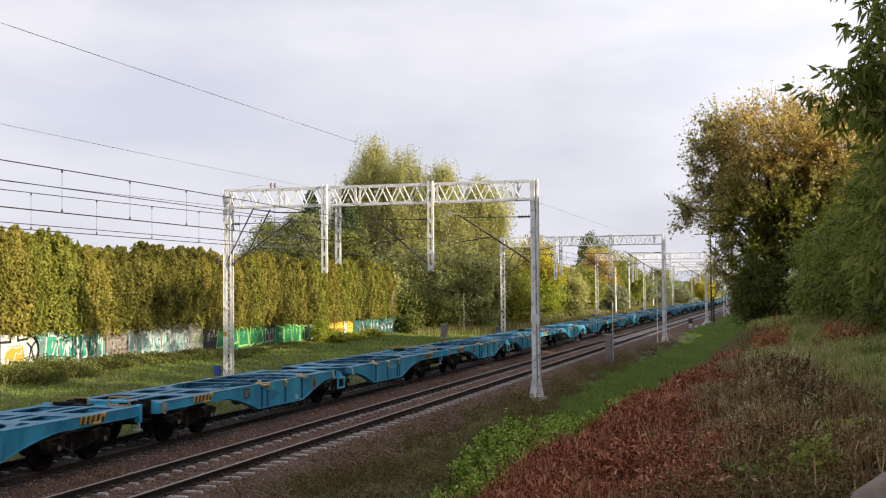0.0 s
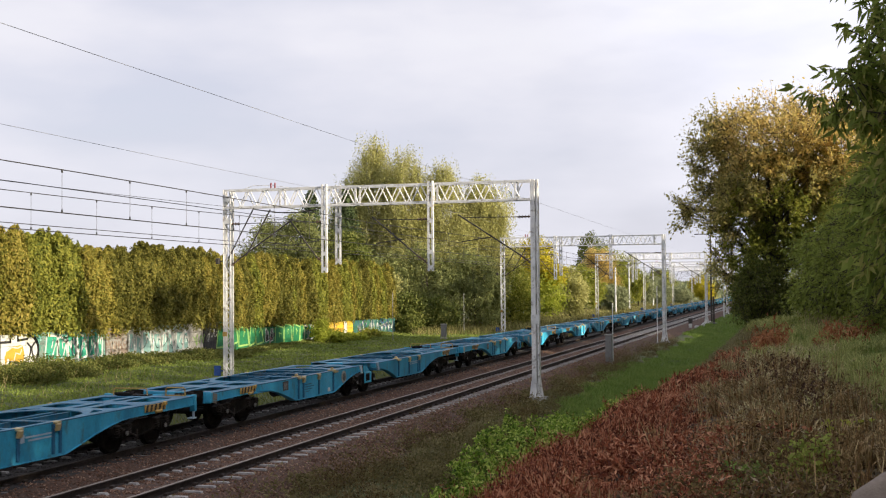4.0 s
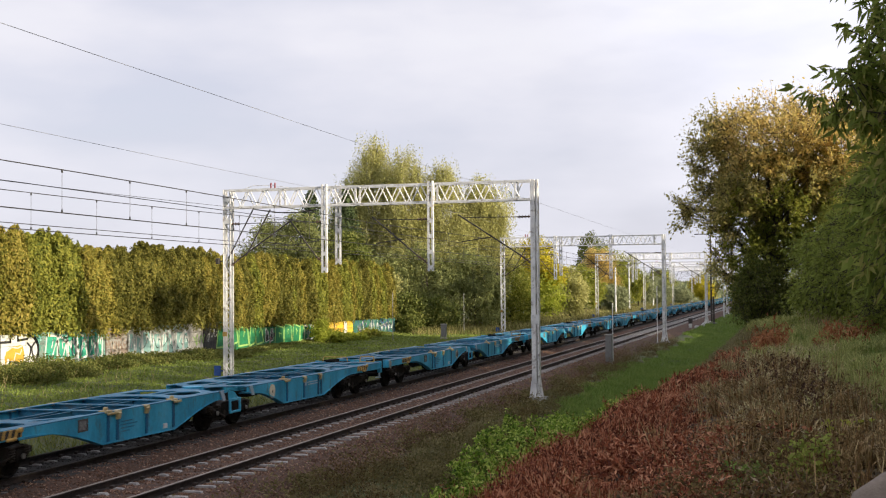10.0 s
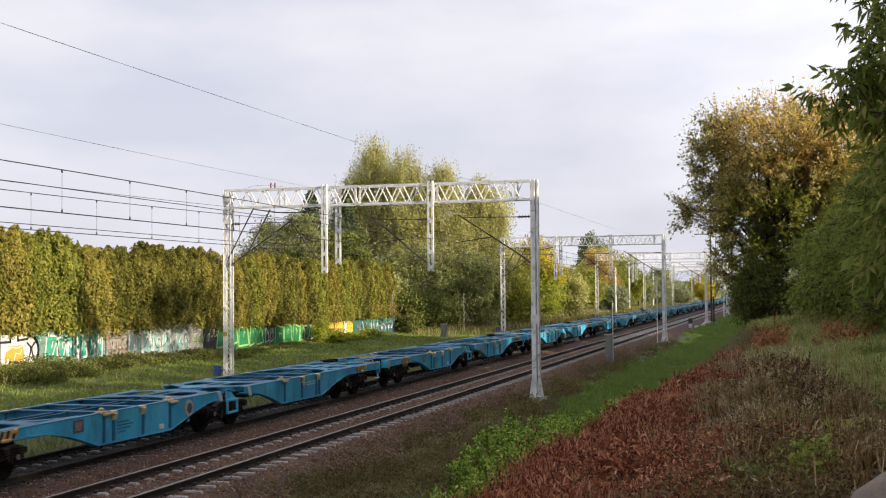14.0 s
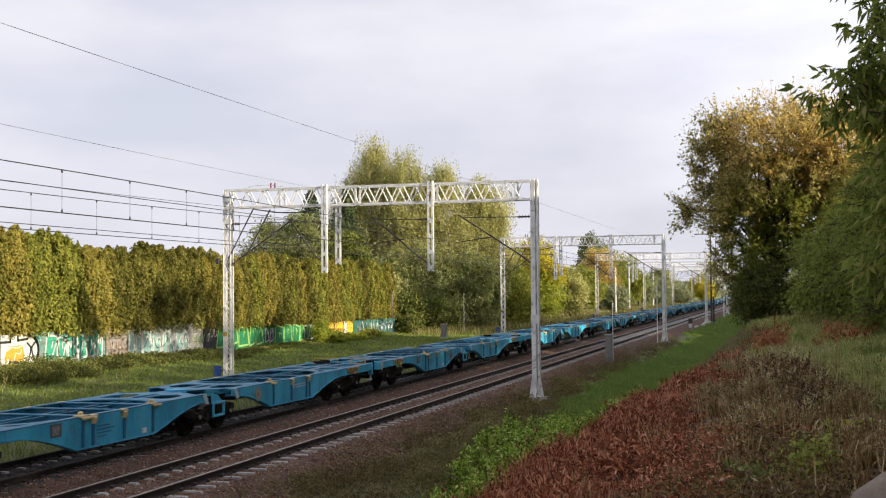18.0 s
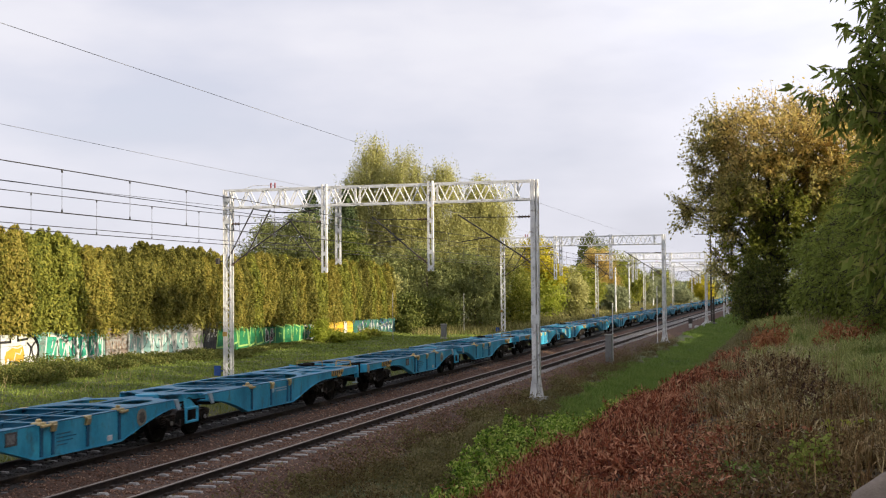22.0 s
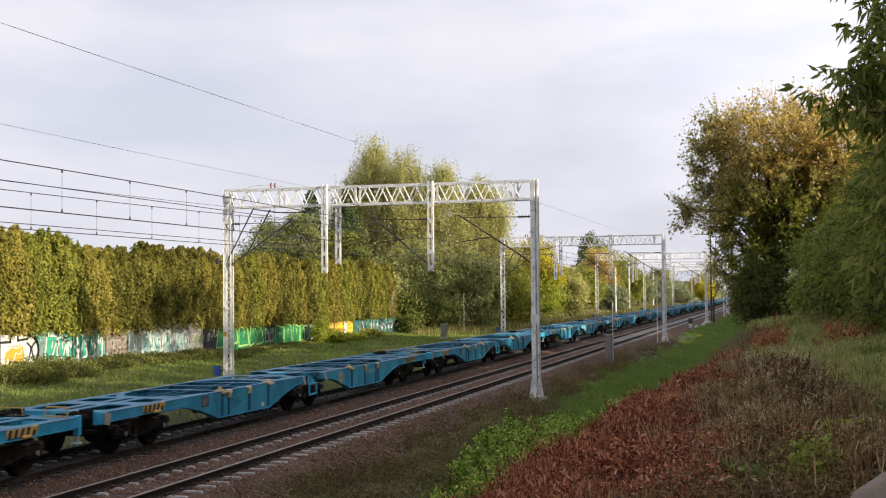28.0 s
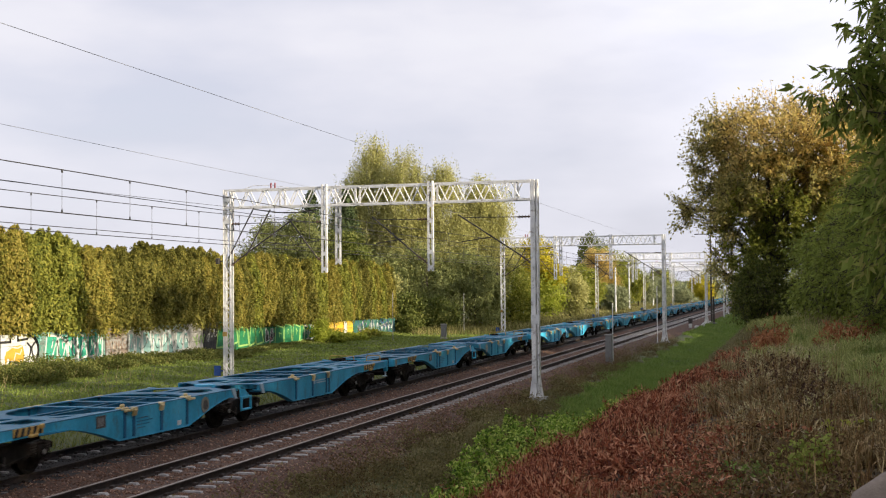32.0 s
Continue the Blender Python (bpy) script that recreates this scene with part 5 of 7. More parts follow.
part("painted_block", bm, SPRAYS["ochre"], wall, "ochre sprayed patch")
for y0, dz in ((43.55, 0.20), (43.85, 0.32), (44.15, 0.16), (44.45, 0.30), (44.7, 0.22)):
    bm = bmesh.new()
    slab(bm, [(y0 - 0.10, 1.15), (y0 + 0.12, 1.15), (y0 + 0.03, 0.98 - dz), (y0 - 0.02, 0.98 - dz)], "x", 0.0385, 0.0445)
    part("painted_block", bm, SPRAYS["ochre"], wall, "ochre paint run")
bm = bmesh.new()
stroke(bm, [(43.6, 1.36), (43.95, 1.50), (44.35, 1.44), (44.6, 1.52)], 0.06, 0.048)
part("painted_line", bm, SPRAYS["white"], wall)
bm = bmesh.new()
stroke(bm, [(44.1, 0.95), (44.2, 1.25), (44.5, 1.18), (44.62, 1.38)], 0.05, 0.048)
part("painted_line", bm, SPRAYS["white"], wall)


# ---- trees ----
def in_ellipsoid(r, n, c, rad, shell=0.45):
    d = unit(r.normal(size=(n, 3)))
    k = (shell + (1 - shell) * r.uniform(0, 1, n)) ** 0.6
    return np.asarray(c) + d * np.asarray(rad) * k[:, None], d


def crown_points(r, ellipsoids, clumps, per, spread, flat=0.8, droop=0.0):
    """Leaves gathered in clumps over several lobes; returns the points, the way out, and the clumps' centres."""
    vol = np.array([e[1][0] * e[1][1] * e[1][2] for e in ellipsoids]) ** 0.7
    pick = r.choice(len(ellipsoids), clumps, p=vol / vol.sum())
    cs, ds = [], []
    for k, e in enumerate(ellipsoids):
        c, d = in_ellipsoid(r, int((pick == k).sum()), *e)
        cs.append(c)
        ds.append(d)
    C, Dv = np.concatenate(cs), np.concatenate(ds)
    size = r.uniform(0.45, 1.15, len(C)) * spread
    P = C[:, None] + np.clip(r.normal(size=(len(C), per, 3)), -1.9, 1.9) * size[:, None, None] * np.array([1, 1, flat]) * 0.6
    if droop > 2:
        strand = np.repeat(r.normal(size=(len(C), per // 12, 3)) * size[:, None, None] * 0.6, 12, 1)
        run = np.tile(np.linspace(0, 1, 12), per // 12)
        P = C[:, None] + strand + np.clip(r.normal(size=strand.shape), -1.5, 1.5) * 0.10
        P[..., 2] -= run * droop * 0.75 * np.repeat(r.uniform(0.4, 1.1, (len(C), per // 12)), 12, 1) - 0.3
    elif droop:
        P[..., 2] -= droop * r.uniform(0, 1, (len(C), per)) ** 1.5 * size[:, None]
    return P.reshape(-1, 3), np.repeat(Dv, P.shape[1], 0), C


def trunk_mesh(r, height, radius, C, limbs, mat, lean=(0, 0), split=0.3):
    bm = bmesh.new()
    pts, rad = [], []
    for i in range(8):
        u = i / 7
        pts.append((lean[0] * u + 0.12 * math.sin(3 * u + radius * 9), lean[1] * u + 0.1 * math.cos(4 * u), height * u - 0.15))
        rad.append(radius * (1 - 0.82 * u) * (1.35 if i == 0 else 1))
    tube(bm, pts, rad, 8)
    order = r.permutation(len(C))[:limbs]
    for j in order:
        c = Vector(C[j])
        u = min(0.92, max(split * 0.5, (c.z - 0.2) / height * r.uniform(0.45, 0.8)))
        k = min(6, int(u * 7))
        a = Vector(pts[k]).lerp(Vector(pts[k + 1]), u * 7 - k)
        mid = a.lerp(c, 0.5) + Vector((r.normal() * 0.25, r.normal() * 0.25, 0.12 * (c - a).length))
        r_b = max(0.02, rad[k] * 0.42)
        tube(bm, [a, a.lerp(mid, 0.6) + Vector((0, 0, 0.05)), mid, mid.lerp(c, 0.55), c], [r_b, r_b * 0.75, r_b * 0.5, r_b * 0.3, 0.010], 5)
    return finish(bm, "trunk", mat, True)


def tree(name, label, at, height, radius, crowns, limbs=24, bark=None, seed=1, category="tree", group="", droop=0.0, lean=(0, 0), flat=0.8):
    """crowns: (part name, material, ellipsoids, clumps, leaves a clump, clump spread, leaf size, aspect)."""
    r = np.random.default_rng(seed)
    t = thing(name, label, category, at, group)
    allC = []
    for pn, mat, ell, clumps, per, spread, size, aspect in crowns:
        P, Dv, C = crown_points(r, ell, clumps, per, spread, flat, droop)
        allC.append(C)
        up = Dv * 0.7 + np.array([0, 0, 0.5])
        part(pn, quads(pn, leaf_quads(P, size, r, aspect, 0.6 + droop, up, 0.8), mat), None, t)
    part("trunk", trunk_mesh(r, height, radius, np.concatenate(allC), limbs, bark or M_BARK, lean), None, t)
    return t


def gz(x, y):
    return float(ground_z(x, y))


# thuja hedge: single columns, side by side behind the wall; an added darker row behind gives the gaps their shade
def thuja_mesh(seed, h, mat):
    r = np.random.default_rng(seed)
    n = 8000
    u = r.uniform(0, 1, n) ** 0.9
    a = r.uniform(0, 2 * math.pi, n)
    bulge = 0.86 + 0.10 * np.sin(a * 3 + u * 9 + seed) + 0.12 * np.sin(a * 5 - u * 17 + seed * 2)
    rad = 0.80 * (1 - u ** 3.6) ** 0.8 * bulge * np.where(r.uniform(size=n) < 0.82, r.uniform(0.85, 1.08, n), r.uniform(0.4, 0.9, n)) + 0.03
    P = np.stack([np.cos(a) * rad, np.sin(a) * rad, 1.30 + 0.14 * r.normal(size=n) * (u < 0.1) + u * (h - 1.30)], 1)
    out = np.stack([np.cos(a), np.sin(a), np.full(n, 0.45)], 1)
    V = leaf_quads(P, 0.165, r, 0.5, -1.6, out * 1.1, 0.75)
    for k in range(5):
        tx, ty, th = r.normal() * 0.30, r.normal() * 0.30, r.uniform(0.25, 0.65)
        m = 80
        v = r.uniform(0, 1, m)
        tips = np.stack([tx + r.normal(size=m) * 0.17 * (1.05 - v), ty + r.normal(size=m) * 0.17 * (1.05 - v), h - 0.5 + v * th], 1)
        V = np.concatenate([V, leaf_quads(tips, 0.17, r, 0.45, -2.0)])
    return quads("foliage", V, mat)


THUJAS = {"green": [thuja_mesh(40 + k, 6.0, F_THUJA) for k in range(3)], "rusty": [thuja_mesh(44 + k, 6.0, F_THUJA_RUSTY) for k in range(3)], "olive": [thuja_mesh(48 + k, 6.0, F_THUJA_SHADED) for k in range(3)]}
bm = bmesh.new()
tube(bm, [(0, 0, -0.5), (0.02, 0, 1.2), (0, 0.02, 4.5)], [0.10, 0.08, 0.03], 7)
THUJA_TRUNK = finish(bm, "trunk", M_BARK)
TONE = {"green": "yellowish green", "rusty": "browning", "olive": "shade-deepened olive"}
for row, y in ((0, 30.0), (1, 30.5)):
    while y < 95.5:
        h = float(np.interp(y, [30, 44, 48, 50, 54, 60, 70, 84, 96], [5.65, 5.65, 5.55, 5.2, 5.2, 5.45, 5.45, 5.5, 5.5])) + random.uniform(-0.2, 0.2) + (0.2 if random.random() < 0.12 else 0) - 0.5 * row
        x = WALL_X - 0.36 - 0.85 * row + random.uniform(-0.16, 0.16)
        # mostly olive from y 51 to 64, as painted shade on the hedge
        tone = "olive" if row else random.choice(("green", "green", "rusty", "green") if y < 51 else (("olive", "olive", "olive", "rusty") if y < 64 else ("green", "rusty", "green", "olive")))
        t = thing("thuja", "tall clipped " + TONE[tone] + " thuja column of a hedge", "hedge tree", (x, y, gz(x, y) + float(np.interp(y, [44, 52, 59, 67, 75, 94], [0.62, 0.32, 0.36, 0.16, 0.12, 0.10]))), "thuja hedge")
        t.rotation_euler = (0, 0, random.uniform(0, 6.28))
        t.scale = (random.uniform(0.9, 1.1), random.uniform(0.9, 1.15), h / 6.0)
        part("foliage", random.choice(THUJAS[tone]), None, t)
        part("trunk", THUJA_TRUNK, None, t)
        y += random.uniform(0.92, 1.2)

# bushes against the wall
for i, (x_, y_, h, w, f) in enumerate(((-29.9, 76.0, 1.5, 0.45, F_LIME), (-29.6, 78.0, 0.6, 0.6, F_LIME), (-29.3, 81.0, 0.36, 0.9, F_LIME), (-29.4, 84.6, 0.55, 0.6, F_GREEN), (-29.8, 95.5, 1.5, 0.8, F_DARK))):
    ell = [((0, 0, h * 0.5), (w, w * 1.3, h * 0.5), 0.4)]
    tree("bush", "low green bush against the foot of the wall", (x_, y_, 0.25), h * 0.7, 0.05, [("crown", f, ell, 90, 30, 0.35, 0.17, 0.6)], 10, None, 90 + i, "bush")
# birches beyond the hedge's end
for i, (bx_, by_, h, w) in enumerate(((-39.6, 115.0, 19.0, 3.2), (-36.0, 114.0, 17.6, 3.0), (-32.4, 115.0, 16.4, 3.2), (-29.3, 117.0, 14.6, 2.9), (-42.8, 119.0, 15.5, 3.2))):
    ell = [((0, 0, h * 0.60), (w * 0.85, w * 0.85, h * 0.36), 0.4), ((0.4, 0, h * 0.38), (w * 1.1, w * 1.1, h * 0.26), 0.6), ((0, 0.3, h * 0.84), (w * 0.45, w * 0.45, h * 0.15), 0.2), ((-w * 0.5, 0, h * 0.70), (w * 0.45, w * 0.45, h * 0.17), 0.2), ((w * 0.6, 0, h * 0.55), (w * 0.5, w * 0.5, h * 0.2), 0.2)]
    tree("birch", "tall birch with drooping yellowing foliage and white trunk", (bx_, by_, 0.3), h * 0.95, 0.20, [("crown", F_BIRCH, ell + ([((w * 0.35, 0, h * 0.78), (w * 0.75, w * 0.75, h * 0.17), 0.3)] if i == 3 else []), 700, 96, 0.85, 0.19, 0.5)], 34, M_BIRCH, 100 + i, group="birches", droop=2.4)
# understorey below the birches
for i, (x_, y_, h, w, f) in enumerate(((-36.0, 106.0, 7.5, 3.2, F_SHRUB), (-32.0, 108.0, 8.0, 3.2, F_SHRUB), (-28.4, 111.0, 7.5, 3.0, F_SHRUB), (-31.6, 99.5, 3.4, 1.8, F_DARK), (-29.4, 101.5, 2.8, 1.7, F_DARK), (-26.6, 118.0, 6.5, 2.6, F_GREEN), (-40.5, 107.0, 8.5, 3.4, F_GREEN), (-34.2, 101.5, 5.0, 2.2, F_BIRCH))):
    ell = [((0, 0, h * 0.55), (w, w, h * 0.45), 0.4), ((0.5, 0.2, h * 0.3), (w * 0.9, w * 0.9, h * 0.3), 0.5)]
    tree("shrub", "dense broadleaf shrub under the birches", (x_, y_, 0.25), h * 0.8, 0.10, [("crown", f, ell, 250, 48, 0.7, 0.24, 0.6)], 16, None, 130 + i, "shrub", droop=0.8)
# darker trees behind the hedge
for i, (x_, y_, h, w) in enumerate(((-42.5, 96.0, 9.6, 2.6), (-39.8, 97.0, 10.2, 2.8), (-37.0, 99.0, 8.6, 2.6))):
    ell = [((0, 0, h * 0.62), (w, w, h * 0.36), 0.45), ((w * 0.5, 0, h * 0.5), (w * 0.7, w * 0.7, h * 0.3), 0.4), ((0, 0, h * 0.88), (w * 0.5, w * 0.5, h * 0.12), 0.3)]
    tree("broadleaf_tree", "dark green tree behind the hedge", (x_, y_, 0.35), h * 0.85, 0.22, [("crown", F_SHRUB if i < 2 else F_DARK, ell, 330, 46, 0.7, 0.26, 0.35 if i < 2 else 0.6)], 22, None, 150 + i)


def conifer(at, h, w, seed):
    r = np.random.default_rng(seed)
    t = thing("conifer", "dark narrow conifer rising over the hedge", "tree", at)
    n = 6500
    u = r.uniform(0, 1, n) ** 0.8
    tier = np.clip((np.floor(u * 14) + r.uniform(0, 0.85, n)) / 14, 0, 1)
    a = r.uniform(0, 2 * math.pi, n)
    rad = w * (1 - tier) ** 0.62 * (0.75 + 0.25 * np.sin(a * 4 + np.floor(u * 14) * 2.1)) * r.uniform(0.15, 1.0, n) ** 0.6 + 0.05
    P = np.stack([np.cos(a) * rad, np.sin(a) * rad, h * (0.12 + 0.88 * tier) - rad * 0.25 + r.normal(size=n) * 0.12], 1)
    part("crown", quads("crown", leaf_quads(P, 0.34, r, 0.35, 0.6, np.stack([np.cos(a), np.sin(a), np.ones(n)], 1)), F_CONIFER), None, t)
    b = bmesh.new()
    tube(b, [(0, 0, -0.1), (0, 0, h * 0.5), (0, 0, h)], [0.2, 0.12, 0.02], 7)
    part("trunk", b, M_BARK, t)


conifer((-42.2, 105.0, 0.3), 12.8, 3.4, 171)
conifer((-40.0, 108.0, 0.3), 13.2, 3.6, 172)

# yellow and green trees further down the line; the greyest have haze painted in
for i, (x_, y_, h, w, f) in enumerate(((-28.1, 140.0, 9.8, 2.9, F_YELLOW), (-31.6, 138.0, 9.4, 2.5, F_BIRCH), (-25.8, 148.0, 6.2, 1.9, F_BIRCH), (-36.3, 235.0, 14.6, 3.2, F_DARK), (-31.0, 190.0, 7.4, 3.0, F_GREEN), (-30.2, 202.0, 10.6, 2.9, F_ORANGE), (-27.6, 198.0, 4.2, 2.4, F_HAZED), (-33.5, 232.0, 12.0, 4.2, F_GREEN), (-30.4, 236.0, 10.8, 3.6, F_GREEN), (-28.4, 240.0, 7.0, 3.2, F_HAZED), (-27.5, 262.0, 6.0, 3.5, F_HAZED), (-21.5, 320.0, 6.5, 3.4, F_YELLOW), (-29.8, 300.0, 8.0, 3.4, F_GREEN), (-33.0, 330.0, 9.0, 5.0, F_HAZED), (-36.0, 178.0, 8.5, 3.5, F_BIRCH), (-25.0, 290.0, 4.0, 3.0, F_HAZED))):
    ell = [((0, 0, h * 0.56), (w, w, h * 0.42), 0.45), ((w * 0.35, 0, h * 0.38), (w * 0.85, w * 0.85, h * 0.3), 0.5), ((-w * 0.3, 0, h * 0.75), (w * 0.5, w * 0.5, h * 0.22), 0.3)]
    crowns = [("crown", f, ell, 240, 42, 0.8, 0.32, 0.62)]
    if y_ == 140.0:
        crowns = [("upper_crown", f, [((-0.4, 0, h * 0.68), (w * 0.9, w, h * 0.30), 0.45), ((w * 0.5, 0, h * 0.52), (w * 0.6, w * 0.7, h * 0.16), 0.4)], 190, 42, 0.75, 0.30, 0.62), ("lower_crown", F_LIME, [((0.3, 0, h * 0.30), (w, w, h * 0.26), 0.5)], 130, 42, 0.75, 0.30, 0.62)]
    tree("broadleaf_tree", {F_YELLOW: "yellow autumn tree beside the railway", F_ORANGE: "orange autumn tree beside the railway"}.get(f, "green tree beside the railway"), (x_, y_, 0.25), h * 0.85, 0.16, crowns, 16, None, 200 + i)
P = np.stack([rng.uniform(-75, 40, 15000), rng.uniform(360, 430, 15000), np.zeros(15000)], 1)
P[:, 2] = rng.uniform(0, 1, 15000) ** 0.8 * (6.0 + 3.5 * np.sin(P[:, 0] * 0.21) + 2.0 * np.sin(P[:, 0] * 0.55 + 1)) * np.where((P[:, 0] > -20) & (P[:, 0] < -6), 0.25, 1)
tagged(new("far_woods", quads("far_woods", leaf_quads(P, 1.1, rng, 0.7, 0.3), F_HAZED)), "far woods closing the view down the line, haze put into their colour", "woods", kind="stuff")

# trees whose leaves grow in sprays along twigs
def sprays(r, lobes, clumps, twigs, per, reach, lift=0.35, bend=0.12, scatter=0.05, hang=0.4):
    """Twigs that spring from the lobes' skin, with leaves along them; returns leaf places, leaf directions, twig ends and clump centres."""
    vol = np.array([e[1][0] * e[1][1] * e[1][2] for e in lobes]) ** 0.62
    pick = r.choice(len(lobes), clumps, p=vol / vol.sum())
    got = [in_ellipsoid(r, int((pick == k).sum()), *e) for k, e in enumerate(lobes)]
    C, Dv = np.concatenate([g[0] for g in got]), np.concatenate([g[1] for g in got])
    n, up = len(C), np.array([0.0, 0.0, 1.0])
    d = unit(Dv[:, None] * 0.85 + r.normal(size=(n, twigs, 3)) * 0.6 + up * lift)
    L = reach * r.uniform(0.45, 1.25, (n, twigs, 1))
    A = C[:, None] - d * L * 0.3 + r.normal(size=(n, twigs, 3)) * 0.08
    B = A + d * L + up * bend * L
    u = np.linspace(0.12, 1.0, per)[:, None]
    P = A[:, :, None] + (d * L)[:, :, None] * u + up * (bend * L)[:, :, None] * u ** 2 + r.normal(size=(n, twigs, per, 3)) * scatter
    way = unit(np.repeat(d[:, :, None], per, 2) * 0.7 + r.normal(size=P.shape) * 0.6 - up * hang)
    return P.reshape(-1, 3), way.reshape(-1, 3), A.reshape(-1, 3), B.reshape(-1, 3), C


def aimed_leaves(P, way, size, aspect, r):
    """Folded leaves that start at P and point along way."""
    n = len(P)
    nrm = r.normal(size=(n, 3)) + np.array([0, 0, 0.7])
    nrm = unit(nrm - (nrm * way).sum(1, keepdims=True) * way)
    s = np.cross(nrm, way)
    ln = (size * r.uniform(0.6, 1.35, n))[:, None]
    w, mid = ln * aspect * 0.5, P + way * ln * 0.45 + nrm * ln * 0.08
    return np.stack([P, mid + s * w, P + way * ln - nrm * ln * 0.06, mid - s * w], 1)


def twig_quads(A, B, w, r):
    s = unit(np.cross(B - A, r.normal(size=A.shape))) * w
    return np.stack([A - s, A + s, B + s * 0.3, B - s * 0.3], 1)


def spray_tree(name, label, at, height, radius, layers, limbs=40, seed=1, group="", twigs=7, per=9, reach=0.75, lift=0.35, bend=0.12, hang=0.4, lean=(0, 0), scatter=0.05):
    """layers: (part name, material, lobes, clumps, leaf size, aspect, and a reach of its own)."""
    r = np.random.default_rng(seed)
    t = thing(name, label, "tree", at, group)
    allC, ends = [], []
    for pn, mat, lobes, clumps, size, aspect, *own in layers:
        P, way, A, B, C = sprays(r, lobes, clumps, twigs, per, own[0] if own else reach, lift, bend, scatter, hang)
        allC.append(C)
        ends.append(twig_quads(A, B, 0.006 + 0.008 * reach, r))
        part(pn, quads(pn, aimed_leaves(P, way, size, aspect, r), mat), None, t)
    tagged(part("branchwork", quads("branchwork", np.concatenate(ends), M_BARK), None, t), kind="stuff")
    part("trunk", trunk_mesh(r, height, radius, np.concatenate(allC), limbs, M_BARK, lean), None, t)
    return t


# trees on the bank
low = [((-0.8, 0, 3.0), (1.4, 2.0, 2.5), 0.3), ((0.3, 0, 5.3), (3.3, 3.4, 2.2), 0.2), ((1.6, 0.3, 2.6), (1.3, 1.5, 1.8), 0.4), ((0.6, -0.6, 5.3), (1.3, 1.2, 1.3), 0.5), ((3.2, 0.5, 4.6), (2.4, 2.5, 2.8), 0.5)]
mid = [((0.6, 0, 7.2), (3.6, 3.5, 1.7), 0.3), ((-2.3, 0, 6.7), (0.8, 1.2, 0.8), 0.2), ((-1.8, -1.5, 5.6), (1.6, 1.2, 1.5), 0.4)]
top = [((0.9, 0, 8.7), (3.4, 3.4, 2.1), 0.3), ((3.2, 0, 8.5), (2.6, 2.6, 2.4), 0.4), ((-2.0, 0, 9.0), (0.8, 1.2, 0.8), 0.2)]
ends = [((-4.0, 0, 5.9), (0.8, 0.9, 0.5), 0.1), ((-3.6, 0, 8.2), (0.7, 0.9, 0.5), 0.1), ((-4.6, 0, 5.2), (0.35, 0.5, 0.25), 0.1), ((-2.7, 0, 9.3), (0.6, 0.8, 0.6), 0.1), ((-3.3, 0, 9.3), (0.6, 0.7, 0.5), 0.1), ((-2.7, 0, 10.4), (0.6, 0.7, 0.4), 0.1), ((-3.0, 0, 7.2), (0.8, 0.9, 0.7), 0.1), ((-2.4, -0.5, 3.2), (0.7, 0.8, 1.6), 0.1)]
tips = [((-2.4, 0, 10.0), (0.5, 0.6, 0.5), 0.1), ((-1.0, 0, 10.6), (0.8, 0.8, 0.6), 0.1), ((0.7, 0, 10.9), (0.8, 0.8, 0.5), 0.1), ((2.6, 0, 10.6), (0.9, 0.9, 0.6), 0.1), ((0.9, 0, 8.9), (3.9, 3.7, 2.4), 0.9)]
spray_tree("autumn_tree", "large spreading tree with olive green foliage turning orange on top", (-0.75, 65.0, gz(-0.75, 65)), 9.5, 0.30,
           [("lower_crown", F_GREEN, low, 390, 0.175, 0.55), ("middle_crown", F_AUTUMN, mid, 270, 0.17, 0.55), ("upper_crown", F_ORANGE, top, 330, 0.165, 0.55), ("outer_spray", F_AUTUMN, ends, 95, 0.165, 0.55, 1.25), ("top_spray", F_ORANGE, tips, 120, 0.165, 0.55, 1.35)], 60, 301, "trees on the bank", 7, 11, 0.95, 0.35, 0.14, 0.2, scatter=0.07)
for i, (x_, y_, h, w, f) in enumerate(((3.0, 45.0, 5.2, 2.4, F_BUSHY), (4.6, 42.0, 7.4, 2.8, F_BUSHY), (6.4, 57.0, 10.5, 3.8, F_GREEN), (2.2, 51.0, 4.2, 1.9, F_BUSHY), (6.0, 31.0, 8.6, 3.0, F_BUSHY), (4.6, 61.0, 7.0, 3.0, F_GREEN), (-1.4, 62.5, 3.4, 1.1, F_DARK), (3.5, 36.0, 3.2, 1.3, F_BUSHY))):
    ell = [((0, 0, h * 0.55), (w, w, h * 0.45), 0.4), ((0.4, 0.2, h * 0.28), (w * 0.95, w * 0.95, h * 0.30), 0.4), ((-w * 0.55, 0, h * 0.62), (w * 0.5, w * 0.5, h * 0.20), 0.2), ((-w * 0.6, -0.3, h * 0.32), (w * 0.55, w * 0.55, h * 0.18), 0.2)]
    spray_tree("bank_tree", "dense green bushy tree on top of the bank", (x_, y_, gz(x_, y_)), h * 0.8, 0.14, [("crown", f, ell, int((75 + 19 * h) * (1.5 if y_ < 43 else 1)), 0.095 if y_ < 43 else 0.14, 0.45)], 30, 310 + i, "trees on the bank", 8, 15 if y_ < 43 else 12, 0.85, 0.10, -0.28, 0.5, scatter=0.16)
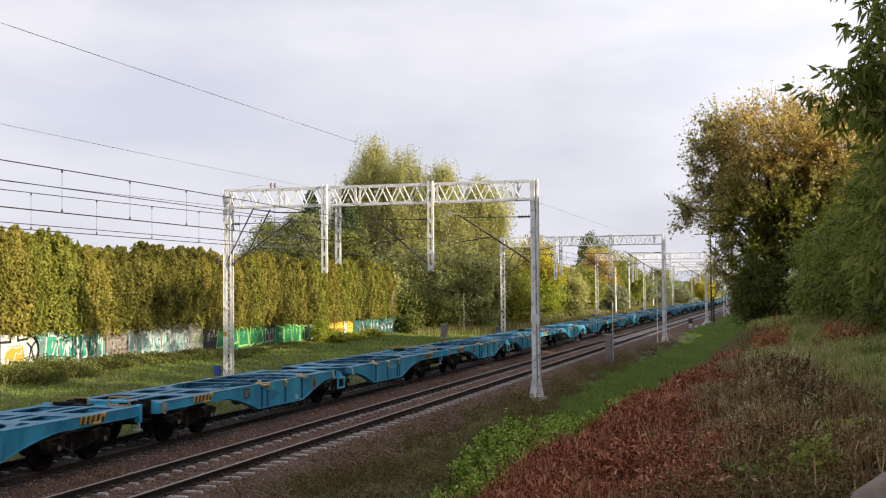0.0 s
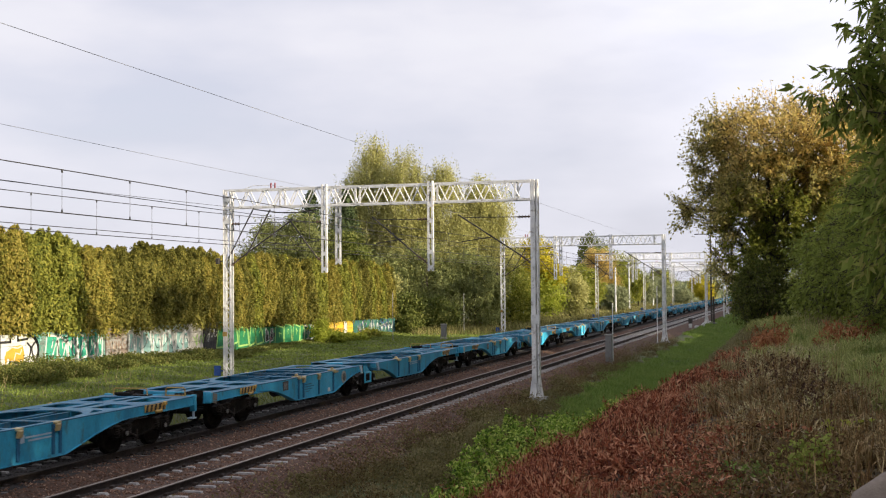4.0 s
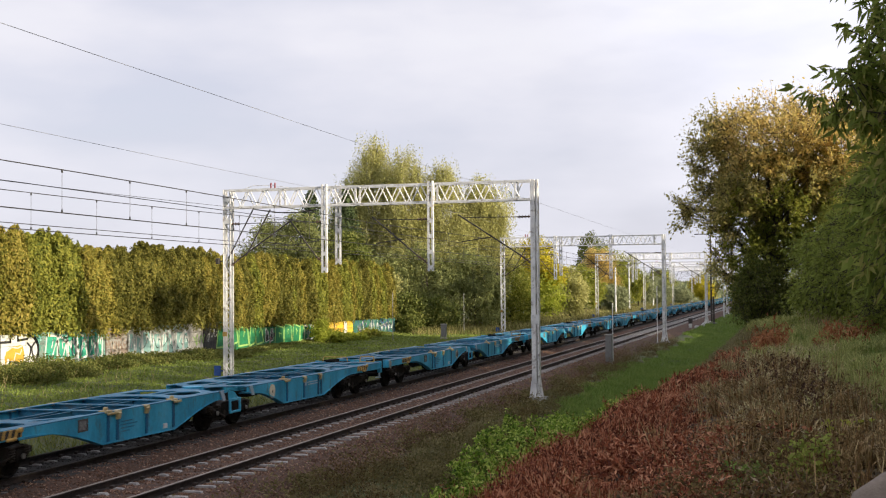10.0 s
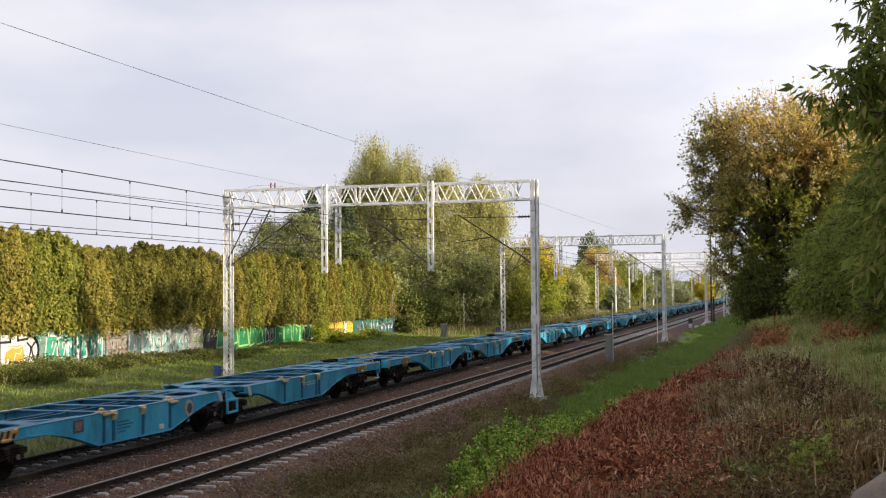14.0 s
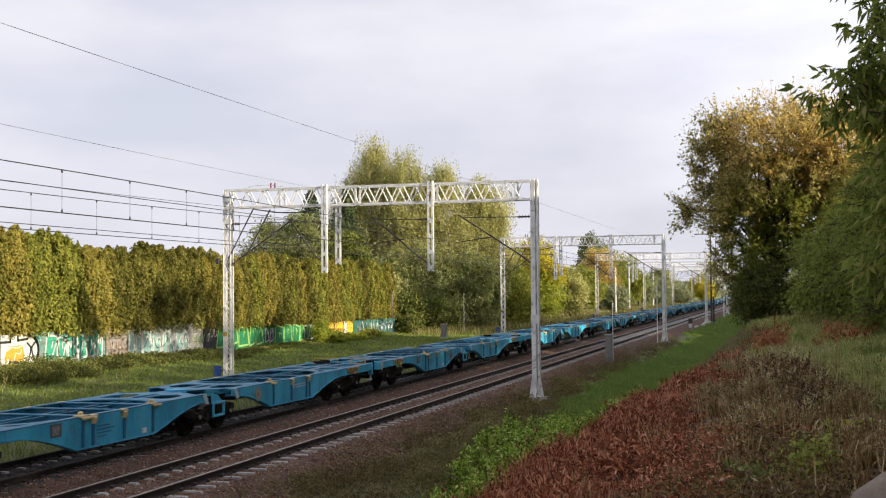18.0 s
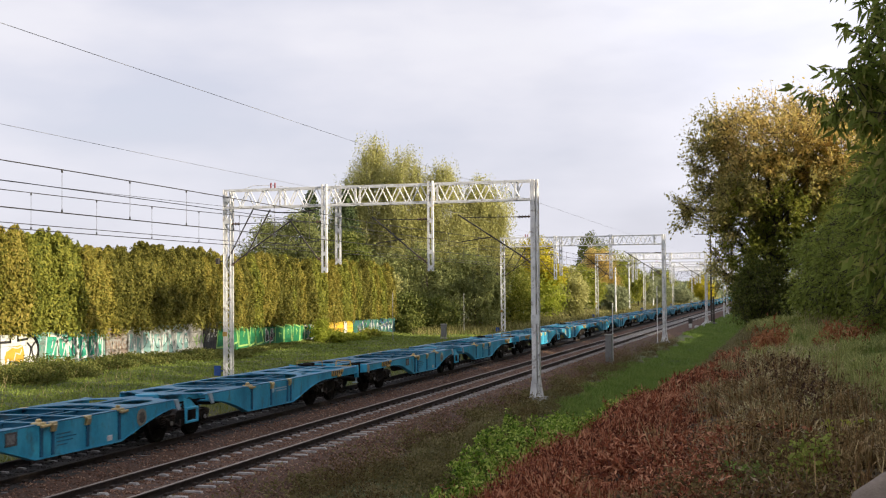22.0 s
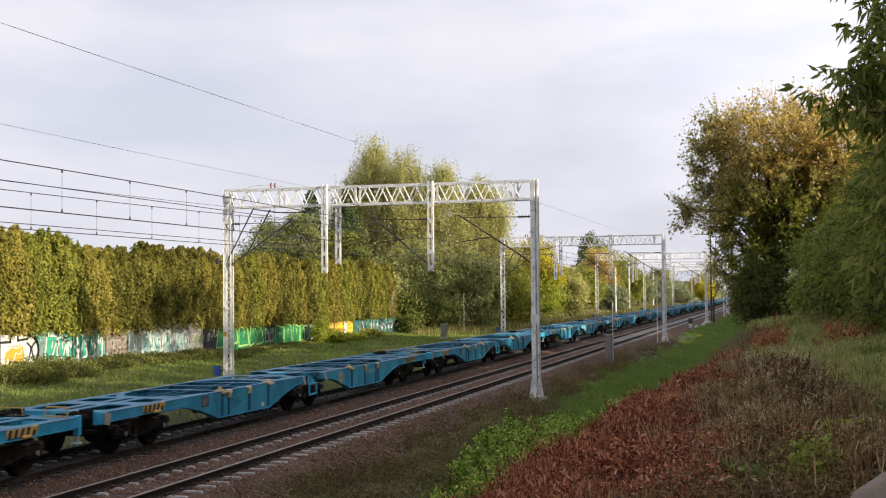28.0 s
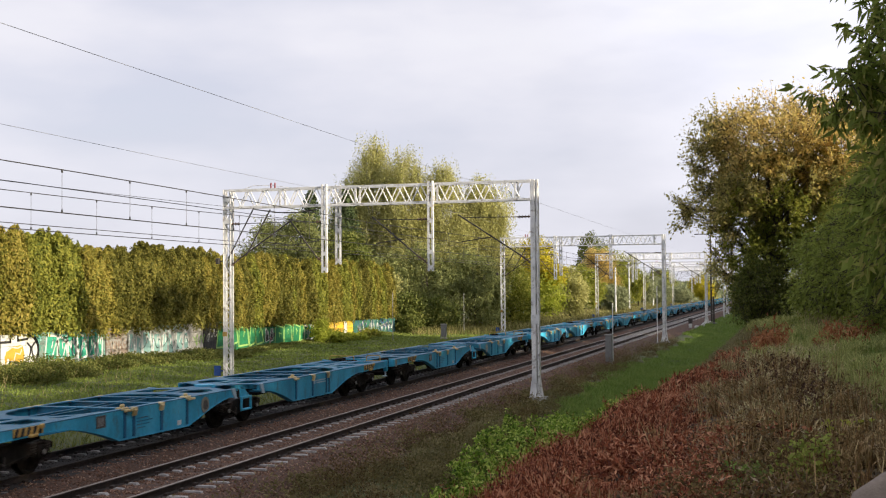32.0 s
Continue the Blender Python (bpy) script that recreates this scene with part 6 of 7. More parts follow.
# unseen trees, added out of view to shade the line, bank and hedge
SHADE_TREES = {}
for i, (x_, y_, h) in enumerate(((10.5, 5.0, 13.6), (11.0, 11.0, 13.6), (11.0, 16.5, 13.6), (11.0, 22.0, 13.6), (10.5, 27.0, 13.6), (11.5, 31.5, 13.6), (10.5, 36.0, 13.6), (11.0, 40.5, 13.6), (10.5, 45.0, 13.6), (11.0, 49.5, 20.5), (11.5, 54.5, 18.0), (11.0, 62.0, 8), (10.5, 67.0, 8), (9.5, 71.5, 13.2), (9.5, 78.5, 13.2), (9.5, 75.0, 8), (9.5, 82.0, 8), (10.0, 91.0, 13.6), (9.5, 96.0, 20.5), (9.5, 102.0, 20.5), (9.5, 108.0, 20.5), (9.5, 115.0, 18.0), (8.5, 123.0, 13.6), (8.0, 132.0, 11), (8.0, 142.0, 11), (9.0, 153.0, 11), (9.0, 165.0, 11), (9.0, 178.0, 11), (9.0, 192.0, 11), (9.0, 208.0, 11), (9.0, 226.0, 11), (9.0, 245.0, 11), (9.0, 268.0, 11), (8.5, 127.5, 11), (8.5, 137.0, 11), (9.0, 147.5, 11), (9.5, 159.0, 11), (9.5, 171.5, 11), (9.5, 185.0, 11), (9.5, 200.0, 11), (9.5, 217.0, 11), (9.5, 235.5, 11), (9.5, 256.0, 11), (10.0, 281.0, 11), (10.0, 294.0, 11), (10.0, 308.0, 11), (10.0, 323.0, 11))):
    at = pose(x_, y_, gz(x_, y_), 0, 0, 77 * i % 360)
    if h in SHADE_TREES:
        copy_thing(SHADE_TREES[h], at)
        continue
    w = 4.0 if h < 9 else (4.4 if h > 15 else 5.0)
    ell = [((0, 0, h * 0.58), (w, w, h * 0.40), 0.45), ((w * 0.35, 0, h * 0.36), (w * 0.9, w * 0.9, h * 0.30), 0.45)]
    # only a high crown: shades the meadow, lets sun reach train and wall
    if h == 13.2:
        ell = [((0, 0, 11.2), (4.3, 4.3, 1.9), 0.3)]
    SHADE_TREES[h] = tree("bank_tree", "unseen green tree added to shade the line", (x_, y_, gz(x_, y_)), h * 0.85, 0.24, [("crown", F_GREEN, ell, 190 if h > 15 else (270 if h > 12 else 420), 46, 0.95, 0.42, 0.6)], 18, None, 340 + i, group="trees on the bank")
# the tree beside the camera, whose outer twigs hang into view
ell = [((-2.0, -0.3, 3.9), (0.75, 0.8, 1.25), 0.2), ((-2.2, -0.3, 2.3), (0.38, 0.5, 0.95), 0.2), ((-2.70, -0.3, 3.8), (0.20, 0.25, 0.25), 0.1), ((-2.85, -0.3, 3.62), (0.28, 0.25, 0.12), 0.1), ((-1.4, -0.3, 5.4), (1.0, 1.0, 1.0), 0.3), ((-0.2, 0, 4.4), (1.5, 1.5, 1.6), 0.5)]
spray_tree("overhanging_tree", "green tree with long hanging leaves beside the viewpoint", (3.42, 14.5, gz(3.42, 14.5)), 5.6, 0.13, [("crown", F_HANG, ell, 430, 0.17, 0.27)], 70, 360, "trees on the bank", 4, 9, 0.36, 0.10, -0.22, 0.9, scatter=0.018)


# ---- grass and weeds ----
def sown(n, x0, x1, y0, y1, power=1.6, keep=None):
    x, y = rng.uniform(x0, x1, n), y0 + (y1 - y0) * rng.uniform(0, 1, n) ** power
    if keep is not None:
        k = keep(x, y)
        x, y = x[k], y[k]
    return np.stack([x, y, ground_z(x, y) - 0.02], 1)


def toe(y):
    return np.interp(y, [16, 40], [-6.4, -5.1])


def stuff(name, label, V, mat, category="grass"):
    return tagged(new(name, quads(name, V, mat)), label, category, kind="stuff")


def patchy(x, y, k=1.0):
    """A value from 0 to 1 that wanders over the bank in patches."""
    return 0.5 + 0.25 * np.sin(1.7 * k * x + 0.9 * k * y + 1.3 * np.sin(0.6 * k * y)) + 0.25 * np.sin(2.9 * k * x - 1.3 * k * y + 2 * np.sin(0.8 * k * x))


def arching(P, way, height, width, reach, r):
    """Blades in two lengths that rise from P and bend over along way."""
    n = len(P)
    h, L = (height * r.uniform(0.55, 1.3, n))[:, None], (reach * r.uniform(0.4, 1.3, n))[:, None]
    up, flat = np.array([0.0, 0.0, 1.0]), np.concatenate([way, np.zeros((n, 1))], 1)
    s = np.stack([-way[:, 1], way[:, 0], np.zeros(n)], 1) * (width * r.uniform(0.6, 1.3, n))[:, None] * 0.5
    a = r.uniform(0, 2 * math.pi, n)
    s = s + np.stack([np.cos(a), np.sin(a), np.zeros(n)], 1) * width * 0.25
    m, e = P + up * h * 0.72 + flat * L * 0.35, P + up * h * r.uniform(0.55, 1.0, (n, 1)) + flat * L
    return np.concatenate([np.stack([P - s, P + s, m + s * 0.8, m - s * 0.8], 1), np.stack([m - s * 0.8, m + s * 0.8, e + s * 0.12, e - s * 0.12], 1)])


def tufts(centres, per, height, width, spread, r):
    """Clumps of grass whose blades lean outwards."""
    n = len(centres)
    a = r.uniform(0, 2 * math.pi, (n, per))
    way = np.stack([np.cos(a), np.sin(a)], -1)
    size = r.uniform(0.5, 1.35, (n, 1))
    off = way * (np.abs(r.normal(size=(n, per))) * spread * 0.4 * size)[..., None]
    P = np.repeat(centres[:, None], per, 1)
    P[..., :2] += off
    P[..., 2] = ground_z(P[..., 0], P[..., 1]) - 0.02
    return arching(P.reshape(-1, 3), way.reshape(-1, 2), (height * size * np.ones((n, per))).ravel(), width, spread, r)


def weedy(P, per, height, spread, r):
    """Leaves along upright stems that stand on P."""
    n = len(P)
    u = r.uniform(0.1, 1, (n, per))
    h = height * r.uniform(0.5, 1.2, n)
    tilt = r.normal(size=(n, 2)) * 0.22
    Q = P[:, None] + np.stack([u * (h * tilt[:, 0])[:, None] + r.normal(size=(n, per)) * spread, u * (h * tilt[:, 1])[:, None] + r.normal(size=(n, per)) * spread, u * h[:, None]], -1)
    return Q.reshape(-1, 3)


def domes(P, per, height, radius, r):
    """Places on the outside of bushy mounds that stand on P."""
    n = len(P)
    a, e = r.uniform(0, 2 * math.pi, (n, per)), np.arccos(r.uniform(0.0, 1, (n, per)))
    k = r.uniform(0.78, 1.08, (n, per))
    R, h = radius * r.uniform(0.6, 1.3, (n, 1)), np.reshape(height, (-1, 1)) * r.uniform(0.75, 1.2, (n, 1))
    Q = P[:, None] + np.stack([np.cos(a) * np.sin(e) * R * k, np.sin(a) * np.sin(e) * R * k, (0.1 + 0.9 * np.cos(e)) * h * k], -1)
    return Q.reshape(-1, 3)


def crest(y):
    return np.interp(y, [10, 15, 19, 30, 40, 52], [-0.35, -0.8, -1.2, -1.2, -0.6, 0.1]) + 0.30 * np.sin(y * 0.9) + 0.22 * np.sin(y * 2.3 + 1)


def chance(p):
    return rng.uniform(size=len(p)) < p


# beyond the tracks
P = sown(84000, -30.8, -20.6, 24, 112, 1.1)
stuff("meadow_grass", "short green grass between the train and the wall", blade_quads(P, 0.11, 0.05, rng, 0.6), F_MEADOW)
P = sown(21000, -30.95, -27.0, 29, 112, 1.0, lambda x, y: x < np.interp(y, [40, 58, 66, 80], [-28.3, -28.5, -29.2, -29.8]) + 0.8 * np.sin(y * 0.55) * np.sin(y * 0.23 + 1) + 0.4 * np.sin(y * 1.7))
hgt = np.interp(P[:, 1], [44, 48, 52, 58, 60.5, 62.5, 66, 90], [0.80, 0.62, 0.42, 0.42, 0.55, 0.40, 0.20, 0.14]) * (0.45 + 0.75 * patchy(P[:, 0] * 0.6, P[:, 1], 0.9) ** 1.4)
stuff("wall_scrub", "knee-high dark green weeds along the foot of the wall", leaf_quads(weedy(P, 22, hgt, 0.13, rng), 0.11, rng, 0.5, -0.3, np.array([0.3, 0, 0.6])), F_BRUSH, "weeds")
stuff("wall_stalks", "brown weed stalks among the scrub by the wall", blade_quads(P[::4], hgt[::4] * 1.15, 0.02, rng, 0.3), F_HEATH, "weeds")
P = sown(260, -28.0, -23.2, 29, 46, 1.2, lambda x, y: patchy(x, y, 0.9) > 0.5)
stuff("tall_straw_grass", "tall straw-coloured grass stems in tufts on the meadow", blade_quads(P, 0.55, 0.018, rng, 0.35), F_DRY)
# dark brush green here puts the shade beyond the wagons into the grass
P = sown(22000, -21.6, -18.9, 18, 112, 1.2)
stuff("verge_grass", "thin green grass, darkened for shade, on the slope beyond the far track", blade_quads(P, 0.20, 0.03, rng, 0.5), F_BRUSH)
P = sown(24000, -34, -18.9, 100, 320, 1.4)
stuff("far_meadow", "green and straw-coloured grass beyond the far track", blade_quads(P, 0.30, 0.11, rng, 0.5), F_OLIVE)
P = sown(9000, -29, -20.5, 92, 170, 1.2, lambda x, y: patchy(x, y, 0.35) > 0.4)
stuff("far_straw", "tall straw-yellow grass beyond the far track", blade_quads(P, 0.55, 0.05, rng, 0.3), F_OLIVE)

# between the ballast and the bank
P = sown(120000, -8.8, -3.4, 16, 130, 1.4, lambda x, y: (x < toe(y) + 0.5 + np.clip((y - 26) * 0.12, 0, 1.4)) & (x > -7.6 - np.clip((y - 40) / 30, 0, 0.9) + 0.25 * np.sin(y * 0.8)))
stuff("ditch_grass", "green grass in the ditch", blade_quads(P, 0.15, 0.040, rng, 0.5), F_GRASS)
P = sown(45000, -9.3, -4.6, 34, 72, 1.0, lambda x, y: (x > np.interp(y, [34, 46, 70], [-7.3, -8.5, -9.2]) + 0.3 * np.sin(y * 0.9)) & (x < toe(y) + 1.2))
stuff("lush_grass", "thick green grass on the ditch floor", blade_quads(P, 0.19, 0.04, rng, 0.5), F_GRASS)
P = sown(26000, -9.5, -3.0, 115, 300, 1.6)
stuff("far_grass", "green grass along the line further on", blade_quads(P, 0.22, 0.10, rng, 0.5), F_GRASS)


def verge(P):
    P[:, 2] = np.maximum(P[:, 2], np.interp(P[:, 0], bx, bz) - 0.02)
    return P


P = verge(sown(52000, -11.0, -7.3, 16, 105, 1.3, lambda x, y: chance(np.clip((x + 10.9) * 0.7, 0.02, 1) * np.clip(1.9 * patchy(x, y, 0.8) - 0.35, 0.04, 1) * np.clip((np.interp(y, [34, 46], [-7.35, -8.5]) - x) * 1.5, 0, 1))))
stuff("trackside_scrub", "low dull scrub beside the ballast", leaf_quads(P + np.abs(rng.normal(size=P.shape)) * np.array([0.1, 0.1, 0.16]), 0.09, rng, 0.4, -0.4), F_SCRUB, "weeds")
P = verge(sown(8000, -10.5, -7.6, 16, 100, 1.3, lambda x, y: (x < np.interp(y, [34, 46], [-7.6, -8.5])) & (patchy(x * 1.1, y * 0.5, 1.0) > 0.56) & chance(np.clip((x + 10.6) * 1.1, 0, 1))))
hgt = 0.50 * np.clip(patchy(P[:, 0] * 1.1, P[:, 1] * 0.5, 1.0) - 0.45, 0.08, 0.5) / 0.3
stuff("trackside_brush", "dark brown brushy clumps beside the ballast", leaf_quads(weedy(P, 12, hgt, 0.07, rng), 0.06, rng, 0.38, -0.6), F_HEATH, "weeds")
P = verge(sown(1900, -10.2, -7.0, 16, 95, 1.4, lambda x, y: (x < np.interp(y, [34, 46], [-7.0, -8.4])) & (patchy(x, y, 0.7) < 0.52)))
stuff("trackside_tufts", "tufts of dull green and straw grass beside the ballast", tufts(P, 40, 0.17, 0.013, 0.26, rng), F_SCRUB)
P = sown(3000, -8.6, -5.6, 22.0, 52, 1.0, lambda x, y: (np.abs(x - np.interp(y, [22, 26, 32, 36, 40, 46, 52], [-6.6, -6.9, -7.3, -7.2, -6.7, -6.1, -5.7])) < np.interp(y, [22, 26, 32, 36, 40, 46, 52], [0.35, 0.55, 0.8, 0.9, 0.7, 0.5, 0.3])) & (patchy(x, y, 1.1) > np.interp(y, [36, 42], [0.22, 0.36])))
hgt = np.interp(P[:, 1], [38, 48], [0.50, 0.34]) * (0.5 + 1.1 * patchy(P[:, 0], P[:, 1], 2.2))
stuff("green_weeds", "bushy light green nettles at the foot of the bank", leaf_quads(domes(P[::5], 110, hgt[::5] * 1.15, 0.33, rng), 0.12, rng, 0.52, 0.2, np.array([0, -0.2, 0.7])), F_WEED, "weeds")
stuff("nettle_stems", "thin green stems of the nettles", blade_quads(P, hgt * 1.15, 0.014, rng, 0.25), F_WEED, "weeds")

P = verge(sown(900, -10.2, -7.5, 18, 66, 1.1, lambda x, y: (x < np.interp(y, [34, 46], [-7.5, -8.6])) & (patchy(x * 0.9 + 2, y * 0.7, 0.9) > 0.5)))
stuff("scrub_mounds", "low brown and olive scrub mounds beside the ballast", leaf_quads(domes(P, 110, np.full(len(P), 0.27), 0.36, rng), 0.075, rng, 0.4, 0.2, np.array([0, 0, 0.5])), F_MOUND, "weeds")
Q = verge(sown(420, -9.5, -7.8, 22, 38, 1.1, lambda x, y: patchy(x, y, 0.6) > 0.42))
stuff("ditch_tufts", "dull green grass mounds in the ditch", tufts(Q[::2], 60, 0.26, 0.02, 0.3, rng), F_SCRUB)

# the bank's slope: withered knotweed and dock
P = sown(36000, -6.9, 3.6, 8.5, 60, 1.7, lambda x, y: x > toe(y) - 0.3)
stuff("leaf_litter", "dark withered leaves lying on the bank", leaf_quads(P + np.abs(rng.normal(size=P.shape)) * np.array([0, 0, 0.03]), 0.085, rng, 0.5, 0, np.array([0, 0, 1.2])), F_LITTER, "leaf litter")
red = lambda x, y: (x > np.interp(y, [29, 36], [-9, -1.4])) & (x > toe(y) - 0.25 + 0.3 * np.sin(y * 1.3) + np.clip((y - 24) * 0.17, 0, 2.2)) & (x < crest(y) + np.interp(y, [16, 20], [0.4, 0.75])) & chance(np.clip((crest(y) + np.interp(y, [16, 20], [0.4, 0.75]) - x) / np.interp(y, [16, 20], [1.9, 1.1]), 0.04, 1) * np.clip(2.6 * patchy(x, y, 1.5) - 0.55, 0.22, 0.8) * np.clip((42 - y) / 6, 0.10, 1))
P = np.concatenate([sown(22000, -6.9, 1.2, 8.5, 46, 1.25, red), sown(14000, -4.6, 0.4, 19, 40, 1.0, red)])
cap = np.clip(0.20 + 0.23 * (-1.3 - P[:, 0]), 0.18, 0.95) * (0.5 + 0.65 * patchy(P[:, 0], P[:, 1], 2.3)) * np.clip(1 - (P[:, 1] - 24) * 0.03, 0.75, 1)
tall = np.minimum(0.25 + 0.75 * patchy(P[:, 0], P[:, 1], 1.6) ** 1.5, cap)
for near, size, per in ((True, 0.08, 25), (False, 0.11, 20)):
    k = (P[:, 1] < 19) == near
    stuff("red_weeds", "withered rust-red knotweed on the bank", leaf_quads(weedy(P[k], per, tall[k], 0.055, rng), size, rng, 0.20, -2.0, np.array([0.2, -0.5, 0.0])), F_RED, "weeds")
stuff("red_stems", "upright dry red weed stems on the bank", blade_quads(P, tall, 0.012, rng, 0.25), F_RED, "weeds")
P2 = sown(460, -5.2, -0.3, 17, 38, 1.0, lambda x, y: np.abs(x - np.interp(y, [17, 24, 30, 36, 41], [-3.6, -2.9, -2.1, -0.9, -0.8]) + 0.35 * np.sin(y * 1.9)) < 0.75)
tall = np.interp(P2[:, 1], [18, 24, 36], [0.34, 0.20, 0.18]) * (0.8 + 1.3 * patchy(P2[:, 0], P2[:, 1], 2.6))
stuff("red_plumes", "upright rust-red plumes of withered knotweed at the brow of the bank", leaf_quads(weedy(P2, 34, tall, 0.045, rng), 0.15, rng, 0.24, -1.6, np.array([0.1, -0.5, 0.1])), F_PLUME, "weeds")
P2 = P[(patchy(P[:, 0] * 2, P[:, 1], 1.3) > 0.62) & (P[:, 1] > 12.5)][::2]
stuff("pale_stems", "pale bleached stalks among the red weeds", arching(P2, unit(rng.normal(size=(len(P2), 2))), np.full(len(P2), 0.45), 0.006, 0.25, rng), F_STRAW, "weeds")
Q = sown(6500, -1.6, 3.2, 30, 50, 1.0, lambda x, y: ((np.hypot((x + 0.45) / 0.40, (y - 34) / 2.2) < 1) & (patchy(x * 2, y, 1.8) > 0.4)) | (np.hypot((x - 1.0) / 0.2, (y - 36.5) / 0.7) < 1) | (np.hypot((x - 2.2) / 0.6, (y - 36.3) / 0.5) < 1) | ((np.hypot((x - 1.3) / 0.6, (y - 33) / 1.0) < 1) & (patchy(x, y, 2) > 0.6)))
Q = Q[::2]
stuff("tall_red_weeds", "taller clumps of coppery withered dock on top of the bank", leaf_quads(weedy(Q, 20, 0.30 + 0.62 * patchy(Q[:, 0] * 2, Q[:, 1], 1.7), 0.06, rng), 0.15, rng, 0.27, -1.2), F_COPPER, "weeds")
Q = sown(2000, -5.0, -1.0, 32, 84, 1.0, lambda x, y: (x > toe(y) + 1.7 + 0.4 * np.sin(y * 0.8)))
stuff("slope_straw", "straw-coloured tufts on the far slope of the bank", tufts(Q, 40, 0.24, 0.02, 0.26, rng), F_SCRUB)

# the bank's top
def green_from(x):
    """How far up the line the brown weeds give way to green grass."""
    return 26 - 11 * np.clip(x, -0.3, 1.2)


dry = lambda x, y: chance(np.clip((x - crest(y) + np.interp(y, [16, 20], [0.5, -0.2])) / 1.2, 0.02, 1) * np.clip((green_from(x) + 5 * (patchy(x, y, 0.7) - 0.5) - y) / 4, 0.03, 1))
Q = sown(3600, -4.5, 3.6, 11.5, 30, 1.0, lambda x, y: dry(x, y) & chance(np.clip(2.8 * patchy(x, y * 0.8, 1.2) - 0.8, 0.10, 1) + np.exp(-((x - crest(y) - 1.1) / 0.5) ** 2)))
stuff("dry_grass", "tangled dry straw grass on the bank", tufts(Q[::2], 44, 0.29, 0.010, 0.26, rng), F_STRAW)
Q = sown(3400, -4.0, 3.6, 9.0, 27, 1.0, lambda x, y: dry(x, y) & (patchy(x * 1.5, y, 1.3) > 0.42))
for near, width in ((True, 0.008), (False, 0.014)):
    stuff("brown_grass", "withered brown grass in clumps on the bank", tufts(Q[(Q[:, 1] < 14) == near][::2], 44, 0.28, width, 0.24, rng), F_DEAD)
P = sown(24000, -2.4, 3.5, 10.8, 25, 1.2, lambda x, y: (x > crest(y) + 0.3) & chance(np.clip(1.9 * patchy(x, y, 1.7) - 0.7, 0, 0.8) * np.clip((green_from(x) + 1 - y) / 4, 0.04, 1)))
stuff("dead_stalks", "upright dead brown stalks on top of the bank", arching(P, unit(rng.normal(size=(len(P), 2))), 0.30 + 0.30 * patchy(P[:, 0], P[:, 1], 1.1), 0.008, 0.14, rng), F_DEAD, "weeds")
stuff("dead_leaves", "withered brown leaves on dead stalks", leaf_quads(weedy(P[::3], 10, 0.40, 0.05, rng), 0.07, rng, 0.26, -0.5), F_HEATH, "weeds")
Q = sown(1500, -2.6, 1.4, 13, 32, 1.0, lambda x, y: (np.abs(x - crest(y) - 1.05 - 0.3 * np.sin(y * 1.1)) < 0.75) & (patchy(x * 1.2, y, 1.6) > 0.38))
stuff("matted_grass", "matted olive and straw-coloured grass behind the red weeds", tufts(Q, 34, 0.27, 0.022, 0.26, rng), F_MAT)
P = sown(1500, -1.6, 3.0, 9.5, 23, 1.2, lambda x, y: (x > crest(y) + 0.5) & (x < 0.45) & (patchy(x * 1.6 + 1, y * 1.1, 1.4) > 0.5))
stuff("dock_stalks", "dark red-brown dock stalks with seed heads standing on the bank", leaf_quads(weedy(P, 34, 0.34 + 0.30 * patchy(P[:, 0], P[:, 1], 1.9), 0.012, rng), 0.045, rng, 0.45, -0.5), F_STALK, "weeds")
P = sown(420, -2.4, 2.2, 12, 24, 1.0, lambda x, y: (x > crest(y) - 0.3) & (x < 0.6 + (24 - y) * 0.15))
stuff("bleached_stalks", "pale upright stalks standing among the dead weeds", blade_quads(P, 0.42, 0.012, rng, 0.28), F_DRY, "weeds")
P = sown(2600, -2.2, 3.4, 9.0, 24, 1.1, lambda x, y: (x > crest(y) - 0.2) & (y < green_from(x)) & (patchy(x * 1.3 + 3, y, 1.5) > 0.55))
stuff("curled_leaves", "curled grey-brown leaves on withered weeds", leaf_quads(weedy(P[::2], 14, 0.36, 0.05, rng), 0.06, rng, 0.26, -0.6), F_CURL, "weeds")
P = sown(420, -2.2, 2.6, 9.5, 22, 1.2, lambda x, y: x > crest(y) - 0.4)
stuff("long_stalks", "long pale broken stalks leaning over the dry grass", arching(P, unit(rng.normal(size=(len(P), 2))), np.full(len(P), 0.46), 0.008, 0.45, rng), F_STRAW, "weeds")
Q = sown(4000, -0.9, 7.0, 14, 62, 1.3, lambda x, y: (x > crest(y) + 0.2) & chance(np.clip((y - green_from(x) + 2 - 4 * patchy(x, y, 0.9)) / 4, 0.02, 1)))
stuff("bank_grass", "tall dull green grass on top of the bank", tufts(Q, 50, 0.30, 0.013, 0.20, rng), F_BANK)
Q = sown(1300, 0.1, 7.0, 15, 60, 1.3, lambda x, y: (patchy(x, y, 0.8) > 0.45) & chance(np.clip((y - green_from(x) + 1) / 6, 0, 1)))
stuff("green_tufts", "fresh green grass tufts on top of the bank", tufts(Q, 40, 0.26, 0.015, 0.22, rng), F_GRASS)
P = sown(1600, 0.4, 7.0, 36, 60, 1.0)
stuff("pale_seed_stalks", "tall pale grass stalks in front of the trees", blade_quads(P, 0.75, 0.014, rng, 0.22), F_DRY)
Q = sown(1100, -2.0, 6.0, 50, 90, 1.0, lambda x, y: x > -1.8)
stuff("far_bank_grass", "dull green grass on the bank below the trees", tufts(Q, 40, 0.34, 0.025, 0.3, rng), F_BANK)


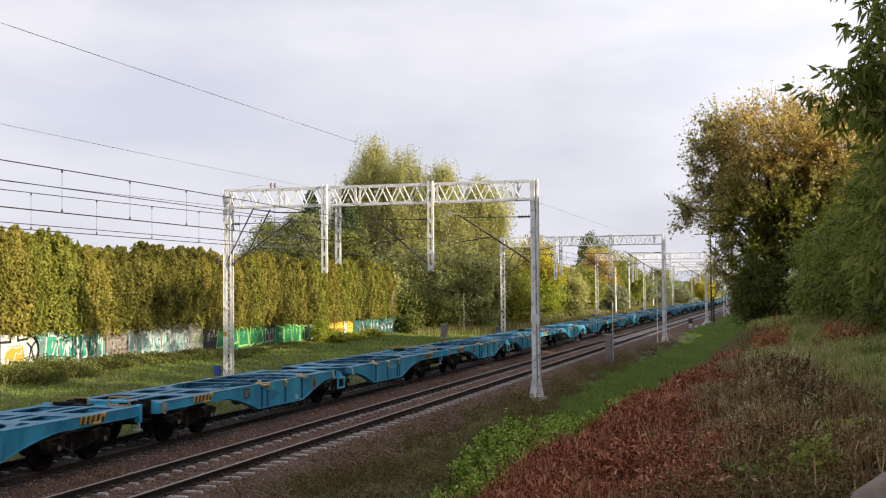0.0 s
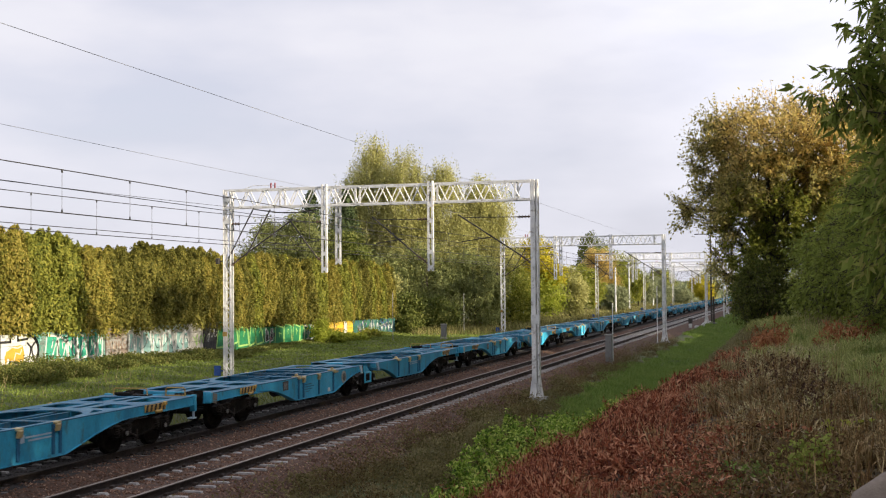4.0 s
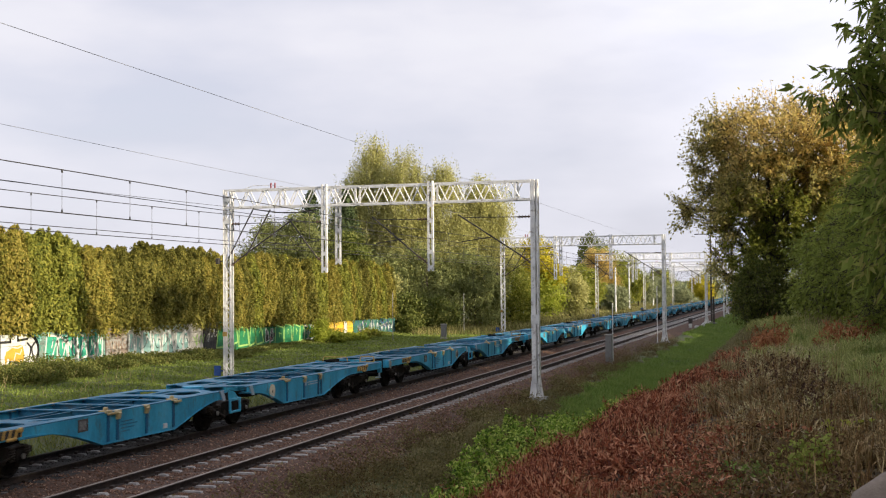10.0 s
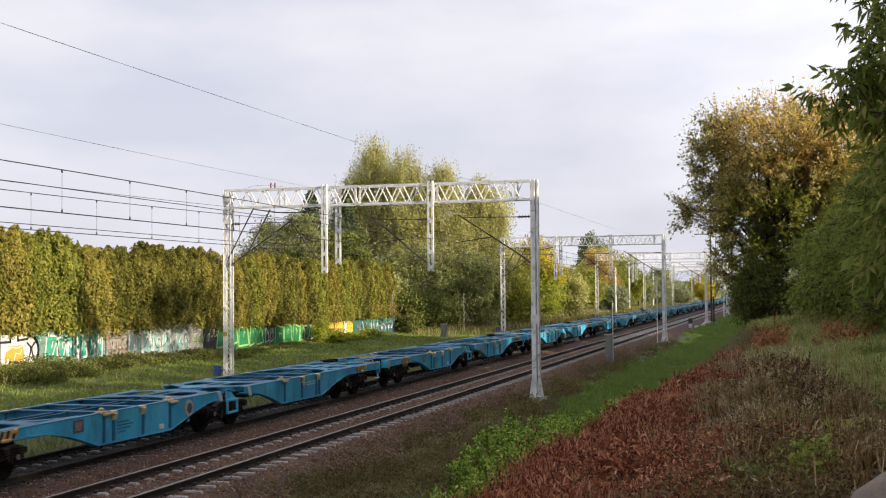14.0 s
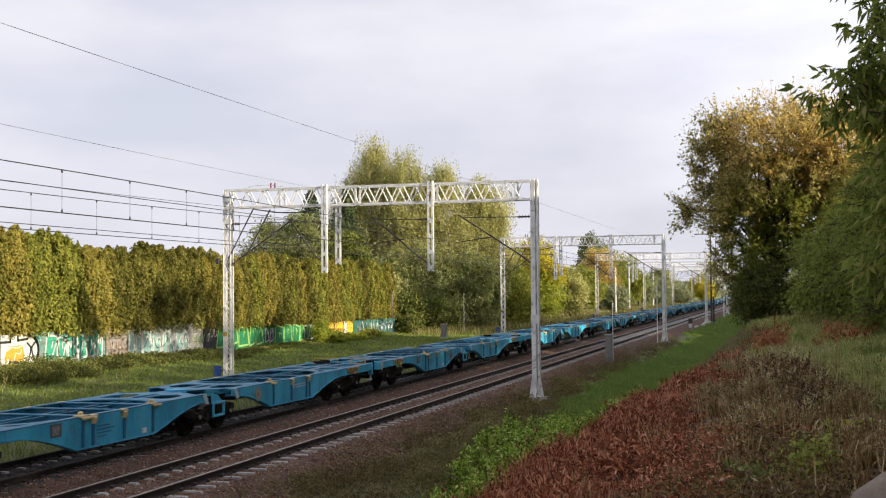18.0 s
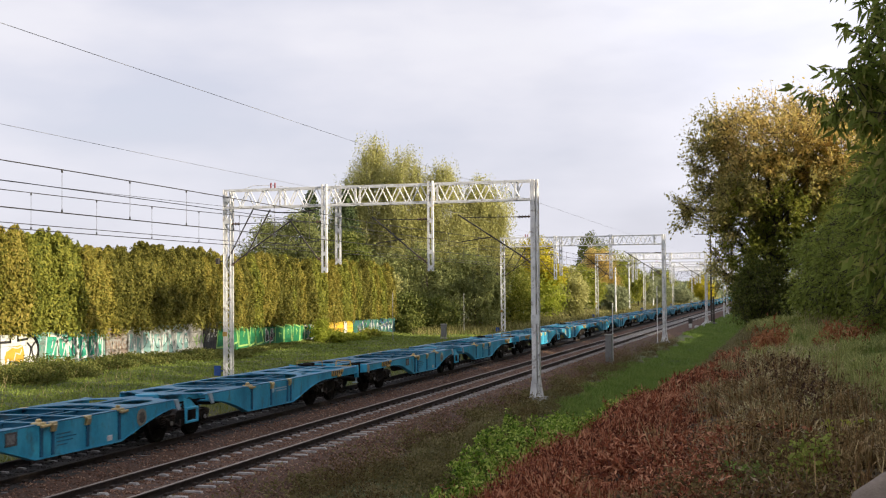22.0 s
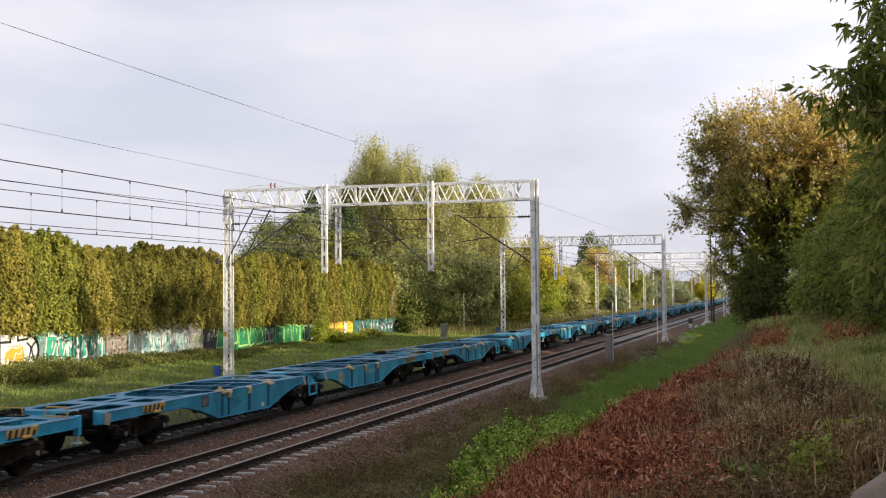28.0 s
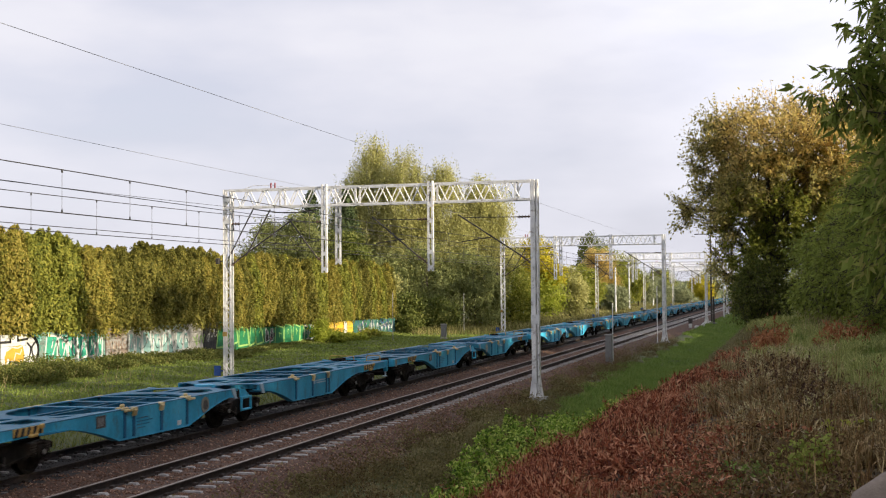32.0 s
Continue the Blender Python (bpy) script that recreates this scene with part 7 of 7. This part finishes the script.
def leafy(name, label, centre, rad, n, height, leaf, aspect, mat):
    """A patch of broad-leaved weeds."""
    a, k = rng.uniform(0, 2 * math.pi, n), np.sqrt(rng.uniform(0, 1, n))
    x, y = centre[0] + np.cos(a) * k * rad[0], centre[1] + np.sin(a) * k * rad[1]
    P = np.stack([x, y, ground_z(x, y)], 1)
    stuff(name, label, leaf_quads(weedy(P, 11, height, 0.06, rng), leaf, rng, aspect, 0.15, np.array([0, -0.4, 0.8])), mat, "weeds")


leafy("green_undergrowth", "green leafy weeds low on the bank top", (0.12, 11.1), (0.16, 0.5), 60, 0.36, 0.06, 0.55, F_BUSHY)
leafy("green_undergrowth", "green leafy weeds low on the bank top", (-0.42, 11.0), (0.20, 0.6), 44, 0.22, 0.042, 0.6, F_GRASS)
leafy("broad_leaved_weeds", "yellow-green broad-leaved weeds among dead stalks", (0.42, 13.8), (0.09, 0.2), 6, 0.30, 0.085, 0.8, F_LIME)
leafy("broad_leaved_weeds", "yellow-green broad-leaved weeds among dead stalks", (0.60, 13.8), (0.06, 0.2), 4, 0.28, 0.075, 0.8, F_LIME)
leafy("grey_leaved_weeds", "pale grey-green broad leaves among dead stalks", (-0.36, 13.0), (0.16, 0.5), 9, 0.30, 0.055, 0.8, F_PALE)
leafy("brown_leafy_weeds", "withered brown leafy weeds on the bank top", (-0.1, 12.2), (0.30, 0.9), 70, 0.32, 0.065, 0.5, F_HEATH)
leafy("brown_leafy_weeds", "withered brown leafy weeds on the bank top", (0.15, 16.5), (0.55, 2.2), 170, 0.34, 0.06, 0.42, F_HEATH)
leafy("brown_leafy_weeds", "withered brown leafy weeds on the bank top", (-0.5, 14.5), (0.5, 1.6), 150, 0.30, 0.055, 0.42, F_DEAD)
leafy("brown_undergrowth", "tangle of brown and red-brown leafy weeds low on the bank", (-0.3, 10.6), (0.9, 1.6), 420, 0.24, 0.05, 0.42, F_HEATH)
leafy("brown_undergrowth", "tangle of brown and red-brown leafy weeds low on the bank", (-0.9, 12.0), (0.5, 2.0), 300, 0.26, 0.06, 0.34, F_RED)
leafy("red_undergrowth", "low withered red-brown weeds on the bank", (-1.9, 13.3), (0.7, 1.6), 420, 0.26, 0.085, 0.24, F_RED)
leafy("green_undergrowth", "green leafy weeds low on the bank top", (-0.1, 10.4), (0.7, 0.9), 90, 0.18, 0.04, 0.6, F_BRUSH)
leafy("red_dock", "red-brown dock leaves among the dry grass", (-0.12, 12.9), (0.20, 0.4), 26, 0.30, 0.08, 0.4, F_RED)

# ---- small things along the line ----
M_DOOR = surface("weathered_grey_paint", [(0.16, 0.16, 0.155), (0.26, 0.255, 0.245)], 4, 0.6, 0, 0.15, 40, stain=(0.10, 0.09, 0.08), stain_scale=4)


def relay_box(x, y, z0, w, d, h):
    t = thing("relay_cabinet", "grey trackside relay cabinet on a footing", "cabinet", (x, y, z0))
    b = bmesh.new()
    box(b, (0, 0, h / 2 + 0.1), (w, d, h - 0.1), bevel=0.015)
    part("body", b, M_DOOR, t)
    b = bmesh.new()
    box(b, (0, -d / 2 - 0.012, h / 2 + 0.12), (w * 0.86, 0.02, h * 0.8), bevel=0.006)
    part("door", b, M_DOOR, t)
    b = bmesh.new()
    box(b, (0, 0, h + 0.07), (w + 0.08, d + 0.08, 0.05), bevel=0.01)
    part("lid", b, M_CONCRETE, t)
    b = bmesh.new()
    box(b, (0, 0, -0.15), (w + 0.1, d + 0.1, 0.5), bevel=0.02)
    part("footing", b, M_CONCRETE, t)
    return t


relay_box(-9.95, 70.0, -0.60, 0.38, 0.36, 1.6)
relay_box(-24.4, 86.5, 0.15, 0.36, 0.35, 1.0)


def pole(name, label, x, y, z0, h, r, mat, arm=0.0):
    t = thing(name, label, "pole", (x, y, z0))
    b = bmesh.new()
    rod(b, (0, 0, -0.3), (0, 0, h), r, r * 0.75, seg=10)
    part("shaft", b, mat, t)
    b = bmesh.new()
    box(b, (0, 0, 0.03), (r * 5, r * 5, 0.08), bevel=0.01)
    part("base", b, M_CONCRETE, t)
    if arm:
        b = bmesh.new()
        tube(b, [(0, 0, h - 0.1), (-arm * 0.3, 0, h + 0.12), (-arm, 0, h + 0.15)], [r * 0.6, r * 0.5, r * 0.5], 6)
        box(b, (-arm - 0.2, 0, h + 0.13), (0.5, 0.2, 0.12), bevel=0.03)
        part("lamp_arm", b, mat, t)
    return t


pole("thin_post", "thin grey post in the grass", -25.8, 78.8, 0.15, 3.5, 0.026, M_CONCRETE)
pole("thin_post", "thin grey post in the grass", -25.0, 94.6, 0.15, 3.3, 0.026, M_CONCRETE)
pole("marker_post", "thin white post with a base plate beside the track", -9.75, 94.9, -0.5, 4.4, 0.04, M_GALV)
pole("marker_post", "thin post behind the relay cabinet", -9.80, 70.6, -0.5, 3.4, 0.03, M_GALV)
pole("street_lamp", "tall dark lamp post with a short arm", -9.3, 155.6, -0.5, 10.8, 0.12, M_DARKSTEEL, 1.5)
pole("street_lamp", "tall dark lamp post beyond the points", -8.9, 205.0, -0.5, 10.8, 0.12, M_DARKSTEEL)
pole("street_lamp", "tall dark lamp post beyond the points", -8.6, 262.0, -0.5, 10.8, 0.12, M_DARKSTEEL)
for mx, my, mh in ((-26.5, 212.0, 8.5), (-26.0, 246.0, 9.0), (-24.5, 180.0, 7.0), (-27.5, 285.0, 9.5), (-24.0, 320.0, 9.5)):
    pole("line_mast", "distant pale steel mast beside the tracks", mx, my, -0.1, mh, 0.13, M_GALV, 1.2 if mx < -26 else 0.0)
for mx, my in ((-9.1, 182.0), (-8.6, 236.0), (-9.8, 292.0), (-8.0, 300.0)):
    pole("line_mast", "distant pale steel mast beside the tracks", mx, my, -0.5, 9.0, 0.12, M_GALV, 0.0)
pole("signal_post", "dark signal post beside the track", -8.7, 150.0, -0.5, 3.2, 0.13, M_DARKSTEEL)
t = thing("point_indicator", "small black and white ground signal beside the track", "railway signal", (-9.95, 130.2, -0.45))
b = bmesh.new()
box(b, (0, 0, 0.75), (0.42, 0.3, 0.55), bevel=0.04)
part("lantern", b, M_DARKSTEEL, t)
b = bmesh.new()
box(b, (0, 0, 0.22), (0.34, 0.34, 0.44), bevel=0.05)
part("stand", b, M_WHITE, t, "white stand")
for k in range(4):
    b = bmesh.new()
    box(b, (0, 0, 0.1), (0.35, 1.1, 0.24), bevel=0.03)
    t = thing("concrete_block", "low pale concrete block beside the points", "block", (-9.6 + 0.25 * (k % 2), 134.0 + 6.0 * k, -0.55))
    part("block", b, M_WHITE, t)
bm = bmesh.new()
bmesh.ops.create_icosphere(bm, subdivisions=3, radius=1.0)
for v in bm.verts:
    v.co *= 1 + 0.16 * noise.noise(v.co * 1.7) + 0.05 * noise.noise(v.co * 5)
    v.co = Vector((v.co.x * 0.40, v.co.y * 0.28, v.co.z * 0.40))
me = finish(bm, "stone", M_BOULDER, True)
st = new("stone", me)
st.location = (0.75, 8.6, gz(0.75, 8.6) + 0.12)
tagged(st, "brownish grey rounded stone half hidden in the grass", "stone")

motions()
